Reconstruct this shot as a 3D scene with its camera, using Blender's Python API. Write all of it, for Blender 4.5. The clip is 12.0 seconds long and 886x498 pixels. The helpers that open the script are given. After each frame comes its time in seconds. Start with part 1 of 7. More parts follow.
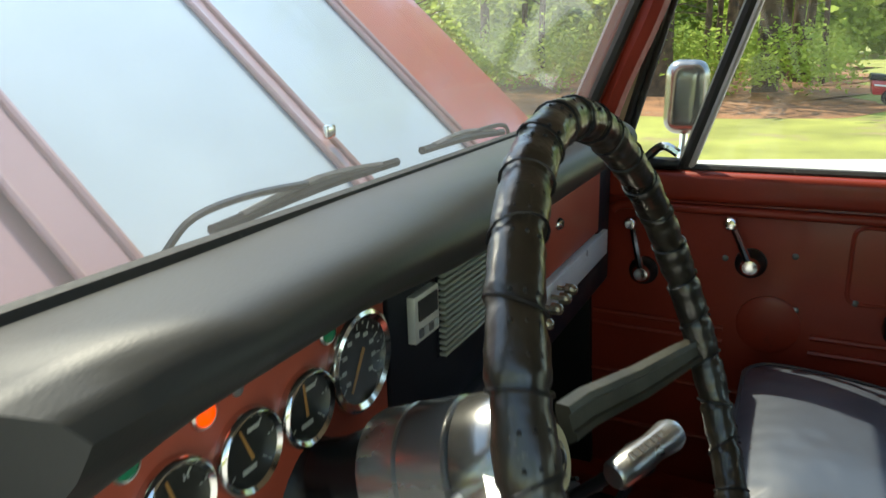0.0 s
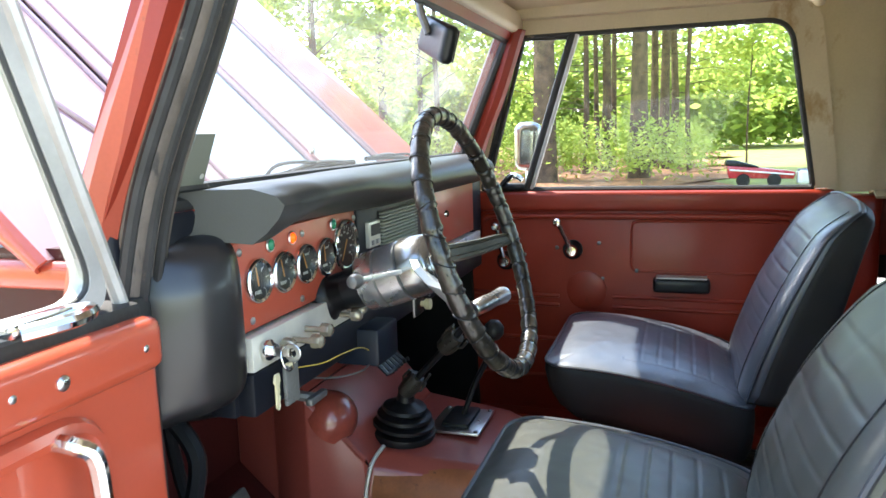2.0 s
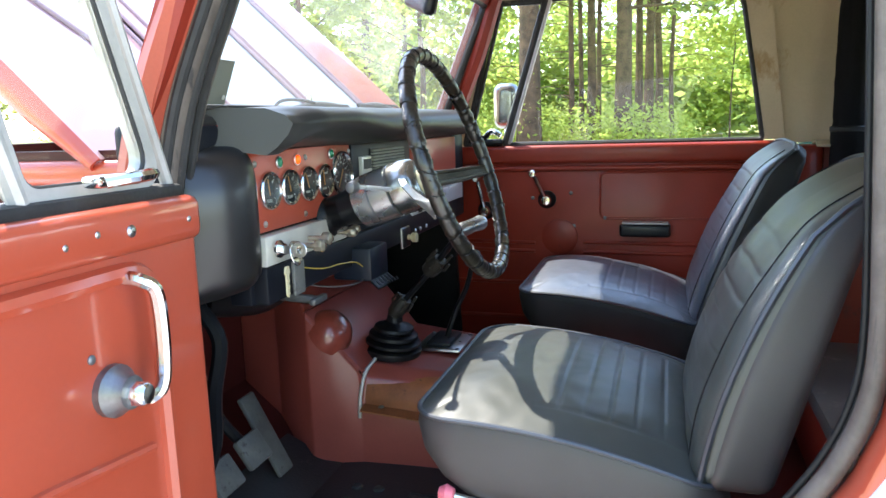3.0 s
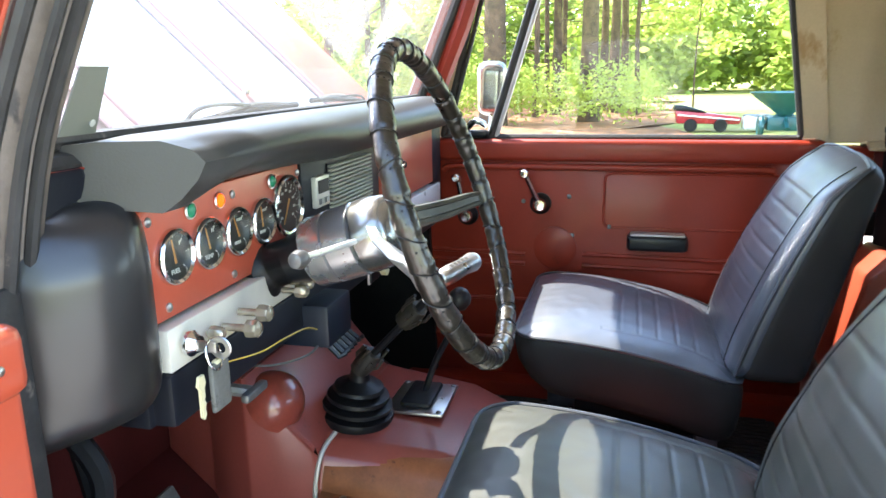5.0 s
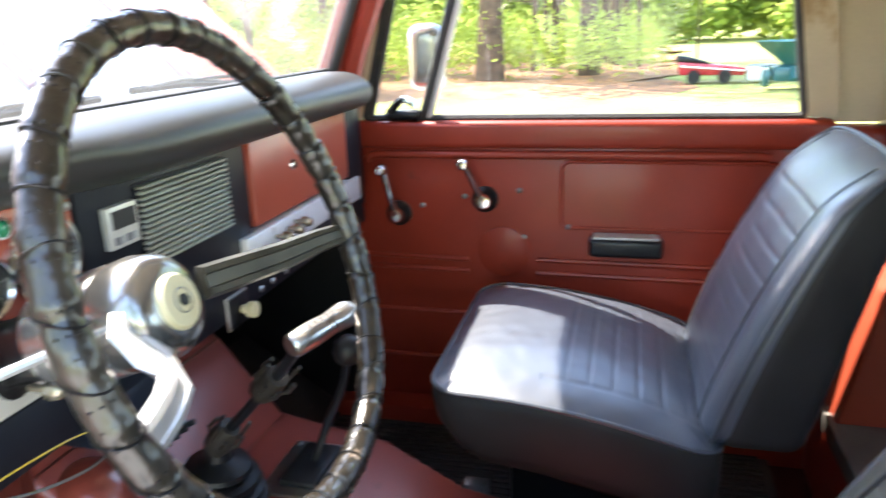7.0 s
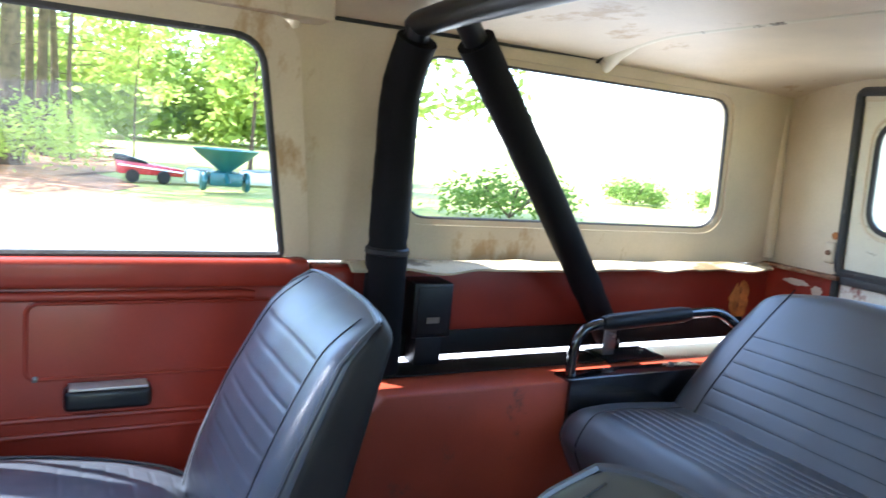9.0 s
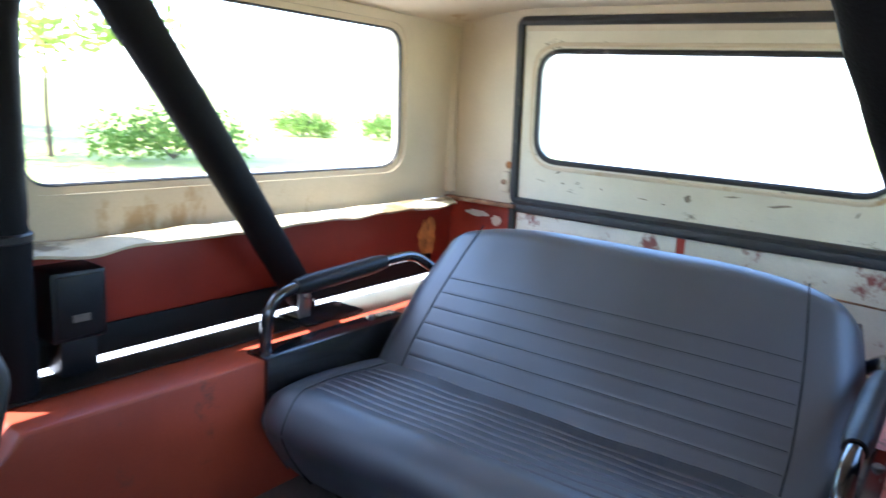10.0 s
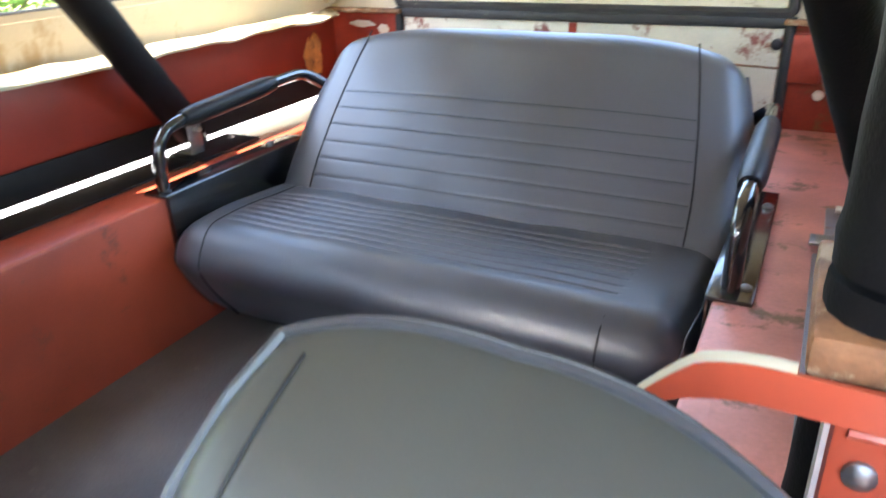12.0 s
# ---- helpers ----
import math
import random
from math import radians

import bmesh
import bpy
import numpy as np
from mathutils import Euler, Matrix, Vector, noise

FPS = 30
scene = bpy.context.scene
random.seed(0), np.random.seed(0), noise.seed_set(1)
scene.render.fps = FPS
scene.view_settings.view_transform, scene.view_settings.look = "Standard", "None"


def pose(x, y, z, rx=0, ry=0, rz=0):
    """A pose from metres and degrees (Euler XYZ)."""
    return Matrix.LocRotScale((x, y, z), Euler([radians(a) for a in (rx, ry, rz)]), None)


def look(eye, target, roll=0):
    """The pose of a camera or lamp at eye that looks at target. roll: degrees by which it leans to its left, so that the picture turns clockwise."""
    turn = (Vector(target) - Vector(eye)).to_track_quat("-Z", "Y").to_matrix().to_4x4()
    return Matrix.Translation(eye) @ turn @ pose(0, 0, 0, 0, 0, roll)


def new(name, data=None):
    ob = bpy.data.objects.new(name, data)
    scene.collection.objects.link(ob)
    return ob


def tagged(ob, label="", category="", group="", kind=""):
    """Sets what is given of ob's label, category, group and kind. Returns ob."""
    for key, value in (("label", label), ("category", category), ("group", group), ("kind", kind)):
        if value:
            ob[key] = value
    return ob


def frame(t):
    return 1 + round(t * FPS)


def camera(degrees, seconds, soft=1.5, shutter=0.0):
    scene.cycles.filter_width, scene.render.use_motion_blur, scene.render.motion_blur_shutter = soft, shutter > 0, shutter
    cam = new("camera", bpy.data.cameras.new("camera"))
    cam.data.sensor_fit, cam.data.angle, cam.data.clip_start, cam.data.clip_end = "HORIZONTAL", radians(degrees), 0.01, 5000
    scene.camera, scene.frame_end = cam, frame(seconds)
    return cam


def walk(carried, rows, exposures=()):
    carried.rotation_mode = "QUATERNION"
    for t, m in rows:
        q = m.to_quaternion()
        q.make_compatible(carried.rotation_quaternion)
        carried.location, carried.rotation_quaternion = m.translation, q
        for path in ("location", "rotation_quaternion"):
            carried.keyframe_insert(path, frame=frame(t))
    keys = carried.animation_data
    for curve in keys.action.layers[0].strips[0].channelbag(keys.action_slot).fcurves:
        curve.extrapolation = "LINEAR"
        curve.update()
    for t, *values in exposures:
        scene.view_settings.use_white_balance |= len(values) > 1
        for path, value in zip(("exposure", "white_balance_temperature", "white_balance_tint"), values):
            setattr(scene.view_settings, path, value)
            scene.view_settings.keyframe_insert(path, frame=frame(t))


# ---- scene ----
SKY_LEVEL, SUN_LEVEL = 0.15, 2.0
cam = camera(62.9, 12.0, 1.5, 0.3)
PATH = [
    (0, (-0.634, -0.296, 1.446), (1.088, 0.558, 0.895), -1.6),
    (0.5, (-0.778, -0.372, 1.427), (0.967, 0.456, 0.904), -0.5),
    (1, (-0.938, -0.479, 1.417), (0.856, 0.3, 0.997), 0.1),
    (1.5, (-1.096, -0.497, 1.4), (0.747, 0.202, 1.061), -0.7),
    (2, (-1.237, -0.512, 1.376), (0.638, 0.11, 1.063), -1.8),
    (2.5, (-1.337, -0.536, 1.348), (0.549, 0.052, 1.034), -2.1),
    (3, (-1.414, -0.572, 1.291), (0.467, 0.015, 0.948), -1.8),
    (3.5, (-1.423, -0.581, 1.289), (0.471, -0.052, 0.923), -0.6),
    (3.7, (-1.393, -0.576, 1.298), (0.516, -0.1, 0.938), -0.8),
    (5.3, (-0.994, -0.417, 1.38), (0.865, 0.107, 0.86), -1.4),
    (5.5, (-0.943, -0.413, 1.381), (0.874, 0.216, 0.829), -1.1),
    (6, (-0.801, -0.439, 1.387), (0.921, 0.366, 0.768), -1.6),
    (6.3, (-0.735, -0.461, 1.39), (0.964, 0.376, 0.75), -2.2),
    (6.5, (-0.724, -0.498, 1.405), (0.985, 0.318, 0.762), -2.2),
    (7, (-0.714, -0.515, 1.395), (1.135, -0.029, 0.808), -2.1),
    (7.3, (-0.672, -0.413, 1.412), (1.242, -0.37, 0.836), -0.5),
    (7.5, (-0.691, -0.384, 1.436), (1.216, -0.607, 0.875), 0.6),
    (7.7, (-0.695, -0.414, 1.46), (1.194, -0.779, 0.914), 0.3),
    (9.3, (-0.617, -0.453, 1.461), (1.022, -1.568, 1.193), 5.9),
    (9.5, (-0.577, -0.495, 1.452), (0.947, -1.755, 1.154), 5.5),
    (10, (-0.488, -0.557, 1.476), (0.664, -2.141, 1.071), 3.5),
    (10.5, (-0.41, -0.583, 1.497), (0.391, -2.322, 0.919), -0.1),
    (10.8, (-0.403, -0.593, 1.499), (0.295, -2.35, 0.846), -1.5),
    (11, (-0.404, -0.59, 1.51), (0.244, -2.349, 0.812), -2.8),
    (11.5, (-0.411, -0.577, 1.494), (0.212, -2.313, 0.72), -3.2),
    (12, (-0.479, -0.555, 1.424), (0.358, -2.147, 0.597), -2.0),
]
EXPOSURE = [(0, 1.85, 7300, 0), (0.6, 2.2, 8200, 0), (1.0, 2.85, 7600, 5), (1.5, 3.17, 7000, 6), (2.0, 3.12, 6600, 8), (2.5, 2.95, 6550, 10), (3.7, 2.99, 6300, 10), (5.5, 3.76, 6750, 10), (6.5, 3.74, 6750, 12), (7.7, 3.77, 7000, 14), (9.5, 3.67, 5450, 10), (10.5, 4.52, 5850, 13), (11.5, 4.82, 6500, 14), (12, 4.80, 6800, 12)]
walk(cam, [(t, look(eye, target, roll)) for t, eye, target, roll in PATH], EXPOSURE)

# ---- light ----
SUN = Vector((0.28, 0.57, 1.0)).normalized()
world = bpy.data.worlds.new("sky")
scene.world = world
world.use_nodes = True
wn = world.node_tree.nodes
sky = wn.new("ShaderNodeTexSky")
sky.sky_type, sky.sun_disc = "NISHITA", False
sky.sun_elevation, sky.sun_rotation = math.asin(SUN.z), math.atan2(SUN.x, SUN.y)
sky.air_density, sky.dust_density = 1.0, 0.6
wn["Background"].inputs["Strength"].default_value = SKY_LEVEL
world.node_tree.links.new(sky.outputs["Color"], wn["Background"].inputs["Color"])
sun_data = bpy.data.lights.new("sun", "SUN")
sun_data.energy, sun_data.angle, sun_data.color = SUN_LEVEL, radians(0.6), (1.0, 0.95, 0.86)
sun = new("sun", sun_data)
sun.matrix_world = look(SUN * 30, (0, 0, 0))


# ---- materials ----
def mat(name, base, rough=0.5, metal=0.0, vary=0.25, scale=9.0, fine=180.0, bump=0.1, coat=0.0, dirt=None, dirt_at=0.58, dirt_scale=7.0, spec=0.5, coat_rough=0.08, depth=0.002, stretch=None):
    """Procedural surface: broad and fine tone changes, optional stains, fine relief."""
    m = bpy.data.materials.new(name)
    m.use_nodes = True
    n, l = m.node_tree.nodes, m.node_tree.links
    b = n["Principled BSDF"]
    co = n.new("ShaderNodeTexCoord")
    big, small = n.new("ShaderNodeTexNoise"), n.new("ShaderNodeTexNoise")
    big.inputs["Scale"].default_value, big.inputs["Detail"].default_value = scale, 6
    small.inputs["Scale"].default_value, small.inputs["Detail"].default_value = fine, 3
    for t in (big, small):
        l.new(co.outputs["Object"], t.inputs["Vector"])
    ramp = n.new("ShaderNodeMapRange")
    ramp.inputs["From Min"].default_value, ramp.inputs["From Max"].default_value = 0.3, 0.7
    ramp.inputs["To Min"].default_value, ramp.inputs["To Max"].default_value = 1 - vary, 1 + vary
    l.new(big.outputs["Fac"], ramp.inputs["Value"])
    ramp2 = n.new("ShaderNodeMapRange")
    ramp2.inputs["To Min"].default_value, ramp2.inputs["To Max"].default_value = 1 - vary * 0.5, 1 + vary * 0.5
    l.new(small.outputs["Fac"], ramp2.inputs["Value"])
    mul = n.new("ShaderNodeMath")
    mul.operation = "MULTIPLY"
    l.new(ramp.outputs["Result"], mul.inputs[0])
    l.new(ramp2.outputs["Result"], mul.inputs[1])
    tint = n.new("ShaderNodeVectorMath")
    tint.operation = "SCALE"
    tint.inputs[0].default_value = base
    l.new(mul.outputs[0], tint.inputs["Scale"])
    col = tint.outputs["Vector"]
    if dirt:
        spots = n.new("ShaderNodeTexNoise")
        spots.inputs["Scale"].default_value, spots.inputs["Detail"].default_value = dirt_scale, 8
        spots.inputs["Roughness"].default_value = 0.68
        if stretch:
            run = n.new("ShaderNodeVectorMath")
            run.operation = "MULTIPLY"
            run.inputs[1].default_value = stretch
            l.new(co.outputs["Object"], run.inputs[0])
            l.new(run.outputs["Vector"], spots.inputs["Vector"])
        else:
            l.new(co.outputs["Object"], spots.inputs["Vector"])
        cut = n.new("ShaderNodeMapRange")
        cut.inputs["From Min"].default_value, cut.inputs["From Max"].default_value = dirt_at, dirt_at + 0.07
        l.new(spots.outputs["Fac"], cut.inputs["Value"])
        mix = n.new("ShaderNodeMix")
        mix.data_type = "RGBA"
        l.new(cut.outputs["Result"], mix.inputs["Factor"])
        l.new(col, mix.inputs["A"])
        mix.inputs["B"].default_value = (*dirt, 1)
        col = mix.outputs["Result"]
    l.new(col, b.inputs["Base Color"])
    b.inputs["Metallic"].default_value = metal
    rr = n.new("ShaderNodeMapRange")
    rr.inputs["To Min"].default_value, rr.inputs["To Max"].default_value = max(rough - 0.1, 0.02), min(rough + 0.12, 1)
    l.new(big.outputs["Fac"], rr.inputs["Value"])
    l.new(rr.outputs["Result"], b.inputs["Roughness"])
    b.inputs["Coat Weight"].default_value, b.inputs["Coat Roughness"].default_value = coat, coat_rough
    b.inputs["Specular IOR Level"].default_value = spec
    bp = n.new("ShaderNodeBump")
    bp.inputs["Strength"].default_value, bp.inputs["Distance"].default_value = bump, depth
    l.new(small.outputs["Fac"], bp.inputs["Height"])
    l.new(bp.outputs["Normal"], b.inputs["Normal"])
    return m


def clear(name, tint=(1, 1, 1), rough=0.0):
    """Thin glass."""
    m = bpy.data.materials.new(name)
    m.use_nodes = True
    n, l = m.node_tree.nodes, m.node_tree.links
    n.remove(n["Principled BSDF"])
    tr, gl, fr, mx = n.new("ShaderNodeBsdfTransparent"), n.new("ShaderNodeBsdfGlossy"), n.new("ShaderNodeLayerWeight"), n.new("ShaderNodeMixShader")
    tr.inputs["Color"].default_value = (*tint, 1)
    gl.inputs["Roughness"].default_value = rough
    fr.inputs["Blend"].default_value = 0.5
    up, low = n.new("ShaderNodeMath"), n.new("ShaderNodeMath")
    up.operation, low.operation = "POWER", "MULTIPLY_ADD"
    up.inputs[1].default_value, low.inputs[1].default_value, low.inputs[2].default_value = 4.5, 0.5, 0.02
    l.new(fr.outputs["Facing"], up.inputs[0])
    l.new(up.outputs[0], low.inputs[0])
    l.new(low.outputs[0], mx.inputs["Fac"])
    l.new(tr.outputs["BSDF"], mx.inputs[1])
    l.new(gl.outputs["BSDF"], mx.inputs[2])
    l.new(mx.outputs["Shader"], n["Material Output"].inputs["Surface"])
    return m


def dusty(name, film):
    """Thin glass with a film of dust that catches the light."""
    m = clear(name, (0.96, 0.97, 0.97))
    n, l = m.node_tree.nodes, m.node_tree.links
    out = n["Material Output"].inputs["Surface"]
    glass = out.links[0].from_socket
    d, t, both, mx = n.new("ShaderNodeBsdfDiffuse"), n.new("ShaderNodeBsdfTranslucent"), n.new("ShaderNodeMixShader"), n.new("ShaderNodeMixShader")
    co, spots, ramp = n.new("ShaderNodeTexCoord"), n.new("ShaderNodeTexNoise"), n.new("ShaderNodeMapRange")
    spots.inputs["Scale"].default_value, spots.inputs["Detail"].default_value = 7.0, 6
    l.new(co.outputs["Object"], spots.inputs["Vector"])
    l.new(spots.outputs["Fac"], ramp.inputs["Value"])
    ramp.inputs["To Min"].default_value, ramp.inputs["To Max"].default_value = film * 0.6, film * 1.4
    for b in (d, t):
        b.inputs["Color"].default_value = (0.85, 0.86, 0.85, 1)
    l.new(d.outputs["BSDF"], both.inputs[1])
    l.new(t.outputs["BSDF"], both.inputs[2])
    l.new(ramp.outputs["Result"], mx.inputs["Fac"])
    l.new(glass, mx.inputs[1])
    l.new(both.outputs["Shader"], mx.inputs[2])
    l.new(mx.outputs["Shader"], out)
    return m


def leafy(name, base, back):
    m = bpy.data.materials.new(name)
    m.use_nodes = True
    n, l = m.node_tree.nodes, m.node_tree.links
    n.remove(n["Principled BSDF"])
    geo, ramp = n.new("ShaderNodeNewGeometry"), n.new("ShaderNodeValToRGB")
    ramp.color_ramp.elements[0].color = (base[0] * 0.45, base[1] * 0.5, base[2] * 0.5, 1)
    ramp.color_ramp.elements[1].color = (base[0] * 1.5, base[1] * 1.35, base[2] * 1.2, 1)
    l.new(geo.outputs["Random Per Island"], ramp.inputs["Fac"])
    d, t, mx = n.new("ShaderNodeBsdfDiffuse"), n.new("ShaderNodeBsdfTranslucent"), n.new("ShaderNodeMixShader")
    t.inputs["Color"].default_value = (*back, 1)
    mx.inputs["Fac"].default_value = 0.5
    l.new(ramp.outputs["Color"], d.inputs["Color"])
    l.new(d.outputs["BSDF"], mx.inputs[1])
    l.new(t.outputs["BSDF"], mx.inputs[2])
    l.new(mx.outputs["Shader"], n["Material Output"].inputs["Surface"])
    return m


def glow(name, base, power):
    m = mat(name, base, 0.25, vary=0.05)
    b = m.node_tree.nodes["Principled BSDF"]
    b.inputs["Emission Color"].default_value, b.inputs["Emission Strength"].default_value = (*base, 1), power
    return m


# Body red inside the cab; RED_OUT and RED_WELL are its lit copies.
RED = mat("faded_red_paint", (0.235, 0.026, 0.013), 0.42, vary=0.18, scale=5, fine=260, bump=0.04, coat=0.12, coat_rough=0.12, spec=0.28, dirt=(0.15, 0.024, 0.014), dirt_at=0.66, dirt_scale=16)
# Body red darkened: the footwell's shade is put into the colour.
RED_FLOOR = mat("shaded_footwell_red", (0.062, 0.010, 0.009), 0.5, vary=0.3, scale=6, fine=200, bump=0.08, spec=0.25, dirt=(0.05, 0.016, 0.012), dirt_at=0.58, dirt_scale=9)
ARM_BLACK = mat("gloss_black_tube", (0.008, 0.009, 0.011), 0.16, vary=0.2, scale=14, bump=0.05, spec=0.8, coat=0.6)
# Body red raised in colour to stand in for light on well and pillar.
RED_WELL = mat("light_raised_red_paint", (0.34, 0.058, 0.028), 0.40, vary=0.2, scale=5, fine=260, bump=0.06, coat=0.15, coat_rough=0.2, dirt=(0.19, 0.05, 0.03), dirt_at=0.62, dirt_scale=14)
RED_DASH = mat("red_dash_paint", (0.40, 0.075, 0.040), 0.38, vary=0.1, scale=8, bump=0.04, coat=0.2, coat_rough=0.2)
# Same red made brighter, with outdoor light put into the colour.
RED_OUT = mat("painted_sunlit_red", (0.46, 0.075, 0.035), 0.36, vary=0.08, scale=4, bump=0.03, coat=0.8, coat_rough=0.08)
# Worn red with brown stains; its pale pink is doorway light and sun painted in.
RED_WORN_LIT = mat("worn_red_paint_lit", (0.60, 0.25, 0.21), 0.42, vary=0.28, scale=9, bump=0.2, dirt=(0.20, 0.11, 0.06), dirt_at=0.555, dirt_scale=13)
RED_TUNNEL = mat("pinkish_red_paint", (0.26, 0.054, 0.040), 0.34, vary=0.14, scale=7, bump=0.08, coat=0.25, coat_rough=0.2, dirt=(0.17, 0.04, 0.028), dirt_at=0.64, dirt_scale=14)
COPPER_RED = mat("dirty_red_dome", (0.24, 0.046, 0.030), 0.30, vary=0.3, scale=18, bump=0.08, coat=0.8, coat_rough=0.14)
RUSTY = mat("chipped_cream_over_red", (0.56, 0.49, 0.36), 0.55, vary=0.16, scale=8, bump=0.25, dirt=(0.21, 0.055, 0.035), dirt_at=0.555, dirt_scale=15, stretch=(1.0, 1.0, 0.8))
COPPER = mat("rust_brown_cover", (0.26, 0.085, 0.03), 0.45, vary=0.35, scale=14, bump=0.2, coat=0.2, dirt=(0.05, 0.02, 0.012), dirt_at=0.62, dirt_scale=25)
RED_RUST = mat("rust_stained_red", (0.30, 0.040, 0.020), 0.48, vary=0.3, scale=9, bump=0.2, spec=0.3, dirt=(0.20, 0.085, 0.035), dirt_at=0.575, dirt_scale=11)
ORANGE_RUST = mat("orange_rust", (0.40, 0.15, 0.035), 0.8, vary=0.6, scale=26, fine=160, bump=0.5, dirt=(0.16, 0.055, 0.02), dirt_at=0.53, dirt_scale=30)
# Dirty cream; the large brown patches also paint in dappled shade.
RAIL_CREAM = mat("dirt_and_dapple_rail_cream", (0.50, 0.43, 0.29), 0.5, vary=0.2, scale=12, bump=0.2, dirt=(0.17, 0.12, 0.06), dirt_at=0.535, dirt_scale=13, stretch=(1.0, 0.5, 1.0))
CREAM = mat("aged_cream_paint", (0.53, 0.43, 0.29), 0.5, vary=0.14, scale=4, bump=0.12, dirt=(0.36, 0.235, 0.11), dirt_at=0.60, dirt_scale=5, stretch=(1.0, 1.0, 0.55))
CREAM_WORN = mat("scuffed_cream_paint", (0.57, 0.51, 0.37), 0.5, vary=0.1, scale=6, bump=0.15, dirt=(0.12, 0.09, 0.06), dirt_at=0.605, dirt_scale=8, stretch=(1.6, 1.0, 4.5))
GREY_SHEET = mat("grey_sheet_steel", (0.20, 0.18, 0.19), 0.4, 0.35, vary=0.25, scale=9, bump=0.15, dirt=(0.22, 0.10, 0.06), dirt_at=0.60, dirt_scale=9)
RUST_CAP = mat("rusty_post_cap", (0.20, 0.09, 0.04), 0.7, vary=0.6, scale=22, bump=0.5, dirt=(0.36, 0.25, 0.15), dirt_at=0.52, dirt_scale=20)
# Glare and haze over the hood are put into this greyed pink.
RED_HOOD = mat("hood_red_with_haze", (0.42, 0.25, 0.245), 0.32, vary=0.12, scale=3, bump=0.03, coat=1.0, coat_rough=0.12)
# Blue-white base stands for the sky mirrored in the hood.
WHITE_HOOD = mat("hood_sky_sheen", (0.48, 0.56, 0.62), 0.3, vary=0.12, scale=3.5, bump=0.02, coat=0.6, coat_rough=0.06)
# Charcoal vinyl with the sky's blue sheen put into the base colour.
SEAT_VINYL = mat("sky_tinted_charcoal_vinyl", (0.050, 0.062, 0.084), 0.42, vary=0.14, scale=6, fine=520, bump=0.14, coat=1.0, coat_rough=0.40, spec=0.6, depth=0.0006)
DRIVER_VINYL = mat("dull_olive_black_vinyl", (0.045, 0.049, 0.042), 0.46, vary=0.14, scale=6, fine=520, bump=0.16, coat=0.45, coat_rough=0.36, spec=0.5, depth=0.0006)
# Lit copy of the seat side: light from the open door is in the colour.
DRIVER_SIDE_LIT = mat("lit_seat_side", (0.047, 0.043, 0.041), 0.5, vary=0.2, scale=8, fine=520, bump=0.12, coat=0.3, coat_rough=0.4, spec=0.4, depth=0.0006)
# Shaded copy for the passenger seat, darkened in the colour.
SEAT_SIDE_SHADED = mat("shaded_seat_side", (0.021, 0.020, 0.019), 0.55, vary=0.25, scale=8, fine=520, bump=0.12, spec=0.22, depth=0.0006)
VINYL = mat("black_vinyl", (0.028, 0.034, 0.044), 0.44, vary=0.14, scale=6, fine=520, bump=0.14, coat=0.8, coat_rough=0.55, spec=0.6, depth=0.0006)
SIDE_VINYL = mat("glossy_side_vinyl", (0.013, 0.012, 0.012), 0.38, vary=0.2, scale=7, fine=600, bump=0.04, coat=0.5, coat_rough=0.2, spec=0.35, depth=0.0006)
VINYL_PAD = mat("dash_pad_vinyl", (0.029, 0.030, 0.029), 0.42, vary=0.15, scale=5, fine=420, bump=0.2, spec=0.45, depth=0.0006)
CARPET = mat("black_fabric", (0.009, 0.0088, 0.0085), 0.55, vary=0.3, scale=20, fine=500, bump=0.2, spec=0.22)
FOAM = mat("black_foam_sleeve", (0.006, 0.006, 0.007), 0.75, vary=0.3, scale=12, fine=300, bump=0.3, spec=0.12, dirt=(0.04, 0.04, 0.04), dirt_at=0.72, dirt_scale=40)
RUBBER = mat("black_rubber", (0.008, 0.008, 0.009), 0.45, vary=0.3, scale=20, fine=250, bump=0.2, spec=0.3)
CARGO_MAT = mat("worn_cargo_rubber", (0.115, 0.108, 0.098), 0.45, vary=0.3, scale=6, fine=240, bump=0.3, dirt=(0.19, 0.175, 0.15), dirt_at=0.60, dirt_scale=7)
MAT_RUBBER = mat("ribbed_floor_rubber", (0.030, 0.030, 0.031), 0.6, vary=0.3, scale=8, bump=0.3, dirt=(0.09, 0.08, 0.07), dirt_at=0.62, dirt_scale=10)
LEATHER = mat("worn_leather_cover", (0.017, 0.014, 0.010), 0.30, vary=0.5, scale=24, fine=110, bump=0.5, coat=0.5, coat_rough=0.22, dirt=(0.20, 0.155, 0.115), dirt_at=0.64, dirt_scale=26, spec=0.5)
# Pale, barely metallic base stands in for window sky mirrored in the strip.
BRIGHT = mat("sky_bright_strip", (0.80, 0.81, 0.82), 0.3, 0.3, vary=0.05, scale=20, bump=0.03)
CHROME = mat("chrome", (0.72, 0.72, 0.70), 0.12, 1.0, vary=0.08, scale=40, bump=0.03)
ALLOY = mat("brushed_alloy", (0.55, 0.55, 0.54), 0.3, 1.0, vary=0.1, scale=20, fine=400, bump=0.1)
SILVER = mat("silver_paint", (0.52, 0.53, 0.54), 0.25, 0.88, vary=0.08, scale=12, bump=0.05, coat=0.2)
PLATE = mat("satin_switch_plate", (0.70, 0.67, 0.58), 0.34, 0.25, vary=0.08, scale=20, fine=400, bump=0.05)
SILVER_PAINT = mat("bright_silver_paint", (0.62, 0.63, 0.63), 0.3, 0.45, vary=0.06, scale=12, bump=0.05, coat=0.3)
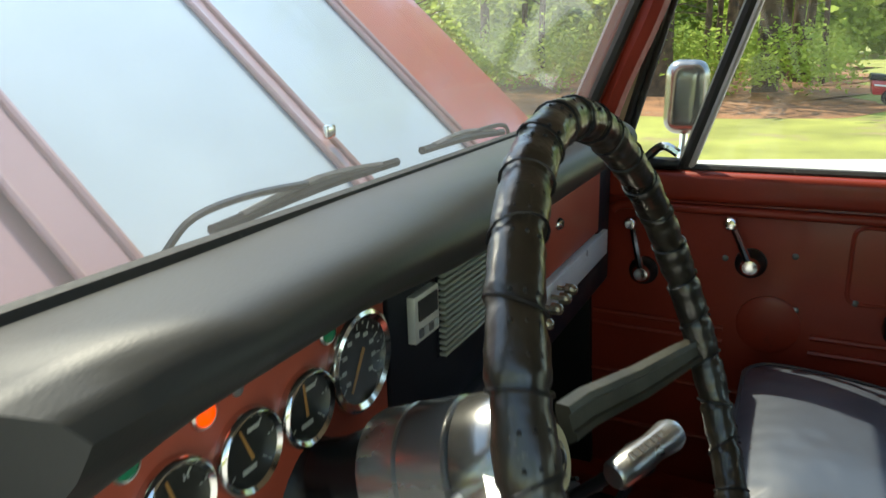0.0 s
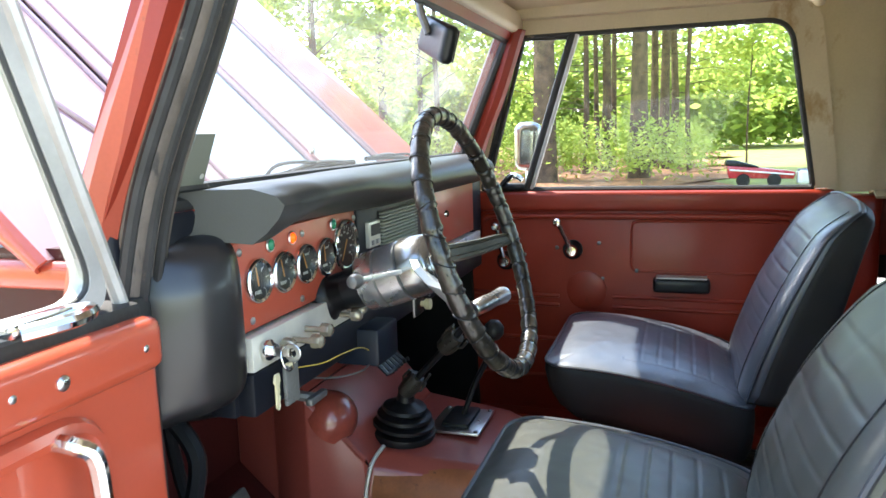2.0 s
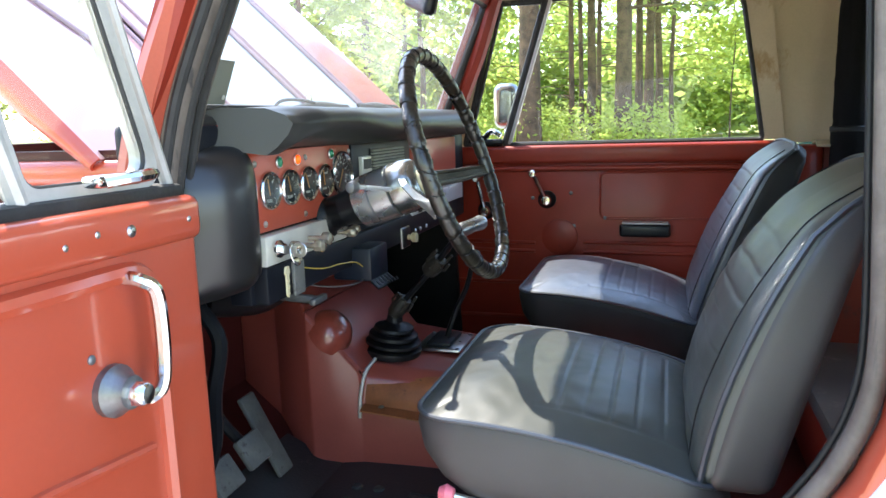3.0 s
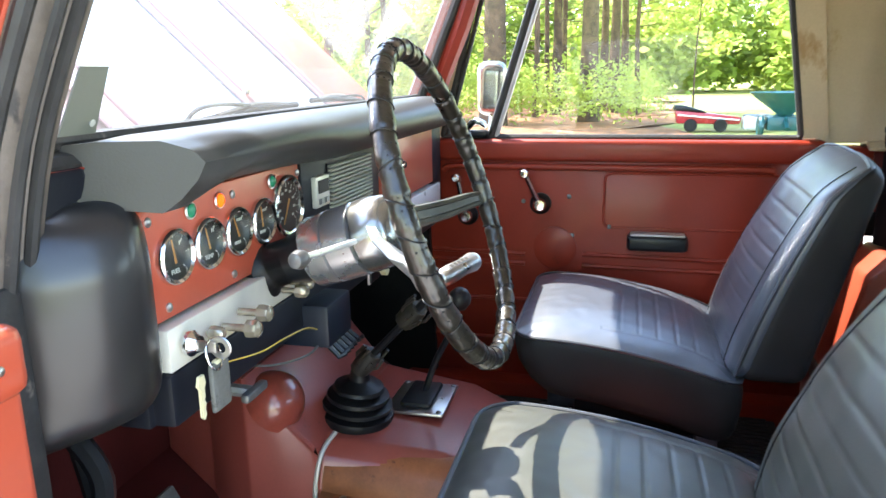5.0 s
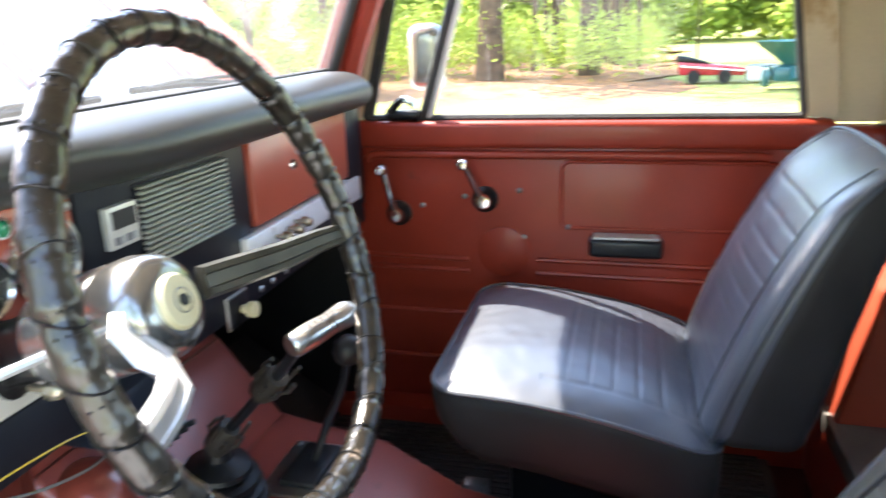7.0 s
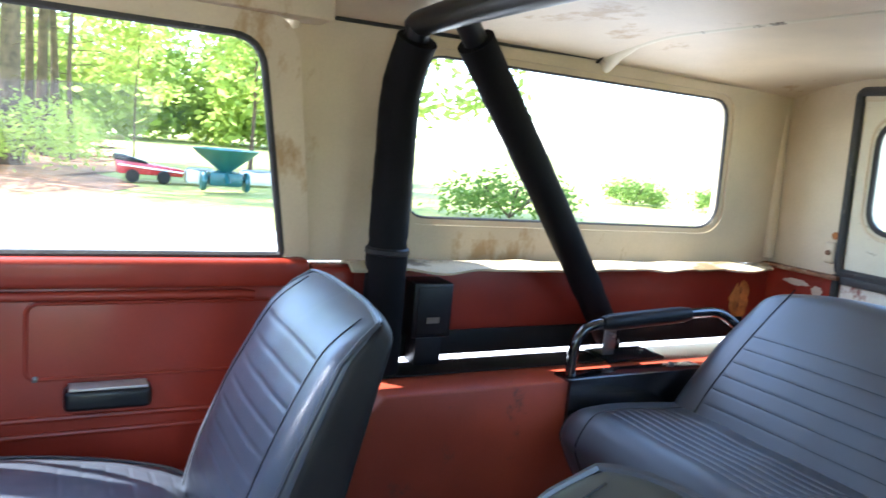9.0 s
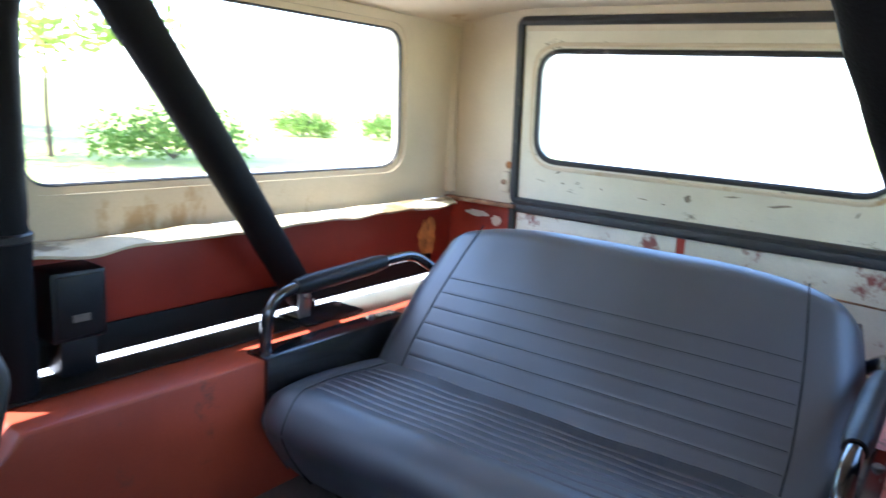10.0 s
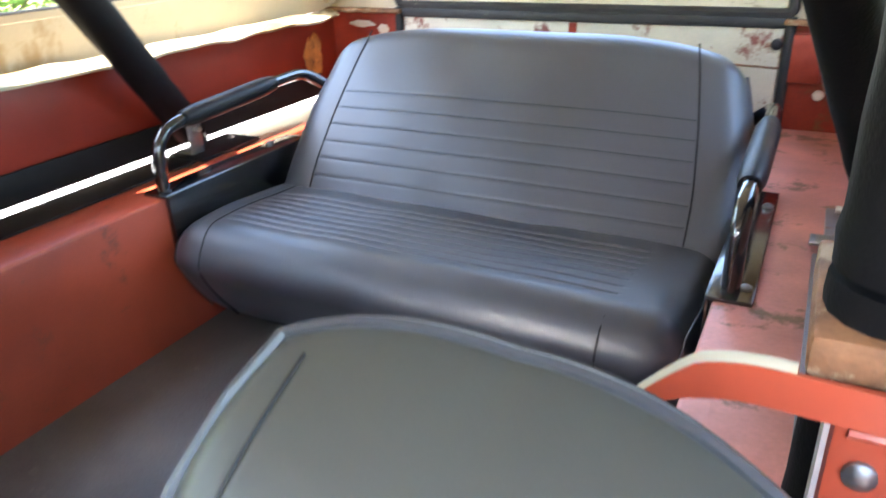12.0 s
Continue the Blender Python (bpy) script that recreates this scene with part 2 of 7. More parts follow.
SPOKE = mat("dull_spoke_steel", (0.060, 0.056, 0.042), 0.36, 0.5, vary=0.3, scale=30, bump=0.12)
STEEL = mat("dull_steel", (0.22, 0.22, 0.22), 0.4, 0.8, vary=0.3, scale=30, bump=0.2)
BLACK = mat("black_paint", (0.007, 0.008, 0.010), 0.35, vary=0.2, scale=10, bump=0.05, spec=0.35)
BLUE_BOX = mat("navy_box", (0.008, 0.012, 0.022), 0.42, vary=0.15, scale=14, bump=0.06, spec=0.3)
NAVY = mat("dark_panel", (0.007, 0.008, 0.012), 0.45, vary=0.2, scale=14, bump=0.06, spec=0.25)
BELL = mat("dark_chrome", (0.30, 0.30, 0.29), 0.2, 0.9, vary=0.1, scale=30, bump=0.04)
DIAL = mat("dial_face", (0.022, 0.022, 0.020), 0.5, vary=0.1, bump=0.0)
IVORY = mat("ivory_plastic", (0.62, 0.55, 0.34), 0.4, vary=0.08, bump=0.03)
# Worn white of the striker; on the jamb flange it is painted glare.
WORN_GLARE_WHITE = mat("worn_and_glare_white", (0.72, 0.70, 0.66), 0.35, vary=0.12, scale=20, bump=0.1, coat=0.5, dirt=(0.40, 0.06, 0.03), dirt_at=0.66, dirt_scale=40)
CLOTH = mat("pale_cloth", (0.50, 0.49, 0.46), 0.9, vary=0.15, scale=20, fine=600, bump=0.2)
WHITE = mat("white_marking", (0.50, 0.50, 0.46), 0.5, vary=0.05, bump=0.0)
NEEDLE = mat("orange_needle", (0.50, 0.24, 0.07), 0.5, vary=0.05, bump=0.0)
GREEN_LENS = mat("green_lens", (0.02, 0.20, 0.10), 0.15, vary=0.1, coat=0.6)
AMBER_LENS = glow("amber_lens", (1.0, 0.075, 0.003), 0.3)
GREY_CARD = mat("grey_card", (0.15, 0.16, 0.13), 0.6, vary=0.05, bump=0.02)
GRILLE = mat("grey_slats", (0.32, 0.33, 0.27), 0.45, vary=0.1, bump=0.05)
PINK = mat("pink_knob_plastic", (0.70, 0.16, 0.20), 0.35, vary=0.1)
YELLOW = mat("yellow_plastic", (0.55, 0.38, 0.05), 0.4, vary=0.1)
SCUFF = mat("scuff_mark", (0.17, 0.13, 0.09), 0.7, vary=0.5, scale=60, bump=0.1)
SEAL = mat("weather_seal", (0.020, 0.019, 0.018), 0.6, vary=0.4, scale=25, bump=0.3, dirt=(0.10, 0.085, 0.07), dirt_at=0.62, dirt_scale=30)
GREY_SEAL = mat("worn_door_seal", (0.12, 0.098, 0.080), 0.5, vary=0.35, scale=18, bump=0.3, dirt=(0.035, 0.032, 0.030), dirt_at=0.60, dirt_scale=34, stretch=(1.0, 1.0, 0.07))
FRAYED = mat("frayed_dark_tape", (0.022, 0.018, 0.014), 0.55, vary=0.4, scale=30, bump=0.3)
PEDAL = mat("worn_pedal_rubber", (0.105, 0.105, 0.095), 0.6, vary=0.3, scale=20, bump=0.3, dirt=(0.04, 0.035, 0.03), dirt_at=0.6, dirt_scale=30)
TRIM = mat("grey_window_trim", (0.46, 0.44, 0.41), 0.4, 0.35, vary=0.15, scale=20, bump=0.05)
GLASS = clear("window_glass", (0.97, 0.98, 0.97))
DUSTY_GLASS = dusty("dusty_windscreen_glass", 0.045)
KNOB_PLASTIC = mat("champagne_knob_plastic", (0.36, 0.31, 0.23), 0.16, 0.55, vary=0.2, scale=60, bump=0.03, coat=0.9)
STITCH = mat("dark_stitching", (0.012, 0.013, 0.016), 0.7, vary=0.2, scale=90, fine=900, bump=0.2, spec=0.2)
GRAVEL = mat("pale_gravel", (0.50, 0.47, 0.42), 0.9, vary=0.15, scale=1.5, fine=30, bump=0.5, depth=0.02)
GRASS = mat("mown_grass", (0.27, 0.27, 0.06), 0.9, vary=0.35, scale=0.8, fine=25, bump=0.6, depth=0.03, dirt=(0.28, 0.22, 0.10), dirt_at=0.56, dirt_scale=0.5)
MULCH = mat("red_leaf_litter", (0.27, 0.125, 0.058), 0.95, vary=0.45, scale=1.2, fine=16, bump=0.8, depth=0.05, dirt=(0.30, 0.20, 0.12), dirt_at=0.58, dirt_scale=2.5)
BARK = mat("pine_bark", (0.100, 0.062, 0.038), 0.9, vary=0.5, scale=5, fine=30, bump=0.9, depth=0.03)
LEAF = leafy("broad_leaf", (0.16, 0.22, 0.045), (0.58, 0.70, 0.17))
PINE_LEAF = leafy("pine_needles", (0.12, 0.165, 0.05), (0.46, 0.56, 0.17))
BUSH_LEAF = leafy("bush_leaf", (0.09, 0.14, 0.04), (0.26, 0.38, 0.08))
TEAL = mat("teal_paint", (0.008, 0.075, 0.080), 0.4, vary=0.2, coat=0.2)
CAR_RED = mat("painted_metal_red", (0.40, 0.02, 0.03), 0.25, vary=0.1, coat=0.5)
CAR_WHITE = mat("far_white_paint", (0.72, 0.72, 0.72), 0.3, vary=0.05, coat=0.4)


# ---- mesh tools ----
def V(*a):
    return Vector(a)


def mesh_of(name, bm, material, smooth=True):
    me = bpy.data.meshes.new(name)
    bmesh.ops.recalc_face_normals(bm, faces=bm.faces)
    for f in bm.faces:
        f.smooth = smooth
    if smooth:
        for e in bm.edges:
            if len(e.link_faces) == 2 and e.calc_face_angle(0) > 0.7:
                e.smooth = False
    bm.to_mesh(me)
    bm.free()
    me.materials.append(material)
    return me


def thing(name, at, label, category, group="", kind=""):
    ob = new(name)
    ob.location = at
    ob.empty_display_size = 0.05
    return tagged(ob, label, category, group, kind)


def part(name, bm, material, parent, label="", smooth=True):
    """One mesh, given in world places, under a thing or a part."""
    ob = new(name, mesh_of(name, bm, material, smooth))
    ob.parent = parent
    if parent.type == "EMPTY":
        ob.matrix_parent_inverse = Matrix.Translation(-parent.location)
    return tagged(ob, label)


def solo(name, bm, material, label, category, kind="", group="", smooth=True):
    return tagged(new(name, mesh_of(name, bm, material, smooth)), label, category, group, kind)


def frame_to(axis, up=(0, 0, 1)):
    a = Vector(axis).normalized()
    u = Vector(up)
    if abs(a.dot(u.normalized())) > 0.98:
        u = Vector((0, 1, 0))
    x = u.cross(a).normalized()
    return Matrix((x, a.cross(x), a)).transposed().to_4x4()


def box(lo, hi, bevel=0.0, seg=2, m=None):
    bm = bmesh.new()
    lo, hi = Vector(lo), Vector(hi)
    bmesh.ops.create_cube(bm, size=1.0, matrix=Matrix.Translation((lo + hi) / 2) @ Matrix.Diagonal((*(hi - lo), 1)))
    if bevel:
        bmesh.ops.bevel(bm, geom=bm.edges[:], offset=bevel, segments=seg, affect="EDGES", profile=0.5)
    if m:
        bm.transform(m)
    return bm


def join(*bms):
    out = bms[0]
    for b in bms[1:]:
        tmp = bpy.data.meshes.new("tmp")
        b.to_mesh(tmp)
        b.free()
        out.from_mesh(tmp)
        bpy.data.meshes.remove(tmp)
    return out


def lathe(profile, origin=(0, 0, 0), axis=(0, 0, 1), seg=24, closed=False):
    """Turned shape: (radius, along the axis) pairs."""
    bm = bmesh.new()
    m = Matrix.Translation(origin) @ frame_to(axis)
    rings = []
    for r, h in profile:
        if r < 1e-5:
            rings.append([bm.verts.new(m @ V(0, 0, h))])
        else:
            rings.append([bm.verts.new(m @ V(r * math.cos(2 * math.pi * k / seg), r * math.sin(2 * math.pi * k / seg), h)) for k in range(seg)])
    pairs = list(zip(rings, rings[1:])) + ([(rings[-1], rings[0])] if closed else [])
    for a, b in pairs:
        for k in range(seg):
            q = [a[k % len(a)], a[(k + 1) % len(a)], b[(k + 1) % len(b)], b[k % len(b)]]
            q = list(dict.fromkeys(q))
            if len(q) > 2:
                bm.faces.new(q)
    for ring in (rings[0], rings[-1]):
        if not closed and len(ring) > 2:
            bm.faces.new(ring)
    return bm


def rod(a, b, r, r2=None, seg=14):
    a, b = Vector(a), Vector(b)
    r2 = r if r2 is None else r2
    return lathe([(r, 0), (r2, (b - a).length)], a, b - a, seg)


def smooth_line(pts, n=6):
    """Catmull-Rom through the points."""
    pts = [Vector(p) for p in pts]
    out = []
    for i in range(len(pts) - 1):
        p0, p1, p2, p3 = pts[max(i - 1, 0)], pts[i], pts[i + 1], pts[min(i + 2, len(pts) - 1)]
        for k in range(n):
            t = k / n
            out.append(0.5 * (2 * p1 + (p2 - p0) * t + (2 * p0 - 5 * p1 + 4 * p2 - p3) * t * t + (3 * p1 - p0 - 3 * p2 + p3) * t**3))
    out.append(pts[-1])
    return out


def tube(pts, r, seg=10, closed=False, smooth=0, flat=1.0):
    pts = smooth_line(pts, smooth) if smooth else [Vector(p) for p in pts]
    bm = bmesh.new()
    rings, n = [], len(pts)
    side = None
    for i, p in enumerate(pts):
        if closed:
            d = pts[(i + 1) % n] - pts[i - 1]
        else:
            d = pts[min(i + 1, n - 1)] - pts[max(i - 1, 0)]
        d.normalize()
        if side is None:
            side = d.orthogonal().normalized()
        side = (side - d * side.dot(d)).normalized()
        up = d.cross(side)
        rr = r(i / max(n - 1, 1)) if callable(r) else r
        rings.append([bm.verts.new(p + rr * (math.cos(2 * math.pi * k / seg) * side + flat * math.sin(2 * math.pi * k / seg) * up)) for k in range(seg)])
    for i in range(n if closed else n - 1):
        a, b = rings[i], rings[(i + 1) % n]
        shift = 0
        if closed and i == n - 1:
            shift = min(range(seg), key=lambda s: (a[0].co - b[s].co).length)
        for k in range(seg):
            bm.faces.new((a[k], a[(k + 1) % seg], b[(k + 1 + shift) % seg], b[(k + shift) % seg]))
    if not closed:
        bm.faces.new(rings[0])
        bm.faces.new(rings[-1])
    return bm


def soft_box(size, r, n, deform=None, m=None):
    """Upholstered block on z = 0, centred in x and y; n: cells along x, y, z."""
    bm = bmesh.new()
    h = Vector(size) / 2
    seen = {}

    def vert(i, j, k):
        key = (i, j, k)
        if key not in seen:
            p = V(*(2 * h[a] * key[a] / n[a] - h[a] for a in range(3)))
            q = V(*(min(max(p[a], -h[a] + r), h[a] - r) for a in range(3)))
            d = p - q
            p = q + d.normalized() * r if d.length > 1e-9 else p
            p.z += h.z
            seen[key] = bm.verts.new(deform(p) if deform else p)
        return seen[key]

    for a, b, c in ((0, 1, 2), (1, 2, 0), (2, 0, 1)):
        for end in (0, n[c]):
            for i in range(n[a]):
                for j in range(n[b]):
                    quad = []
                    for di, dj in ((0, 0), (1, 0), (1, 1), (0, 1)):
                        key = [0, 0, 0]
                        key[a], key[b], key[c] = i + di, j + dj, end
                        quad.append(vert(*key))
                    bm.faces.new(quad)
    if m:
        bm.transform(m)
    return bm


def prism(poly, axis, a, b, bevel=0.0, seg=2):
    """A closed outline in the two other axes, drawn out along one axis (0, 1 or 2)."""
    bm = bmesh.new()

    def at(u, v, w):
        c = [u, v]
        c.insert(axis, w)
        return V(*c)

    lo, hi = [bm.verts.new(at(u, v, a)) for u, v in poly], [bm.verts.new(at(u, v, b)) for u, v in poly]
    bm.faces.new(lo)
    bm.faces.new(hi)
    for i in range(len(poly)):
        bm.faces.new((lo[i], lo[(i + 1) % len(poly)], hi[(i + 1) % len(poly)], hi[i]))
    if bevel:
        bmesh.ops.recalc_face_normals(bm, faces=bm.faces)
        bmesh.ops.bevel(bm, geom=bm.edges[:], offset=bevel, segments=seg, affect="EDGES", profile=0.5)
    return bm


def rounded(u0, v0, u1, v1, r, n=6):
    """Corner-rounded rectangle, counter-clockwise; r: one radius or four."""
    rs = r if isinstance(r, (tuple, list)) else (r,) * 4
    out = []
    for (cu, cv, su, sv, a0), q in zip(((u1, v1, -1, -1, 0), (u0, v1, 1, -1, 90), (u0, v0, 1, 1, 180), (u1, v0, -1, 1, 270)), rs):
        for k in range(n + 1):
            a = radians(a0 + 90 * k / n)
            out.append((cu + su * q + q * math.cos(a), cv + sv * q + q * math.sin(a)))
    return out


def ring_plate(outer, inner, place, t0, t1):
    """Flat plate between two loops of as many points; place(u, v, w) sets it in the world."""
    bm = bmesh.new()
    loops = [[bm.verts.new(place(u, v, w)) for u, v in loop] for w in (t0, t1) for loop in (outer, inner)]
    o0, i0, o1, i1 = loops
    n = len(outer)
    for a, b in ((o0, i0), (i0, i1), (i1, o1), (o1, o0)):
        for k in range(n):
            bm.faces.new((a[k], a[(k + 1) % n], b[(k + 1) % n], b[k]))
    return bm


def plate(loop, place, t0, t1):
    bm = bmesh.new()
    a, b = [bm.verts.new(place(u, v, t0)) for u, v in loop], [bm.verts.new(place(u, v, t1)) for u, v in loop]
    bm.faces.new(a)
    bm.faces.new(b)
    for k in range(len(loop)):
        bm.faces.new((a[k], a[(k + 1) % len(loop)], b[(k + 1) % len(loop)], b[k]))
    return bm


def loop_tube(loop, place, w, r, seg=8):
    return tube([place(u, v, w) for u, v in loop], r, seg, closed=True)


def quad_grid(f, nu, nv):
    """Sheet f(u, v), u and v from 0 to 1."""
    bm = bmesh.new()
    g = [[bm.verts.new(f(i / nu, j / nv)) for j in range(nv + 1)] for i in range(nu + 1)]
    for i in range(nu):
        for j in range(nv):
            bm.faces.new((g[i][j], g[i + 1][j], g[i + 1][j + 1], g[i][j + 1]))
    return bm


def thick(bm, d):
    """Gives a sheet thickness."""
    bmesh.ops.recalc_face_normals(bm, faces=bm.faces)
    bmesh.ops.solidify(bm, geom=bm.faces[:], thickness=d)
    return bm


def screw(at, axis, r, parent, material=None, name="screw"):
    return part(name, lathe([(r, 0), (r, r * 0.3), (r * 0.6, r * 0.6), (0, r * 0.65)], at, axis, 12), material or STEEL, parent)


# ---- setting: ground and distance ----
def fillet(poly, radii, n=6):
    """Outline with rounded corners and n + 1 points at each."""
    out, k = [], len(poly)
    for i in range(k):
        p, a, b = Vector(poly[i]), Vector(poly[i - 1]), Vector(poly[(i + 1) % k])
        r = radii[i] if isinstance(radii, (list, tuple)) else radii
        u, v = (a - p).normalized(), (b - p).normalized()
        half = math.acos(max(-1, min(1, u.dot(v)))) / 2
        d = r / math.tan(half)
        for j in range(n + 1):
            t = j / n
            q0, q1 = p + u * d, p + v * d
            q = (1 - t) ** 2 * q0 + 2 * t * (1 - t) * p + t * t * q1
            out.append((q.x, q.y))
    return out


def flat_sheet(pts, z, seed, nx=40):
    x0, x1, y0, y1 = pts

    def f(u, v):
        x, y = x0 + (x1 - x0) * u, y0 + (y1 - y0) * v
        return V(x, y, z + 0.02 * noise.noise(V(x * 0.3, y * 0.3, seed)))
    return quad_grid(f, nx, nx)


ground = solo("ground", flat_sheet((-400, 400, -400, 400), -0.04, 1.0, 80), GRASS, "mown green lawn with dry yellow patches round the drive", "lawn", "structure")


def bank(u, v):
    x, y = 12.6 + 26 * u, -2.6 + 50 * v
    edge = 0.9 * noise.noise(V(y * 0.25, 3.0, 0)) * (1 - u) + 2.5 * max(0, -1.0 - y)
    rise = min(1, 10 * u) * min(1, 14 * v)
    return V(x + edge, y + 1.2 * noise.noise(V(x * 0.5, 7.0, 0)) * (1 - v), -0.07 + rise * (0.07 + 0.5 * u + 0.15 * noise.noise(V(x * 0.4, y * 0.4, 2.0)) * min(1, 4 * u)))


solo("mulch_bed", quad_grid(bank, 24, 60), MULCH, "rust-brown leaf litter under the roadside trees", "leaf litter", "structure")


def drive(u, v):
    a = 2 * math.pi * v
    r = u * (1 + 0.06 * noise.noise(V(math.cos(a) * 2, math.sin(a) * 2, 5.0)))
    return V(1.5 + 8.6 * r * math.cos(a), -10 + 17.5 * r * math.sin(a), 0.012 + 0.008 * noise.noise(V(r * 9, a * 3, 1.0)))


solo("driveway", quad_grid(drive, 24, 72), GRAVEL, "sun-bleached pale gravel driveway under the parked truck", "driveway", "structure")

# ---- setting: floor, wells and body sides ----
CX = 0.03
solo("floor", join(box((-0.66, -0.88, 0.50), (0.68, 0.10, 0.56), 0.01), prism([(0.09, 0.50), (0.09, 0.56), (0.36, 0.74), (0.36, 0.50)], 0, -0.66, 0.68)), RED_FLOOR, "red painted steel front floor and toe board, darkened for shade", "floor", "structure")
mat_l = thing("floor_mat", (-0.36, -0.3, 0.561), "black moulded rubber mat over the driver's footwell", "floor mat")
part("base", box((-0.62, -0.80, 0.561), (-0.10, 0.07, 0.600), 0.010), MAT_RUBBER, mat_l)
part("toe_edge", prism([(0.06, 0.561), (0.06, 0.600), (0.10, 0.608), (0.19, 0.652), (0.19, 0.62), (0.09, 0.562)], 0, -0.60, -0.125, 0.004), MAT_RUBBER, mat_l)
for k in range(7):
    for q in range(2):
        part("oval_stud", lathe([(0.011, 0), (0.011, 0.003), (0.008, 0.0045), (0.008, 0.003), (0, 0.003)], (-0.55 + 0.055 * k, -0.01 - 0.045 * q, 0.600), (0, 0, 1), 12), MAT_RUBBER, mat_l)
for k in range(12):
    part("rib", box((-0.40 + 0.016 * k, -0.34, 0.600), (-0.392 + 0.016 * k, -0.12, 0.604), 0.001, 1), MAT_RUBBER, mat_l)
mat_r = thing("ribbed_floor_mat", (0.42, -0.3, 0.561), "black ribbed rubber mat in the passenger footwell", "floor mat")
part("base", box((0.22, -0.80, 0.561), (0.65, 0.09, 0.572), 0.004), MAT_RUBBER, mat_r)
for k in range(24):
    part("rib", box((0.235 + k * 0.017, -0.78, 0.572), (0.243 + k * 0.017, 0.08, 0.577), 0.001, 1), MAT_RUBBER, mat_r)
solo("cargo_floor", box((-0.645, -2.2, 0.70), (0.69, -0.86, 0.735), 0.003), CARGO_MAT, "grey-black rubber-covered cargo floor behind the seats", "floor", "structure")
solo("floor_step", box((-0.66, -0.885, 0.56), (0.68, -0.862, 0.733), 0.004), RED, "red riser between the front floor and cargo floor", "floor step", "structure")

for s, inner, outer, nm in ((1, 0.485, 0.668, "wheel_well"), (-1, -0.41, -0.64, "wheel_well")):
    prof = [(-0.868, 0.725), (-0.92, 0.96), (-0.96, 1.0), (-2.185, 1.0), (-2.185, 0.725)]
    a, b = sorted((inner, outer))
    solo(nm, prism(prof, 0, a, b, 0.006), RED_WELL if s > 0 else RED_WORN_LIT, "red boxed-in wheel well with a scuffed flat top, light painted into its red", "wheel well", "structure")
# Flat black strip in place of the shade inside the hollow.
solo("recess_shade", box((0.671, -2.10, 1.010), (0.678, -0.87, 1.064), 0.002), CARPET, "black strip for the shade in the hollow along the body side", "recess", "structure")
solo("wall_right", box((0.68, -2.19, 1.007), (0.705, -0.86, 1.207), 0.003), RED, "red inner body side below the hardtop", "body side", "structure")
solo("wall_left", box((-0.665, -2.19, 0.62), (-0.64, -0.90, 1.207), 0.004), RED_WORN_LIT, "worn red inner body side below the hardtop, light painted into its pink", "body side", "structure")
solo("b_post_right", box((0.655, -0.955, 0.50), (0.703, -0.865, 1.207), 0.01), RED, "red door post behind the passenger seat", "door post", "structure")


def rail_lip(u, v):
    y = -0.93 - 1.19 * u
    x = 0.612 + 0.075 * v
    return V(x, y, 1.209 + 0.012 * math.sin(v * 3.1) + 0.006 * noise.noise(V(y * 11, v * 2, 0)) - 0.005 * (1 - v) * max(0, math.sin(y * 21)))


solo("hardtop_rail", thick(quad_grid(rail_lip, 60, 6), 0.006), RAIL_CREAM, "chipped cream hardtop mounting lip along the body side", "rail", "structure")
solo("hardtop_rail_left", box((-0.66, -2.12, 1.204), (-0.560, -1.03, 1.222), 0.004), CREAM_WORN, "chipped cream hardtop mounting lip along the body side", "rail", "structure")


def side_at(sign, base):
    """Hardtop side: u along y, v up, w outward from the inner face; leaning in slightly."""
    return lambda u, v, w: V(sign * (base - (v - 1.22) * 0.05 + w), u, v)


for sign, base, tag in ((1, 0.688, "right"), (-1, 0.648, "left")):
    at = side_at(sign, base)
    outer = fillet([(-0.775, 1.72), (-2.20, 1.72), (-2.20, 1.212), (-0.845, 1.212)], 0.01)
    hole = fillet([(-1.065, 1.632), (-1.93, 1.632), (-1.965, 1.302), (-1.065, 1.302)], [0.05, 0.06, 0.07, 0.045])
    solo("hardtop_side_" + tag, ring_plate(outer, hole, at, 0.0, 0.03), CREAM, "aged cream painted hardtop side with a wide window", "hardtop side", "structure")
    win = thing("window_" + tag, at(-1.5, 1.3, 0.01), "wide fixed side window in a black rubber seal", "window", kind="structure")
    part("seal", loop_tube(hole, at, 0.006, 0.0055), SEAL, win)
    pane = part("pane", plate(hole, at, 0.012, 0.016), GLASS, win, smooth=False)
    pane.visible_shadow = False
    # rolled edge of the hardtop skin inside the window
    part("frame", ring_plate(fillet([(-1.02, 1.665), (-1.965, 1.665), (-2.0, 1.262), (-1.02, 1.262)], [0.06, 0.07, 0.08, 0.06]), fillet([(-1.052, 1.645), (-1.942, 1.645), (-1.978, 1.29), (-1.052, 1.29)], [0.055, 0.065, 0.075, 0.05]), at, -0.006, 0.002), CREAM, win, "cream pressed window surround")


def roof_at(u, v, up=0.0):
    y = -0.07 - 2.14 * u
    x = CX * min(1, 2 * u) + (v - 0.5) * 1.34
    edge = min(v, 1 - v) * 2
    return V(x, y, 1.672 + up + 0.052 * (1 - (1 - min(1, edge * 2.4)) ** 2) + 0.010 * math.sin(math.pi * u))


solo("ceiling", thick(quad_grid(lambda u, v: roof_at(u, v), 40, 30), 0.02), CREAM, "aged cream fibreglass hardtop roof seen from inside", "roof", "structure")
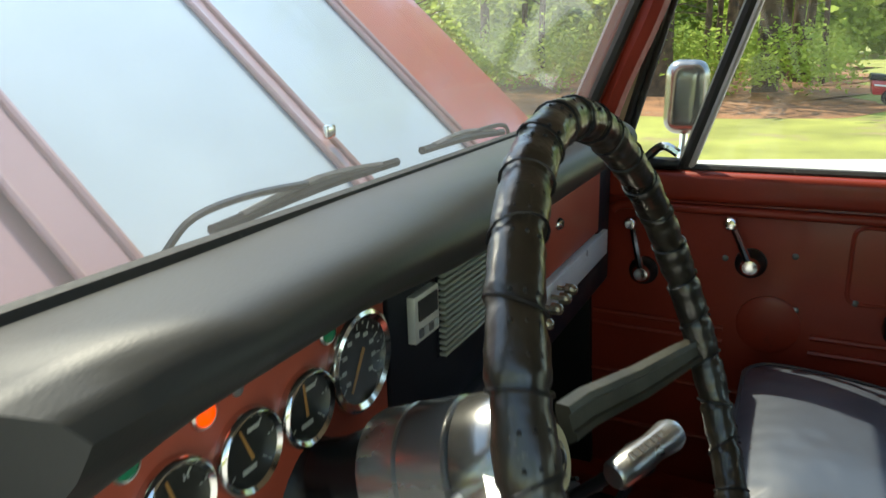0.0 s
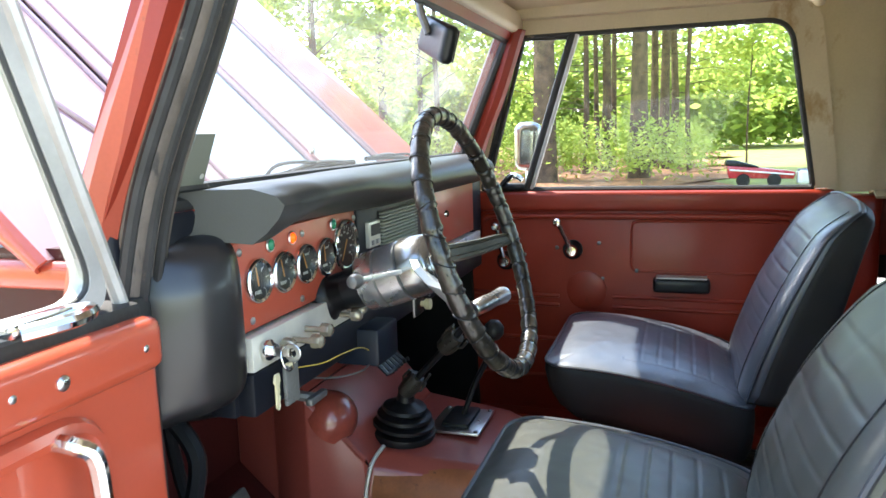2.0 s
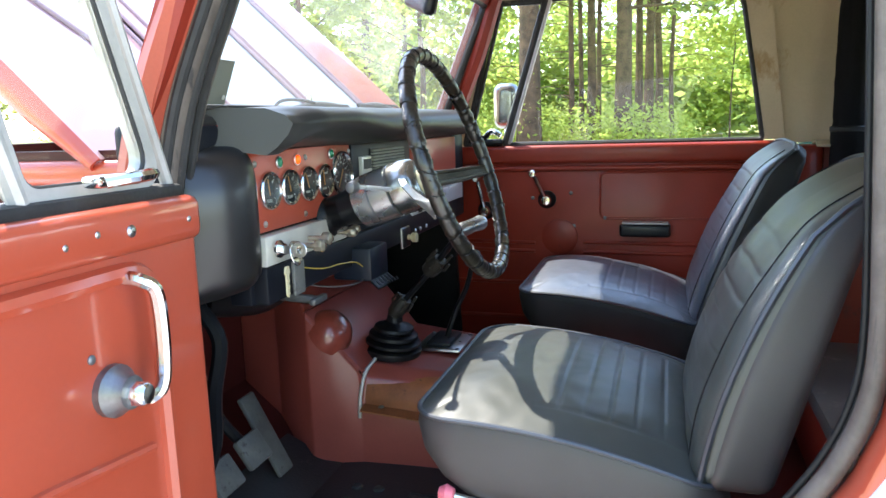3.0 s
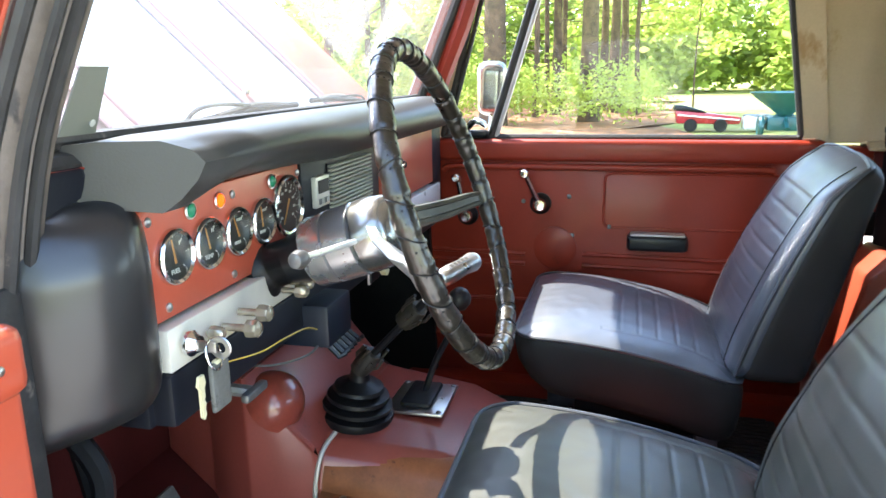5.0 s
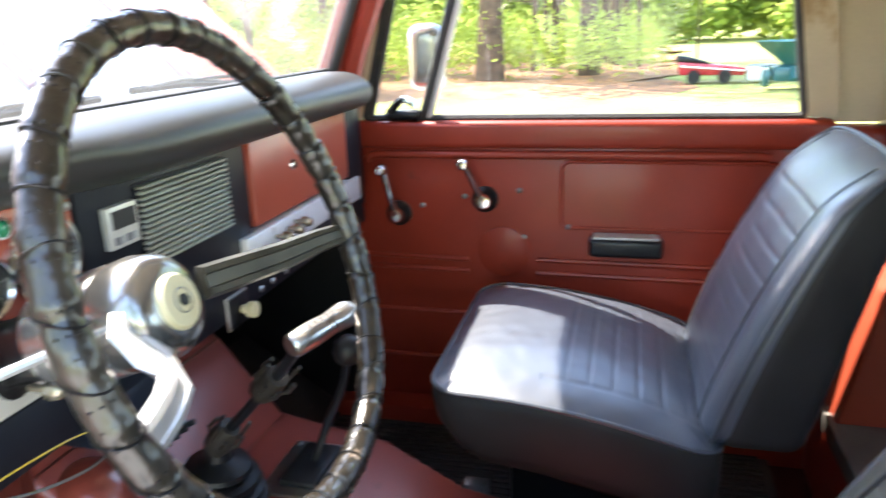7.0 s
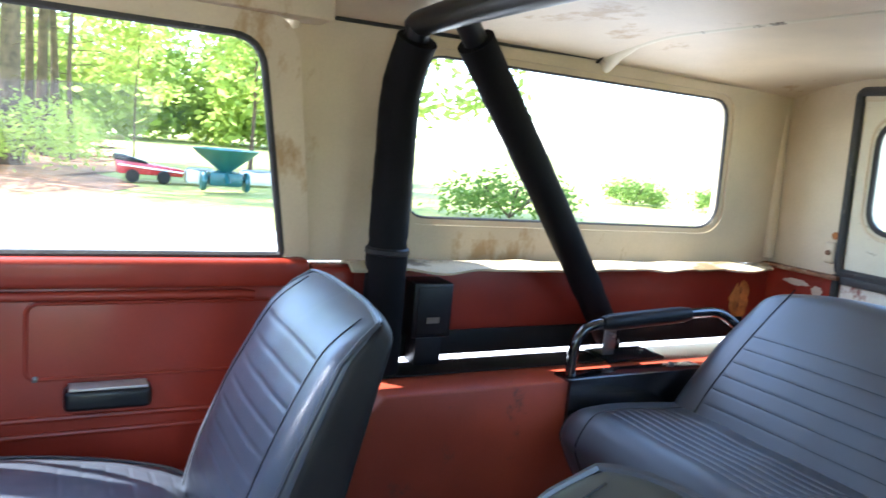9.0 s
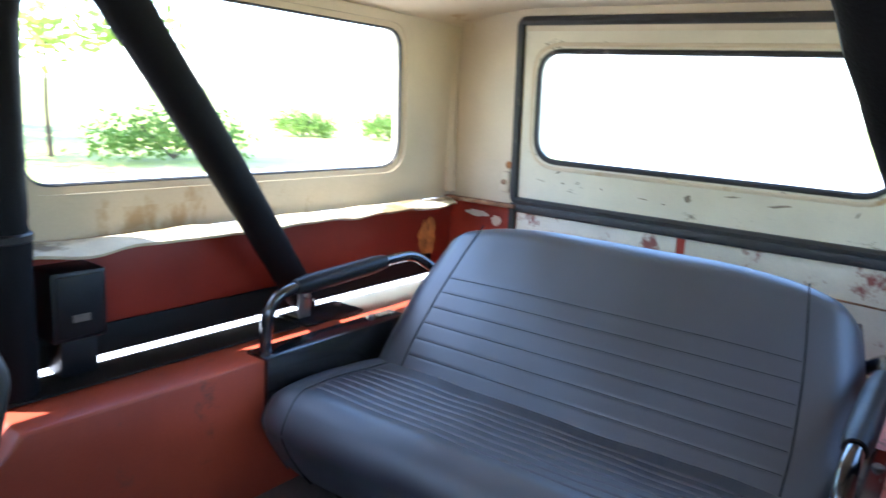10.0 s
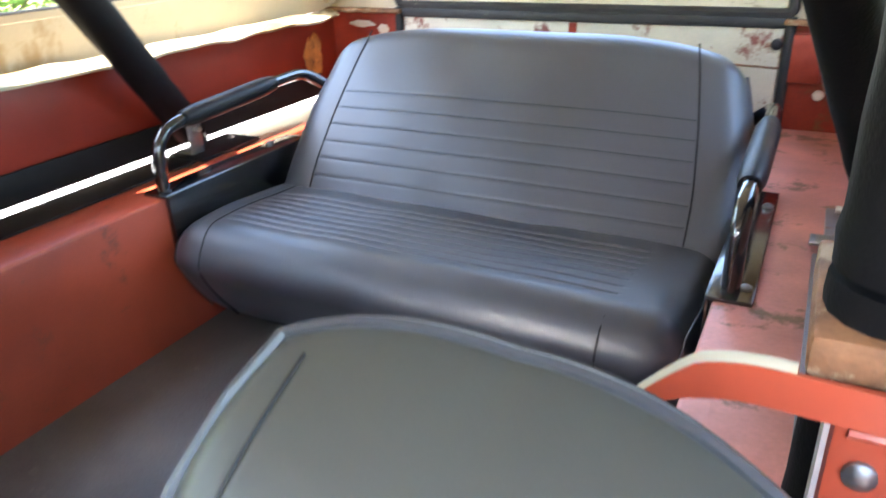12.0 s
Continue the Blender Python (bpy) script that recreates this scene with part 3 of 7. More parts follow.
for yb, nm in ((-1.512, "roof_bow"), (-0.80, "roof_bow")):
    pts = []
    for k in range(25):
        v = 0.012 + 0.976 * k / 24
        p = roof_at((-0.07 - yb) / 2.14, v)
        pts.append(p + V(0, 0, -0.006 - 0.035 * max(0, 1 - min(v, 1 - v) * 14)))
    bow = thing(nm, pts[12], "pressed cream roof bow across the hardtop with dark rusty edges", "roof bow", kind="structure")
    part("channel", tube(pts, 0.019, 10, flat=0.75), CREAM_WORN, bow)
    for e in (-1, 1):
        part("edge_seam", tube([p + V(0, e * 0.020, 0.004) for p in pts], 0.0035, 6), SEAL, bow)
seam = [V(0.664 - 0.002, -0.88 - 1.27 * k / 20, 1.668 + 0.017 * k / 20) for k in range(21)]
solo("roof_seam", tube(seam, 0.004, 6), SEAL, "dark rusty seam between roof and side", "seam", "structure")

# ---- setting: rear ----
rear = lambda u, v, w: V(u, -2.185 - w + (max(v, 1.22) - 1.22) * 0.06, v)
post_o = lambda s: fillet([(CX + s * 0.70, 1.72), (CX + s * 0.430, 1.72), (CX + s * 0.430, 1.215), (CX + s * 0.70, 1.215)], 0.004)
for s in (1, -1):
    solo("rear_post", plate(post_o(s), rear, 0.006, 0.03), CREAM, "aged cream hardtop corner post with rust at its foot", "corner post", "structure")
    solo("rear_post_lower", plate([(CX + s * 0.70, 1.214), (CX + s * 0.430, 1.214), (CX + s * 0.430, 0.70), (CX + s * 0.70, 0.70)], rear, 0.006, 0.03), RED_RUST, "rusty red lower body corner post", "corner post", "structure")
    solo("corner_cove", tube([V(CX + s * 0.652, -2.178 + 0.028 * k / 6, 1.23 + 0.46 * k / 6) for k in range(7)], 0.016, 12), CREAM, "rounded cream inside corner of the hardtop", "corner post", "structure")
rail = thing("drip_rail", (CX, -0.9, 1.70), "cream rain gutter round the edge of the hardtop", "rain gutter", kind="structure")
part("front_lip", box((-0.66, -0.14, 1.690), (0.69, 0.012, 1.706), 0.005), CREAM, rail)
part("side_lip", box((0.64, -2.21, 1.690), (0.722, -0.141, 1.706), 0.005), CREAM, rail)
part("side_lip", box((-0.70, -2.21, 1.7065), (-0.63, -0.141, 1.720), 0.005), CREAM, rail)
solo("rear_header", box((CX - 0.455, -2.205, 1.650), (CX + 0.455, -2.158, 1.72), 0.004), CREAM, "cream header above the liftgate", "header", "structure")
solo("door_header_right", box((0.60, -0.86, 1.650), (0.68, -0.09, 1.712), 0.010), CREAM, "cream hardtop rail above the passenger door", "header", "structure")
gate = thing("liftgate", (CX, -2.19, 1.24), "scuffed cream liftgate with one wide window", "liftgate")
g_out = fillet([(CX + 0.435, 1.668), (CX - 0.435, 1.668), (CX - 0.435, 1.232), (CX + 0.435, 1.232)], 0.02)
g_in = fillet([(CX + 0.392, 1.605), (CX - 0.392, 1.605), (CX - 0.392, 1.338), (CX + 0.392, 1.338)], 0.062)
part("frame", ring_plate(g_out, g_in, rear, 0.001, 0.034), CREAM_WORN, gate)
part("window_seal", loop_tube(g_in, rear, 0.004, 0.0075), SEAL, gate)
part("window_trim", loop_tube(fillet([(CX + 0.408, 1.621), (CX - 0.408, 1.621), (CX - 0.408, 1.322), (CX + 0.408, 1.322)], 0.075), rear, 0.004, 0.006), CREAM, gate)
pane = part("pane", plate(g_in, rear, 0.010, 0.014), GLASS, gate, smooth=False)
pane.visible_shadow = False
solo("liftgate_seal", loop_tube(fillet([(CX + 0.446, 1.675), (CX - 0.446, 1.675), (CX - 0.446, 1.228), (CX + 0.446, 1.228)], 0.015), rear, -0.002, 0.011), SEAL, "black rubber seal round the liftgate", "seal")
for px, pz, w, h, turn in ((0.352, 1.315, 0.034, 0.005, -25), (0.338, 1.288, 0.014, 0.005, 10), (0.235, 1.286, 0.010, 0.004, 40), (0.13, 1.276, 0.036, 0.004, 4), (0.026, 1.290, 0.022, 0.030, 15), (-0.07, 1.306, 0.046, 0.005, -6), (-0.165, 1.298, 0.058, 0.007, -9), (-0.31, 1.300, 0.006, 0.020, 25), (0.08, 1.270, 0.012, 0.004, 0), (-0.02, 1.322, 0.016, 0.003, 8)):
    blot = []
    for k in range(11):
        a = 2 * math.pi * k / 11
        q = 0.6 + 0.4 * noise.noise(V(k * 1.7, px * 40, pz * 40)) + (0.25 if k % 3 == 0 else 0)
        u, v = w / 2 * q * math.cos(a), h / 2 * q * math.sin(a)
        c, s_ = math.cos(radians(turn)), math.sin(radians(turn))
        blot.append((px + u * c - v * s_, pz + u * s_ + v * c))
    part("scuff", plate(blot, rear, 0.0004, 0.0012), SCUFF, gate, smooth=False)
tailgate = thing("tailgate", (CX, -2.19, 0.72), "cream tailgate with red paint and rust showing through", "tailgate")
part("panel", box((CX - 0.435, -2.205, 0.72), (CX + 0.435, -2.182, 1.212), 0.006), RUSTY, tailgate)
part("top_channel", box((CX - 0.437, -2.20, 1.200), (CX + 0.437, -2.172, 1.222), 0.005), SEAL, tailgate)
for s in (1, -1):
    part("side_seal", tube([V(CX + s * 0.446, -2.18, 0.73), V(CX + s * 0.446, -2.18, 1.222)], 0.010, 8), SEAL, tailgate)
for z in (1.132, 1.072):
    solo("post_bolt", lathe([(0.011, 0), (0.011, 0.003), (0.008, 0.008), (0, 0.009)], (CX - 0.515, -2.184, z), (0, 1, 0), 12), PLATE, "weathered bolt head on the rear corner post", "bolt", group="rear post bolts")
part("red_strip", box((0.019, -2.1815, 1.10), (0.038, -2.1795, 1.199), 0.0008, 1), RED_RUST, tailgate, "bare red stripe down the tailgate")
part("crease", tube([V(CX - 0.434, -2.1815, 1.122), V(CX - 0.10, -2.1815, 1.134), V(CX + 0.434, -2.1815, 1.13)], 0.0022, 6), RUST_CAP, tailgate, "rusty folded seam")
for sx in (1, -1):
    solo("post_ledge", box((CX + sx * 0.545 - 0.112, -2.186, 1.208), (CX + sx * 0.545 + 0.112, -2.160, 1.219), 0.004), RUST_CAP, "rust-brown ledge where hardtop and body meet", "ledge", "structure")
    clip = thing("hardtop_clamp", (CX + sx * 0.472, -2.182, 1.25), "cream-painted clamp with rust on the corner post", "clamp", "hardtop clamps")
    part("body", soft_box((0.030, 0.020, 0.056), 0.008, (6, 4, 8), None, Matrix.Translation((CX + sx * 0.472, -2.180, 1.246))), CREAM, clip)
    part("bolt", lathe([(0.007, 0), (0.006, 0.006), (0, 0.007)], (CX + sx * 0.472, -2.170, 1.274), (0, 1, 0), 10), RUST_CAP, clip)
    part("rust_stain", lathe([(0.010, 0), (0.009, 0.002), (0, 0.003)], (CX + sx * 0.466, -2.1788, 1.318), (0, 1, 0), 9), ORANGE_RUST, clip)
solo("post_bracket", box((CX - 0.512, -2.186, 1.095), (CX - 0.452, -2.174, 1.192), 0.004), RED_RUST, "dark red bracket plate bolted to the corner post", "bracket")
for x, z, a, b in ((CX + 0.56, 1.178, 0.046, 0.010), (CX + 0.50, 1.165, 0.020, 0.016)):
    loop = [(x + a * math.cos(q) * (0.8 + 0.3 * noise.noise(V(q * 2, x * 9, 0))), z + b * math.sin(q) * (0.8 + 0.4 * noise.noise(V(q * 3, z * 9, 4)))) for q in [2 * math.pi * k / 18 for k in range(18)]]
    solo("paint_chip", plate(loop, rear, 0.0045, 0.006), RUSTY, "chipped pale patch on the red corner post", "paint chip", "structure", smooth=False)
loop = [(-2.085 + 0.048 * math.cos(q) * (0.75 + 0.5 * noise.noise(V(math.cos(q) * 2, math.sin(q) * 2, 3))), 1.105 + 0.075 * math.sin(q) * (0.75 + 0.5 * noise.noise(V(math.cos(q) * 2, math.sin(q) * 2, 8)))) for q in [2 * math.pi * k / 28 for k in range(28)]]
solo("rust_patch", plate(loop, lambda u, v, w: V(0.679 - w, u, v), 0.0, 0.0016), ORANGE_RUST, "orange rust patch low in the rear corner", "rust patch", "structure", smooth=False)
solo("latch_striker", lathe([(0.011, 0), (0.011, 0.01), (0, 0.012)], (CX - 0.425, -2.180, 1.17), (0, 1, 0), 12), BLACK, "black rubber stop on the tailgate edge", "bump stop")

# ---- setting: front bulkhead and windscreen ----
solo("firewall_mat", box((0.27, 0.322, 0.70), (0.655, 0.336, 1.22), 0.004), CARPET, "black insulation mat on the firewall", "insulation")
solo("toe_mat", prism([(0.085, 0.566), (0.085, 0.580), (0.335, 0.748), (0.335, 0.734)], 0, 0.285, 0.650, 0.003), MAT_RUBBER, "black rubber mat up the passenger toe board", "floor mat")
solo("firewall", box((-0.66, 0.34, 0.5), (0.68, 0.37, 1.28), 0.004), RED_FLOOR, "red firewall under the dash, darkened for shade", "firewall", "structure")
# Passenger kick panel is black to stand for the darkness of that footwell.
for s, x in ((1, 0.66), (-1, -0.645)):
    solo("kick_panel", prism([(0.36, 0.55), (0.36, 1.27), (0.045, 1.27), (0.02, 0.55)], 0, x - 0.006, x + 0.012), CARPET if s > 0 else RED_FLOOR, "kick panel beside the footwell, blackened for shade" if s > 0 else "red kick panel beside the footwell, darkened for shade", "kick panel", "structure")
solo("cowl", box((-0.66, 0.05, 1.225), (0.68, 0.40, 1.258), 0.010, 3), RED_OUT, "red cowl below the windscreen, sunlight put into its colour", "cowl", "structure")

WB, WT = (0.045, 1.312), (-0.085, 1.612)


def glass_at(u, v, w):
    """Windscreen plane: u across, v from 0 at the foot to 1 at the top, w outward."""
    return V(u, WB[0] + (WT[0] - WB[0]) * v + 0.9 * w, WB[1] + (WT[1] - WB[1]) * v + 0.4 * w)


ws_out = fillet([(0.665, 1.10), (-0.645, 1.10), (-0.665, -0.07), (0.685, -0.07)], 0.01)
ws_in = fillet([(0.588, 0.985), (-0.560, 0.985), (-0.578, -0.025), (0.605, -0.025)], 0.03)
frame_w = thing("windscreen", (0, 0.05, 1.30), "red windscreen frame with flat glass and black seals", "windscreen", kind="structure")
part("frame", ring_plate(ws_out, ws_in, glass_at, -0.018, 0.022), RED, frame_w)
part("seal", loop_tube(ws_in, glass_at, -0.006, 0.011), SEAL, frame_w)
pane = part("pane", plate(ws_in, glass_at, 0.002, 0.007), DUSTY_GLASS, frame_w, smooth=False)
pane.visible_shadow = False
part("outer_trim", loop_tube(fillet([(0.600, 1.0), (-0.572, 1.0), (-0.590, -0.045), (0.617, -0.045)], 0.03), glass_at, 0.024, 0.005), TRIM, frame_w)
part("foot_seal", tube([V(-0.585 + 1.195 * k / 12, 0.046, 1.3205) for k in range(13)], 0.0075, 8), SEAL, frame_w, "thick black seal along the foot of the glass")
solo("roof_header", box((-0.63, -0.125, 1.618), (0.66, -0.062, 1.672), 0.014, 3), CREAM, "pale yellow-cream hardtop header above the windscreen", "header", "structure")
# door-side pillars with the worn seal that faces the open door
pill = [V(-0.632, 0.050, 1.20), V(-0.625, 0.018, 1.33), V(-0.612, -0.045, 1.48), V(-0.600, -0.105, 1.63)]
pill4 = [p + V(0.034, 0.004, 0.0) for p in pill]
solo("pillar_cover", tube(pill4, 0.021, 10, smooth=5), GREY_SEAL, "dull grey-brown inner pillar cover beside the windscreen", "pillar cover")
solo("pillar_seal", tube(pill, 0.020, 10, smooth=5), GREY_SEAL, "worn grey-brown rubber door seal along the windscreen pillar", "door seal")
for dx, dy, rr in ((-0.016, -0.012, 0.007), (0.006, -0.020, 0.006), (0.030, -0.016, 0.006)):
    solo("seal_lip", tube([p + V(dx, dy, 0) for p in pill], rr, 8, smooth=5), SEAL, "thin dark rubber lip along the windscreen pillar", "door seal", group="pillar seal lips")
pill2 = [V(-0.655, 0.075, 1.20), V(-0.647, 0.040, 1.33), V(-0.633, -0.022, 1.48), V(-0.62, -0.085, 1.63)]
solo("pillar_left", tube(pill2, 0.024, 8, smooth=4), RED_WELL, "red windscreen pillar in a red raised for light", "pillar", "structure")
pill3 = [V(0.640, 0.030, 1.20), V(0.632, 0.004, 1.33), V(0.612, -0.062, 1.48), V(0.594, -0.118, 1.63)]
solo("pillar_right", tube(pill3, 0.022, 8, smooth=4), RED, "dark red windscreen pillar", "pillar", "structure")
solo("dash_end_cover", box((-0.664, 0.030, 1.200), (-0.512, 0.092, 1.304), 0.014, 3), NAVY, "black cover between dash end and pillar", "cover")
solo("hinge_post", box((-0.668, 0.02, 0.52), (-0.615, 0.10, 1.22), 0.012), SEAL, "dark hinge post at the open door", "door post", "structure")
# post behind the driver's seat: red panel, bolted strap curving inward, rusty cap
post = thing("b_post_left", (-0.60, -0.95, 0.735), "orange-red door post with a curved strap and rusty cap", "door post", kind="structure")
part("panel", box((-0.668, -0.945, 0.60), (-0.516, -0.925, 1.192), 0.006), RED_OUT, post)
part("return_edge", box((-0.5155, -0.960, 0.74), (-0.5125, -0.926, 1.185)), TRIM, post)
part("swage", tube([V(-0.655, -0.925, 1.168), V(-0.524, -0.925, 1.168)], 0.004, 8), RED_OUT, post)


def strap(u, v):
    """Upright band that curves down and in from the post."""
    x = -0.56 + 0.155 * u
    return V(x, -0.922 - 0.012 * u * u, 1.174 - 0.034 * max(0, (u - 0.45) / 0.55) ** 2.2 + 0.024 * v * (1 - 0.75 * max(0, (u - 0.75) / 0.25)))


st_ = part("strap", thick(quad_grid(strap, 24, 4), 0.004), RED_OUT, post, "curved orange-red steel strap")
part("strap_lip", thick(quad_grid(lambda u, v: strap(0.42 + 0.58 * u, 1) + V(0, 0.002 - 0.011 * v, 0.0035 * math.sin(math.pi * v)), 20, 3), 0.003), CREAM_WORN, st_, "worn cream top lip")
part("cap", box((-0.664, -1.065, 1.194), (-0.498, -0.927, 1.220), 0.004), RUST_CAP, post, "rust-brown cap")
part("bolt", lathe([(0.009, 0), (0.009, 0.003), (0.005, 0.006), (0, 0.006)], (-0.534, -0.925, 1.142), (0, 1, 0), 14), STEEL, post)
# rear edge of the driver's door opening
jamb = [V(-0.668, -0.735, 1.66), V(-0.672, -0.752, 1.40), V(-0.676, -0.760, 1.22), V(-0.677, -0.765, 1.08), V(-0.678, -0.757, 1.01), V(-0.678, -0.734, 0.95), V(-0.678, -0.700, 0.895), V(-0.678, -0.64, 0.80), V(-0.678, -0.585, 0.70), V(-0.678, -0.55, 0.60)]
seal = thing("jamb_seal", (-0.678, -0.56, 0.60), "worn grey door seal round the open doorway", "door seal")
part("bulb", tube(jamb, 0.0105, 10, smooth=6), GREY_SEAL, seal)
part("lip", tube([p + V(0.006, 0.013, 0.004) for p in jamb], 0.0035, 8, smooth=6), RUBBER, seal, "black inner lip of the seal")
solo("jamb_lower", prism([(-0.772, 1.215), (-0.777, 1.08), (-0.769, 1.005), (-0.746, 0.943), (-0.712, 0.888), (-0.652, 0.792), (-0.597, 0.692), (-0.56, 0.52), (-1.2, 0.52), (-1.2, 1.215)], 0, -0.72, -0.672, 0.008), RED_OUT, "red outer body side behind the open door, in the lit red", "body side", "structure")
solo("jamb_upper", prism([(-0.768, 1.222), (-0.748, 1.70), (-1.4, 1.72), (-1.4, 1.222)], 0, -0.70, -0.656, 0.006), CREAM, "cream hardtop side behind the open door", "hardtop side", "structure")
# White strip added in place of the bright glare on the red jamb.
solo("jamb_glare_flange", tube([V(-0.722, -0.806, 1.07), V(-0.722, -0.803, 1.03), V(-0.722, -0.786, 0.985), V(-0.722, -0.752, 0.925), V(-0.722, -0.70, 0.845), V(-0.722, -0.64, 0.75)], 0.011, 10, smooth=6, flat=0.5), WORN_GLARE_WHITE, "flange along the door opening, white for glare on the red", "flange", "structure")
rag = bmesh.new()
nr = 22
cells = [[rag.verts.new((-0.585 + 0.09 * a / nr + 0.016 * noise.noise(V(a * 0.35, b * 0.25, 1)), -0.735 - 0.075 * a / nr + 0.020 * noise.noise(V(a * 0.3, b * 0.3, 4)) - 0.02 * b / nr, 0.70 + 0.23 * b / nr - 0.10 * (a / nr) ** 2 * b / nr + 0.010 * noise.noise(V(a * 0.4, b * 0.4, 7)))) for b in range(nr + 1)] for a in range(nr + 1)]
for a in range(nr):
    for b in range(nr):
        rag.faces.new((cells[a][b], cells[a + 1][b], cells[a + 1][b + 1], cells[a][b + 1]))
bmesh.ops.solidify(rag, geom=rag.faces[:], thickness=0.003)
solo("rag", rag, CLOTH, "crumpled pale grey cloth stuffed behind the driver's seat", "cloth")
striker = thing("door_striker", (-0.722, -0.795, 1.05), "worn white steel door striker bolted to the jamb", "striker")
part("plate", soft_box((0.012, 0.050, 0.085), 0.005, (4, 8, 10), None, Matrix.Translation((-0.722, -0.797, 1.030))), WORN_GLARE_WHITE, striker)
part("catch", box((-0.742, -0.808, 1.052), (-0.724, -0.786, 1.084), 0.004), STEEL, striker)
part("bolt", lathe([(0.007, 0), (0.006, 0.005), (0, 0.006)], (-0.728, -0.797, 1.042), (-1, 0, 0), 10), STEEL, striker)
solo("sill_right", box((0.615, -0.90, 0.48), (0.745, 0.10, 0.615), 0.010), RED, "dark red door sill below the passenger door", "sill", "structure")
solo("sill_left", box((-0.70, -0.80, 0.48), (-0.62, 0.05, 0.575), 0.012), RED_OUT, "red door sill", "sill", "structure")
solo("door_header_left", box((-0.655, -0.80, 1.640), (-0.60, -0.08, 1.705), 0.010), CREAM, "cream hardtop rail above the open doorway", "header", "structure")


# ---- passenger door ----
def door_at(u, v, w):
    """u along y, v up, w outward; leaning inward above the sill."""
    return V(0.672 - max(0, v - 1.22) * 0.13 + w, u, v)


door_r = thing("door_1", (0.69, -0.4, 0.6), "closed red steel passenger door with embossed panels", "door", kind="structure")
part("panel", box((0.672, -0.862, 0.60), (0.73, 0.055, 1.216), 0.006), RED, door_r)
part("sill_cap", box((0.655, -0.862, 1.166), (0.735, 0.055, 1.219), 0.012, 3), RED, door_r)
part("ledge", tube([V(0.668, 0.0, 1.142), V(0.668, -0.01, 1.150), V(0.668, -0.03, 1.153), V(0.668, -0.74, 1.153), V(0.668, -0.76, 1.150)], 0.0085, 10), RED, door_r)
# pressed swages and access panel, raised a few millimetres
for z, y0, y1 in ((0.940, 0.03, -0.205), (0.940, -0.345, -0.86), (0.818, 0.03, -0.86), (0.712, 0.03, -0.86), (0.915, 0.03, -0.205), (0.912, -0.345, -0.86)):
    part("swage", tube([V(0.6725, y0, z), V(0.6725, y1, z - 0.004)], 0.006, 8), RED, door_r)
panel_loop = fillet([(-0.392, 1.140), (-0.820, 1.140), (-0.820, 1.010), (-0.392, 1.010)], 0.02)
part("access_edge", loop_tube(panel_loop, door_at, 0.0, 0.0035), RED, door_r)
part("round_cover", lathe([(0.052, 0), (0.052, 0.004), (0.047, 0.006), (0, 0.006)], (0.6725, -0.278, 0.955), (-1, 0, 0), 28), RED, door_r)
for y, z in ((-0.319, 0.987), (-0.239, 0.962), (-0.406, 1.011), (-0.20, 1.068), (-0.31, 1.082), (-0.112, 1.048), (-0.063, 1.191), (-0.35, 1.2)):
    screw((0.6715, y, z), (-1, 0, 0), 0.0055, door_r)
hole = fillet([(0.005, 1.222), (-0.112, 1.612), (-0.742, 1.612), (-0.812, 1.222)], [0.01, 0.015, 0.065, 0.012])
door_outer = fillet([(0.040, 1.222), (-0.090, 1.655), (-0.80, 1.655), (-0.865, 1.222)], [0.012, 0.02, 0.08, 0.012])
part("window_frame", ring_plate(door_outer, hole, door_at, 0.004, 0.03), CREAM, door_r, "cream painted window surround")
part("window_seal", loop_tube(hole, door_at, 0.010, 0.008), SEAL, door_r)
pane = part("window_glass", plate(hole, door_at, 0.016, 0.020), GLASS, door_r, smooth=False)
pane.visible_shadow = False
part("sill_strip", box((0.680, -0.812, 1.219), (0.690, 0.0, 1.228), 0.002), TRIM, door_r)
strut = [V(0.684, -0.118, 1.222), V(0.632, -0.248, 1.61)]
part("vent_post", tube(strut, 0.011, 8), SEAL, door_r)
part("vent_post_trim", tube([p + V(-0.004, -0.013, 0) for p in strut], 0.006, 8), TRIM, door_r)
part("vent_frame", tube([V(0.683, -0.105, 1.228), V(0.683, -0.01, 1.228), V(0.634, -0.125, 1.605), V(0.634, -0.235, 1.605)], 0.006, 8), SEAL, door_r)
latch = part("vent_latch", box((0.655, -0.115, 1.222), (0.685, -0.045, 1.240), 0.008, 3), BLACK, door_r)
part("latch_lever", tube([V(0.66, -0.055, 1.236), V(0.655, -0.085, 1.262), V(0.655, -0.112, 1.250)], 0.008, 8, smooth=4), CHROME, latch)


def crank(parent, y, z, dy, dz, label):
    hub = part("crank", lathe([(0.026, 0), (0.026, 0.008), (0.018, 0.014), (0.015, 0.024), (0, 0.026)], (0.672, y, z), (-1, 0, 0), 20), BLACK, parent, label)
    part("escutcheon", lathe([(0.015, 0.02), (0.016, 0.03), (0.012, 0.036), (0, 0.037)], (0.672, y, z), (-1, 0, 0), 20), CHROME, hub)
    part("arm", tube([V(0.645, y, z), V(0.637, y + dy * 0.5, z + dz * 0.5), V(0.632, y + dy, z + dz)], 0.0065, 8, smooth=4), CHROME, hub)
    part("knob", lathe([(0.004, 0), (0.011, 0.006), (0.012, 0.02), (0.008, 0.026), (0, 0.027)], (0.636, y + dy, z + dz), (-1, 0, 0.0), 14), CHROME, hub)


crank(door_r, -0.242, 1.064, 0.034, 0.078, "chrome window crank on a black rosette")
crank(door_r, -0.062, 1.031, 0.018, 0.098, "chrome vent window crank")
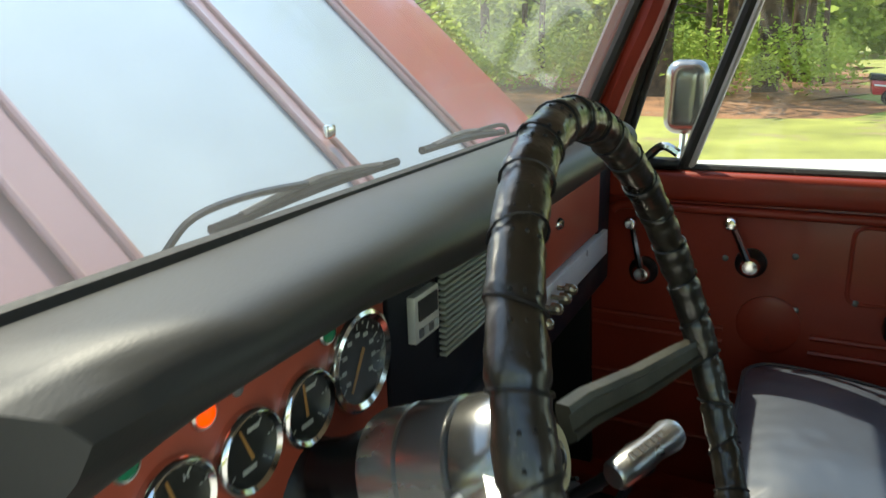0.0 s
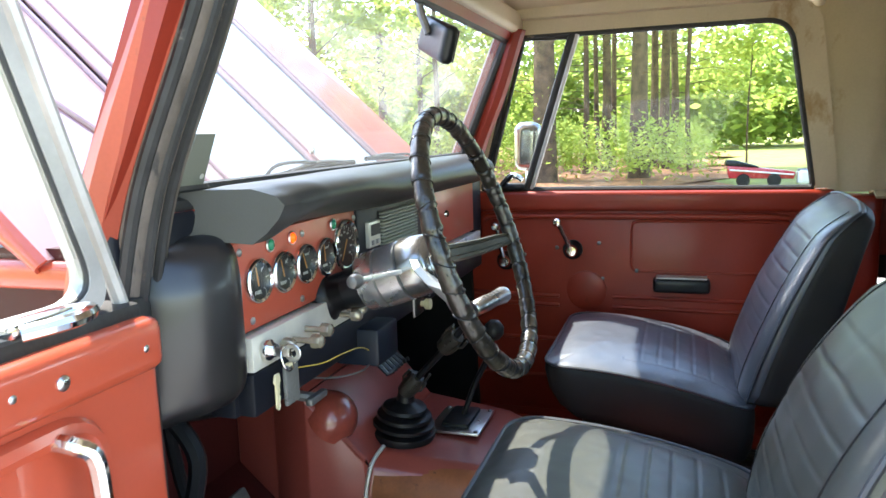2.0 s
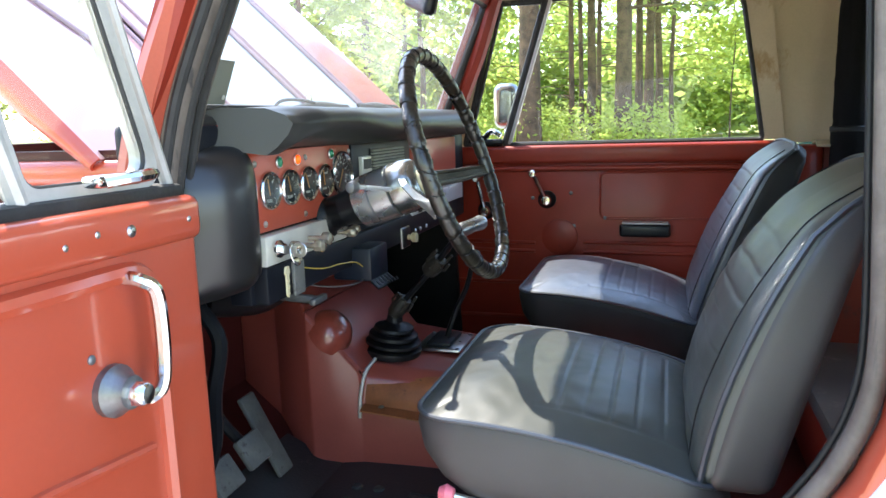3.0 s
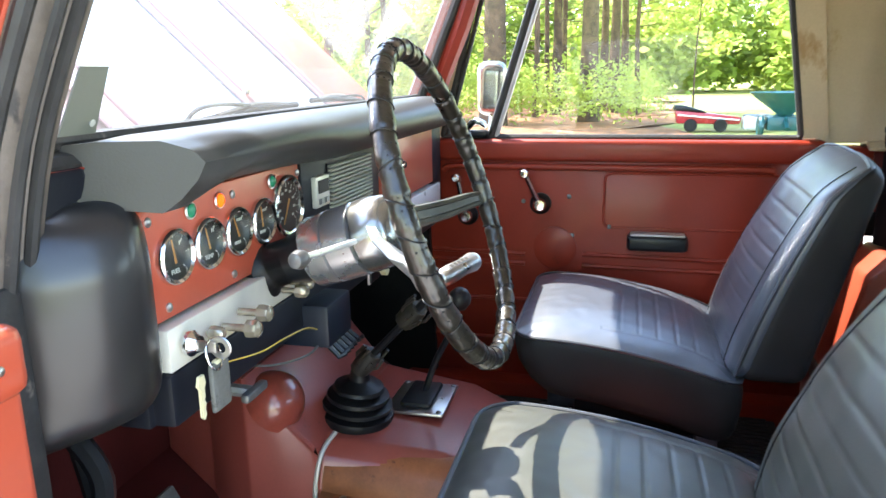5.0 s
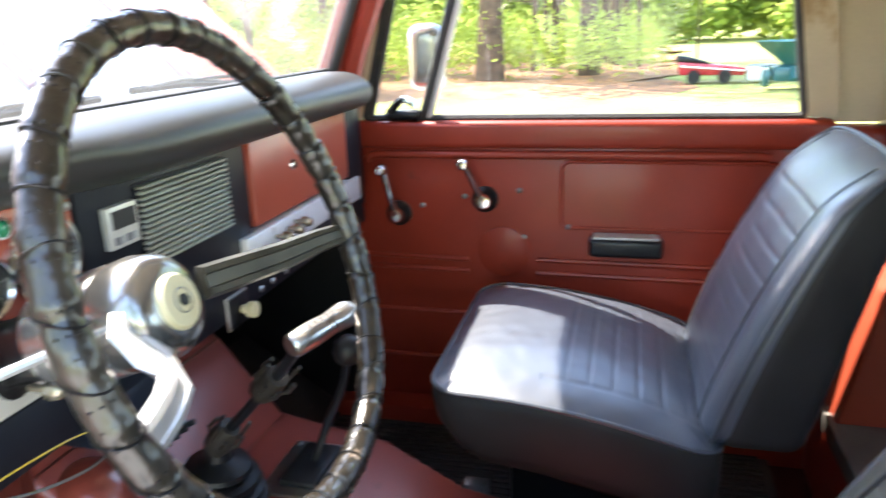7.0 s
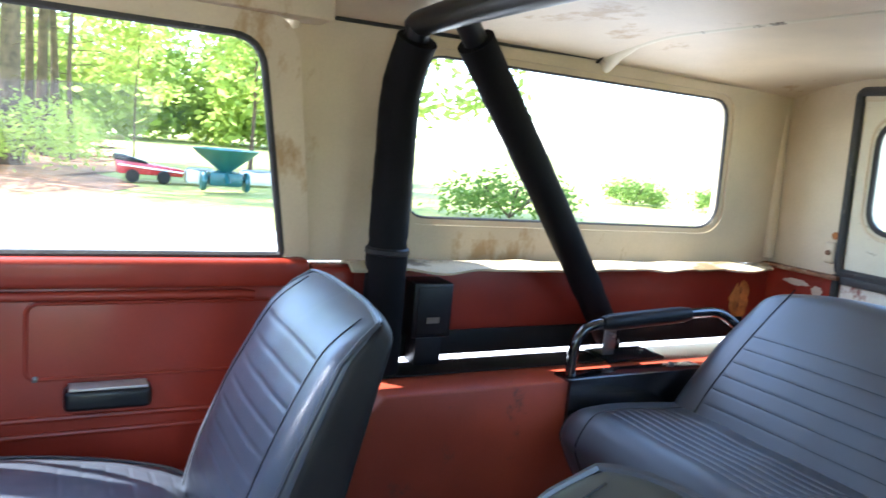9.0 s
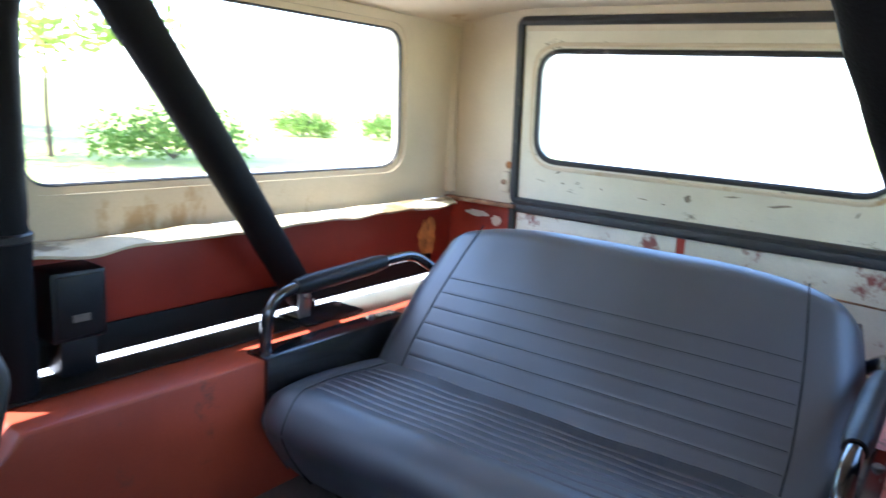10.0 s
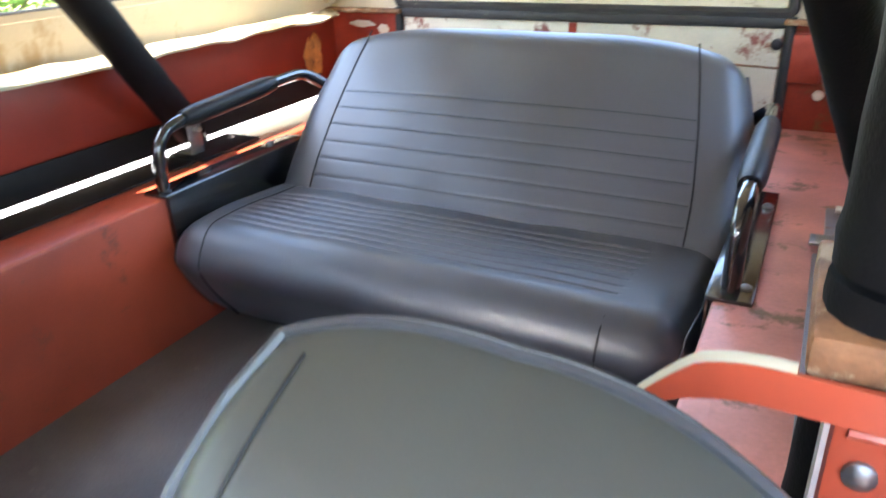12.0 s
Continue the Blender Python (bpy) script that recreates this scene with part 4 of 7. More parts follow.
pull = part("armrest", box((0.630, -0.585, 0.962), (0.673, -0.448, 1.000), 0.010, 3), BLACK, door_r, "black recessed door pull with a grey top edge")
part("edge", box((0.632, -0.578, 0.998), (0.668, -0.455, 1.003), 0.002), TRIM, pull)
mirror_o = thing("door_mirror", (0.79, -0.10, 1.22), "rounded chrome door mirror outside the vent window", "mirror")
part("head", soft_box((0.056, 0.078, 0.135), 0.027, (10, 12, 14), None, Matrix.Translation((0.785, -0.102, 1.268))), BELL, mirror_o)
part("stalk", tube([V(0.735, -0.09, 1.20), V(0.78, -0.10, 1.225), V(0.795, -0.10, 1.29)], 0.008, 8, smooth=4), CHROME, mirror_o)

# ---- open driver's door, swung out square ----
DY = -0.042
door_l = thing("door_2", (-0.69, 0.0, 0.6), "open red steel driver's door with a vent window, in the lit red", "door", kind="structure")
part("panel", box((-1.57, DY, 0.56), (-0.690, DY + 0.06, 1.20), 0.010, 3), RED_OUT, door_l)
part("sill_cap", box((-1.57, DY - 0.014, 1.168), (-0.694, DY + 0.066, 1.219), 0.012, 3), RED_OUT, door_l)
part("window_channel", box((-1.56, DY + 0.004, 1.212), (-0.700, DY + 0.05, 1.232), 0.006), SEAL, door_l)
recess = fillet([(-1.48, 1.150), (-0.775, 1.150), (-0.775, 0.70), (-1.48, 0.70)], 0.045)
door_flat = lambda u, v, w: V(u, DY - w, v)
part("raised_edge", loop_tube(recess, door_flat, 0.0, 0.011), RED_OUT, door_l)
part("inner_fold", tube([V(-1.45, DY, 1.0), V(-0.94, DY, 0.97), V(-0.80, DY, 0.953)], 0.006, 8), RED_OUT, door_l)
handle = part("pull_handle", tube([V(-0.822, DY, 1.146), V(-0.818, DY - 0.022, 1.143), V(-0.808, DY - 0.032, 1.125), V(-0.808, DY - 0.032, 1.05), V(-0.816, DY - 0.026, 1.022), V(-0.826, DY, 1.016)], 0.0075, 8, smooth=5), CHROME, door_l, "polished chrome pull handle")
cr = part("window_crank", lathe([(0.027, 0), (0.027, 0.008), (0.020, 0.016), (0.017, 0.026), (0, 0.027)], (-0.850, DY, 1.036), (0, -1, 0), 20), STEEL, door_l, "worn grey latch crank")
part("crank_cap", lathe([(0.013, 0), (0.013, 0.014), (0.010, 0.018), (0, 0.019)], (-0.848, DY - 0.024, 1.034), (0.1, -1, 0), 8), CHROME, cr)
for x, z in ((-0.815, 1.193), (-0.721, 1.193), (-0.90, 1.19), (-0.86, 1.196)):
    screw((x, DY - 0.013, z), (0, -1, 0), 0.0065 if x == -0.815 else 0.0035, door_l, ALLOY)
for x, z in ((-0.872, 1.075), (-0.86, 1.05), (-0.885, 0.92)):
    screw((x, DY, z), (0, -1, 0), 0.005, door_l, STEEL)
vf = fillet([(-0.724, 1.230), (-0.848, 1.61), (-1.01, 1.61), (-0.917, 1.230)], [0.03, 0.02, 0.02, 0.02])
vi = fillet([(-0.741, 1.243), (-0.858, 1.598), (-0.996, 1.598), (-0.908, 1.243)], [0.028, 0.02, 0.02, 0.02])
part("vent_frame", ring_plate(vf, vi, door_flat, -0.035, -0.012), TRIM, door_l, "grey metal vent window frame")
pane = part("vent_glass", plate(vi, door_flat, -0.025, -0.021), GLASS, door_l, smooth=False)
pane.visible_shadow = False
part("vent_seal", loop_tube(vi, door_flat, -0.016, 0.003), SEAL, door_l)
part("front_post", tube([V(-0.708, DY + 0.02, 1.225), V(-0.752, DY + 0.02, 1.36), V(-0.836, DY + 0.02, 1.62)], 0.007, 8), TRIM, door_l)
part("window_post", tube([V(-0.915, DY + 0.016, 1.225), V(-1.03, DY + 0.016, 1.62)], 0.009, 8), TRIM, door_l)
vl = part("vent_latch", box((-0.862, DY - 0.024, 1.240), (-0.800, DY - 0.002, 1.252), 0.004), CHROME, door_l)
part("latch_grip", tube([V(-0.86, DY - 0.03, 1.246), V(-0.83, DY - 0.05, 1.25), V(-0.80, DY - 0.035, 1.25), V(-0.80, DY - 0.01, 1.246)], 0.006, 8, smooth=4), CHROME, vl)

# ---- hood, wipers ----
hood = thing("hood", (0, 0.15, 1.3), "raised glossy hood with red edges and sky sheen painted on its centre", "hood")
UP = V(0, 0.731, 0.682)
OUT = V(0, -0.682, 0.731)


def hood_at(u, v, w):
    """u across, v up the slope, w off the upper skin."""
    sag = -0.05 * max(0, abs(u) - 0.56) * 10 * max(0, abs(u) - 0.56)
    return V(0.0, 0.150, 1.300) + V(u, 0, 0) + UP * v + OUT * (w + sag)


def hood_sheet(x0, x1, v0, v1, w, n=10):
    return thick(quad_grid(lambda a, b: hood_at(x0 + (x1 - x0) * a, v0 + (v1 - v0) * b, w), n, 12), 0.004)


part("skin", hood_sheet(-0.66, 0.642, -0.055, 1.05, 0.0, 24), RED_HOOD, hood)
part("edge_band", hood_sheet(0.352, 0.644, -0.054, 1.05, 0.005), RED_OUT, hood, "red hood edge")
part("centre_panel", hood_sheet(-0.275, 0.325, -0.05, 1.04, 0.006), WHITE_HOOD, hood, "centre panel with sky sheen painted in blue-white")
for x, wide in ((0.040, 0.014), (-0.298, 0.024), (0.338, 0.011)):
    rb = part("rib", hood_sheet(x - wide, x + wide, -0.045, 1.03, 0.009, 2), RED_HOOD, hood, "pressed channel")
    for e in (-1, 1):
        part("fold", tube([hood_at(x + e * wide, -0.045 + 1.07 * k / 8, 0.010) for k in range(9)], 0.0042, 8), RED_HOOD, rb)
part("side_flange", thick(quad_grid(lambda a, b: hood_at(-0.662 - 0.008 * math.sin(math.pi * b), -0.055 + 1.10 * a, 0.002 - (0.040 - 0.018 * max(0, 1 - a * 9)) * b), 30, 6), 0.004), RED_OUT, hood, "folded red hood side")
part("latch_clip", box((-0.009, -0.004, 0), (0.009, 0.004, 0.016), 0.003, 2, Matrix.Translation(hood_at(0.042, 0.05, 0.014))), CHROME, hood)
part("stamping", loop_tube(fillet([(-0.33, 0.62), (-0.33, 0.10), (-0.40, 0.075), (-0.50, 0.30), (-0.50, 0.62)], 0.03), hood_at, 0.001, 0.005), RED_HOOD, hood, "pressed reinforcement edge")
for pts, blade in (([V(-0.312, 0.080, 1.300), V(-0.300, 0.074, 1.318), V(-0.279, 0.067, 1.336), V(-0.225, 0.066, 1.340), V(-0.154, 0.066, 1.336)], (V(-0.262, 0.070, 1.322), V(0.0, 0.068, 1.330))),
                   ([V(0.36, 0.090, 1.300), V(0.345, 0.080, 1.318), V(0.30, 0.072, 1.334), V(0.22, 0.070, 1.336), V(0.17, 0.068, 1.333)], (V(0.052, 0.066, 1.334), V(0.30, 0.071, 1.324)))):
    wp = thing("wiper", pts[0], "black windscreen wiper resting at the foot of the glass", "wiper", group="windscreen wipers")
    a, b = blade
    mid = (a + b) / 2
    part("arm", tube(pts, 0.0030, 6, smooth=4), BLACK, wp)
    part("blade", tube([a, mid + V(0, 0, 0.003), b], 0.0048, 6, smooth=4), BLACK, wp)
    part("bridge", tube([a.lerp(b, 0.12) + V(0, 0, 0.003), mid + V(0, 0.002, 0.010), a.lerp(b, 0.88) + V(0, 0, 0.003)], 0.0036, 6, smooth=4), STEEL, wp)
card = thing("inspection_card", glass_at(-0.51, 0.045, -0.005), "dark grey-green card standing at the windscreen corner", "card")
part("hole", lathe([(0.0035, 0), (0.0035, 0.0008), (0, 0.0008)], glass_at(-0.5085, 0.088, -0.0065), V(0, -0.9, -0.4), 12), WHITE, card)
part("sheet", plate([(-0.538, 0.250), (-0.503, 0.250), (-0.500, 0.055), (-0.546, 0.055)], glass_at, -0.006, -0.004), GREY_CARD, card)


# ---- dashboard ----
dash = thing("dashboard", (0, 0.05, 1.02), "black padded dashboard with red instrument panel and glovebox", "dashboard")
# padded top roll: cross-section in y, z swept across
PAD = [(0.075, 1.300), (0.070, 1.316), (0.03, 1.324), (-0.02, 1.324), (-0.052, 1.312), (-0.066, 1.294), (-0.062, 1.274), (-0.046, 1.262), (-0.02, 1.258), (0.03, 1.258)]
HOODED = [(0.070, 1.300), (0.060, 1.316), (0.02, 1.322), (-0.036, 1.323), (-0.060, 1.316), (-0.070, 1.302), (-0.064, 1.288), (-0.046, 1.276), (-0.012, 1.264), (0.04, 1.258)]
FLARED = [(0.070, 1.300), (0.055, 1.316), (0.010, 1.321), (-0.030, 1.319), (-0.050, 1.309), (-0.058, 1.297), (-0.052, 1.281), (-0.040, 1.264), (-0.027, 1.253), (0.033, 1.268)]



def ease(x, a, b):
    t = max(0, min(1, (x - a) / (b - a)))
    return t * t * (3 - 2 * t)


def pad_roll(x1, n):
    """Rounded roll that turns into an overhanging hood before the gauges and is cut off slantwise at its end."""
    bm = bmesh.new()
    rings = []
    for i in range(n + 1):
        u = i / n
        x = -0.517 + (x1 + 0.517) * u
        end = min(1, (1 - u) * 16) ** 0.5 if u > 0.9375 else 1
        h, g = ease(x, -0.10, -0.32), ease(x, -0.425, -0.485)
        prof = [[(a[k] * (1 - h) + b[k] * h) * (1 - g) + c[k] * g for k in (0, 1)] for a, b, c in zip(PAD, HOODED, FLARED)]
        ring = []
        for y, z in smooth_ring(prof, 0.9 * g):
            yy = y * (0.35 + 0.65 * end)
            zz = 1.288 + (z - 1.288) * (0.35 + 0.65 * end)
            start = -0.524 - 0.95 * min(y, 0.014)
            ring.append(bm.verts.new((start + (x1 - start) * u, yy, zz)))
        rings.append(ring)
    k = len(rings[0])
    for a, b in zip(rings, rings[1:]):
        for j in range(k):
            bm.faces.new((a[j], a[(j + 1) % k], b[(j + 1) % k], b[j]))
    bm.faces.new(rings[0])
    bm.faces.new(rings[-1])
    return bm


def smooth_ring(poly, crisp=0.0, n=4):
    pts = [V(0, y, z) for y, z in poly]
    out, k = [], len(pts)
    for i in range(k):
        p0, p1, p2, p3 = pts[i - 1], pts[i], pts[(i + 1) % k], pts[(i + 2) % k]
        for j in range(n):
            t = j / n
            q = 0.5 * (2 * p1 + (p2 - p0) * t + (2 * p0 - 5 * p1 + 4 * p2 - p3) * t * t + (3 * p1 - p0 - 3 * p2 + p3) * t**3)
            q = q.lerp(p1.lerp(p2, t), crisp)
            out.append((q.y, q.z))
    return out


part("pad", pad_roll(0.60, 120), VINYL_PAD, dash, "black padded vinyl dash top")


def knee_pad(p):
    """Side pad that bulges like a bolster and tucks in at its foot and under the dash top."""
    u, v = p.x / 0.078, p.z / 0.214
    full = 1 - min(1, abs(u)) ** 2.2
    rise = math.sin(math.pi * min(max(v * 0.80 + 0.12, 0), 1)) ** 0.7
    p.y -= 0.026 * full * rise * (1 if p.y < 0 else 0.3) - 0.012 * max(0, (v - 0.72) / 0.28) ** 1.5
    p.x *= 1 - 0.12 * max(0, 1 - v / 0.25) ** 2 - 0.06 * max(0, (v - 0.7) / 0.3) ** 2
    p.z += 0.010 * u * max(0, 1 - v / 0.3)
    p.y += 0.0025 * noise.noise(V(p.x * 30, p.z * 22, 1.0)) * max(0, 1 - v * 3)
    return p


part("side_pad", soft_box((0.156, 0.060, 0.214), 0.030, (30, 10, 36), knee_pad, Matrix.Translation((-0.556, 0.044, 1.055)) @ Matrix.Rotation(radians(-38), 4, "Z")), SIDE_VINYL, dash, "bulging black vinyl side pad")
part("back", box((-0.50, 0.012, 1.03), (0.63, 0.05, 1.262), 0.004), NAVY, dash, "dark steel dash body")
gp = part("gauge_panel", box((-0.494, 0.003, 1.137), (-0.146, 0.016, 1.258), 0.002), RED_DASH, dash, "red instrument panel")
for x, z in ((-0.482, 1.240), (-0.463, 1.149), (-0.335, 1.149), (-0.325, 1.242), (-0.152, 1.244)):
    screw((x, 0.003, z), (0, -1, 0), 0.005, gp, ALLOY)


def words(text, x, z, size, parent):
    """Raised lettering on a dial, facing the driver."""
    c = bpy.data.curves.new("lettering", "FONT")
    c.body, c.size, c.align_x, c.extrude = text, size, "CENTER", 0.0004
    tmp = new("lettering", c)
    me = bpy.data.meshes.new_from_object(tmp)
    bpy.data.objects.remove(tmp)
    bm = bmesh.new()
    bm.from_mesh(me)
    bpy.data.meshes.remove(me)
    bm.transform(Matrix.Translation((x, 0.0012, z)) @ Matrix.Rotation(radians(90), 4, "X"))
    return part("lettering", bm, WHITE, parent, smooth=False)


def gauge(x, z, r, needle, ticks, name="", mark=""):
    g = part("gauge", lathe([(r * 0.78, 0.0), (r * 0.80, 0.006), (r * 0.90, 0.0085), (r * 0.97, 0.007), (r, 0.004), (r, -0.001)], (x, 0.003, z), (0, -1, 0), 36), CHROME, gp, "round dial with a chrome bezel")
    part("dial", lathe([(r * 0.84, 0), (r * 0.84, 0.0012), (0, 0.0012)], (x, 0.003, z), (0, -1, 0), 32), DIAL, g)
    a0 = radians(needle)
    d, n = V(math.cos(a0), 0, math.sin(a0)), V(-math.sin(a0), 0, math.cos(a0))
    c = V(x, 0.0004, z)
    bm = bmesh.new()
    w = r * 0.045
    vs = [bm.verts.new(c - d * r * 0.25 - n * w), bm.verts.new(c + d * r * 0.62 - n * w * 0.6), bm.verts.new(c + d * r * 0.62 + n * w * 0.6), bm.verts.new(c - d * r * 0.25 + n * w)]
    bm.faces.new(vs)
    part("needle", thick(bm, 0.0008), NEEDLE, g)
    marks = []
    for t in range(ticks):
        a = radians(220 - 260 * t / (ticks - 1))
        d2, n2 = V(math.cos(a), 0, math.sin(a)), V(-math.sin(a), 0, math.cos(a))
        long = 0.60 if t % 2 == 0 else 0.68
        marks.append(box((-0.0004, -0.0004, r * long), (0.0004, 0.0004, r * 0.74), 0, 2, Matrix.Translation((x, 0.0014, z)) @ Matrix.Rotation(-(a - math.pi / 2), 4, "Y")))
    part("markings", join(*marks), WHITE, g, smooth=False)
    if name:
        words(name, x, z - r * 0.60, r * 0.24, g)
        words(mark, x + r * 0.36, z + r * 0.34, r * 0.22, g)
    elif ticks < 12:
        part("lettering", box((x - r * 0.22, 0.0010, z - r * 0.52), (x + r * 0.22, 0.0018, z - r * 0.40)), WHITE, g, smooth=False)
        part("lettering", box((x + r * 0.05, 0.0010, z + r * 0.38), (x + r * 0.42, 0.0018, z + r * 0.48)), WHITE, g, smooth=False)
    else:
        for a in (radians(220 - 260 * q / 8) for q in range(9)):
            part("lettering", box((x + r * 0.5 * math.cos(a) - 0.0028, 0.0010, z + r * 0.5 * math.sin(a) - 0.0016), (x + r * 0.5 * math.cos(a) + 0.0028, 0.0018, z + r * 0.5 * math.sin(a) + 0.0016)), WHITE, g, smooth=False)
    pane = part("glass", lathe([(r * 0.84, 0), (r * 0.84, 0.0006), (0, 0.0006)], (x, -0.0028, z), (0, -1, 0), 32), GLASS, g)
    pane.visible_shadow = False


for x, nd, nm, mk in ((-0.447, 100, "FUEL", "F"), (-0.385, 105, "TEMP", "H"), (-0.323, 112, "", ""), (-0.261, 95, "", "")):
    gauge(x, 1.198, 0.0295, nd, 7, nm, mk)
gauge(-0.190, 1.204, 0.043, 238, 17)


def pilot(x, z, lens, label):
    b = part("pilot_lamp", lathe([(0.0075, 0), (0.0095, 0.001), (0.0098, 0.002), (0.0088, 0.0035), (0.0075, 0.003)], (x, 0.003, z), (0, -1, 0), 20), ALLOY, gp, label)
    part("lens", lathe([(0.008, 0), (0.0075, 0.004), (0.004, 0.0065), (0, 0.007)], (x, 0.003, z), (0, -1, 0), 18), lens, b)


pilot(-0.412, 1.239, GREEN_LENS, "green indicator lamp")
pilot(-0.355, 1.240, AMBER_LENS, "lit amber indicator lamp")
pilot(-0.229, 1.243, GREEN_LENS, "green indicator lamp")
# bright switch plate with knobs
sw = part("switch_plate", box((-0.487, -0.010, 1.088), (-0.205, 0.014, 1.133), 0.002), PLATE, dash, "brushed bright metal switch plate")


def knob(x, z, long, r, parent, m=KNOB_PLASTIC):
    k = part("knob_shaft", rod((x, -0.014, z), (x, -0.014 - long, z), r * 0.45), m, parent)
    part("knob", lathe([(r * 0.5, 0), (r, 0.002), (r * 1.08, 0.008), (r * 0.95, 0.015), (r * 0.55, 0.018), (0, 0.018)], (x, -0.012 - long, z), (0, -1, 0), 8), m, k)


part("ignition_lock", lathe([(0.0135, 0), (0.0135, 0.004), (0.010, 0.008), (0.0085, 0.012), (0, 0.012)], (-0.462, -0.016, 1.112), (0, -1, 0), 20), CHROME, sw, "chrome ignition lock")
part("lock_slot", box((-0.4635, -0.0295, 1.106), (-0.4605, -0.027, 1.118)), BLACK, sw)
knob(-0.425, 1.110, 0.004, 0.008, sw)
knob(-0.395, 1.106, 0.030, 0.010, sw)
knob(-0.360, 1.112, 0.026, 0.010, sw)
knob(-0.250, 1.105, 0.020, 0.009, sw)
knob(-0.225, 1.108, 0.016, 0.008, sw)
strip = part("trim_strip", box((0.146, -0.012, 1.078), (0.588, 0.014, 1.124), 0.003), BRIGHT, dash, "metal trim strip under the glovebox, sky reflection put into its colour")
for x, z in ((0.185, 1.100), (0.225, 1.106), (0.262, 1.108), (0.290, 1.112)):
    knob(x, z, 0.012, 0.008, strip)
for x in (0.192, 0.250):
    part("label_plate", box((x - 0.012, -0.0195, 1.086), (x + 0.012, -0.0175, 1.094)), BLACK, strip)
rp = part("radio_panel", box((-0.144, 0.0, 1.085), (0.183, 0.013, 1.260), 0.002), NAVY, dash, "dark centre panel")
rd = part("radio", box((-0.112, -0.008, 1.186), (-0.064, 0.004, 1.231), 0.002), PLATE, rp, "small silver-faced radio")
part("display", box((-0.106, -0.0095, 1.207), (-0.070, -0.0075, 1.226)), DIAL, rd)
for k in range(4):
    part("button", box((-0.106 + k * 0.0095, -0.0095, 1.191), (-0.099 + k * 0.0095, -0.0075, 1.199)), WHITE if k % 2 else STEEL, rd)
grille = part("grille", box((-0.056, -0.002, 1.150), (0.124, 0.004, 1.245)), NAVY, rp, "ribbed speaker grille")
for k in range(15):
    part("slat", box((-0.055, -0.010, 1.1515 + k * 0.0062), (0.122, -0.001, 1.1552 + k * 0.0062), 0.0012, 1), GRILLE, grille)
gb = part("glovebox_door", box((0.188, -0.006, 1.130), (0.545, 0.012, 1.254), 0.003), RED_DASH, dash, "red glovebox lid")
lk = part("lock", lathe([(0.009, 0), (0.009, 0.003), (0.006, 0.007), (0, 0.007)], (0.313, -0.006, 1.198), (0, -1, 0), 16), CHROME, gb)
part("keyhole", box((0.3115, -0.0145, 1.194), (0.3145, -0.0128, 1.202)), BLACK, lk)
part("end_panel", box((0.547, -0.004, 1.06), (0.628, 0.014, 1.262), 0.004), NAVY, dash)
lower = part("lower_edge", box((-0.492, -0.012, 1.030), (0.60, 0.03, 1.088), 0.006), NAVY, dash, "dark lower dash edge")
ck = part("choke_plate", box((0.072, -0.018, 1.020), (0.120, -0.010, 1.062), 0.002), BLACK, lower, "black plate with a cream choke knob")
part("plate_edge", box((0.070, -0.015, 1.018), (0.122, -0.011, 1.064), 0.001), ALLOY, ck)
part("choke_knob", lathe([(0.006, 0), (0.006, 0.008), (0.011, 0.012), (0.011, 0.022), (0, 0.024)], (0.102, -0.016, 1.040), (0, -1, 0), 16), IVORY, ck)
for x in (0.165, 0.20, 0.245):
    screw((x, -0.013, 1.045), (0, -1, 0), 0.005, lower, ALLOY)

# under-dash clutter
relay = thing("relay_box", (-0.15, 0.0, 1.01), "dark blue-black control box hanging under the dash", "control box")
part("case", box((-0.192, -0.05, 1.015), (-0.104, 0.03, 1.078), 0.006, 2, Matrix.Translation((0, 0, -0.012))), BLUE_BOX, relay)
for k in range(6):
    part("terminal", tube([V(-0.182 + k * 0.014, -0.045, 1.004), V(-0.183 + k * 0.015, -0.060, 0.990), V(-0.177 + k * 0.014, -0.068, 0.994)], 0.004, 6), BLACK, relay)
solo("yellow_wire", tube([V(-0.17, -0.03, 1.02), V(-0.225, -0.035, 1.046), V(-0.29, -0.035, 1.056), V(-0.35, -0.032, 1.060), V(-0.43, -0.03, 1.078)], 0.0009, 6, smooth=6), YELLOW, "loose yellow wire hanging under the dash", "wire")
solo("grey_wire", tube([V(-0.17, -0.03, 1.01), V(-0.22, -0.03, 1.005), V(-0.28, -0.005, 1.012), V(-0.33, 0.04, 1.03)], 0.0016, 6, smooth=6), STEEL, "loose grey wire hanging under the dash", "wire")
solo("brake_lever", join(box((-0.365, -0.02, 0.998), (-0.315, -0.008, 1.010), 0.004, 2), tube([V(-0.34, -0.01, 1.003), V(-0.355, 0.06, 1.012), V(-0.37, 0.16, 1.02)], 0.008, 8)), STEEL, "dull steel release lever under the dash", "lever")
solo("heater_duct", tube([V(-0.45, 0.14, 1.02), V(-0.30, 0.12, 0.99), V(-0.15, 0.14, 1.0)], 0.026, 12, smooth=5), BLACK, "black hose under the dash", "hose")
solo("wiring_loom", tube([V(-0.52, 0.09, 1.03), V(-0.52, 0.06, 0.98), V(-0.53, 0.07, 0.90), V(-0.50, 0.10, 0.80), V(-0.47, 0.16, 0.70)], 0.012, 8, smooth=5), BLACK, "black wiring loom running down to the floor", "wiring")
keys = thing("keys", (-0.46, -0.04, 1.10), "keys with a pale spare key and grey fob in the ignition", "keys")
part("key", box((-0.469, -0.050, 1.106), (-0.465, -0.026, 1.118), 0.0015), ALLOY, keys)
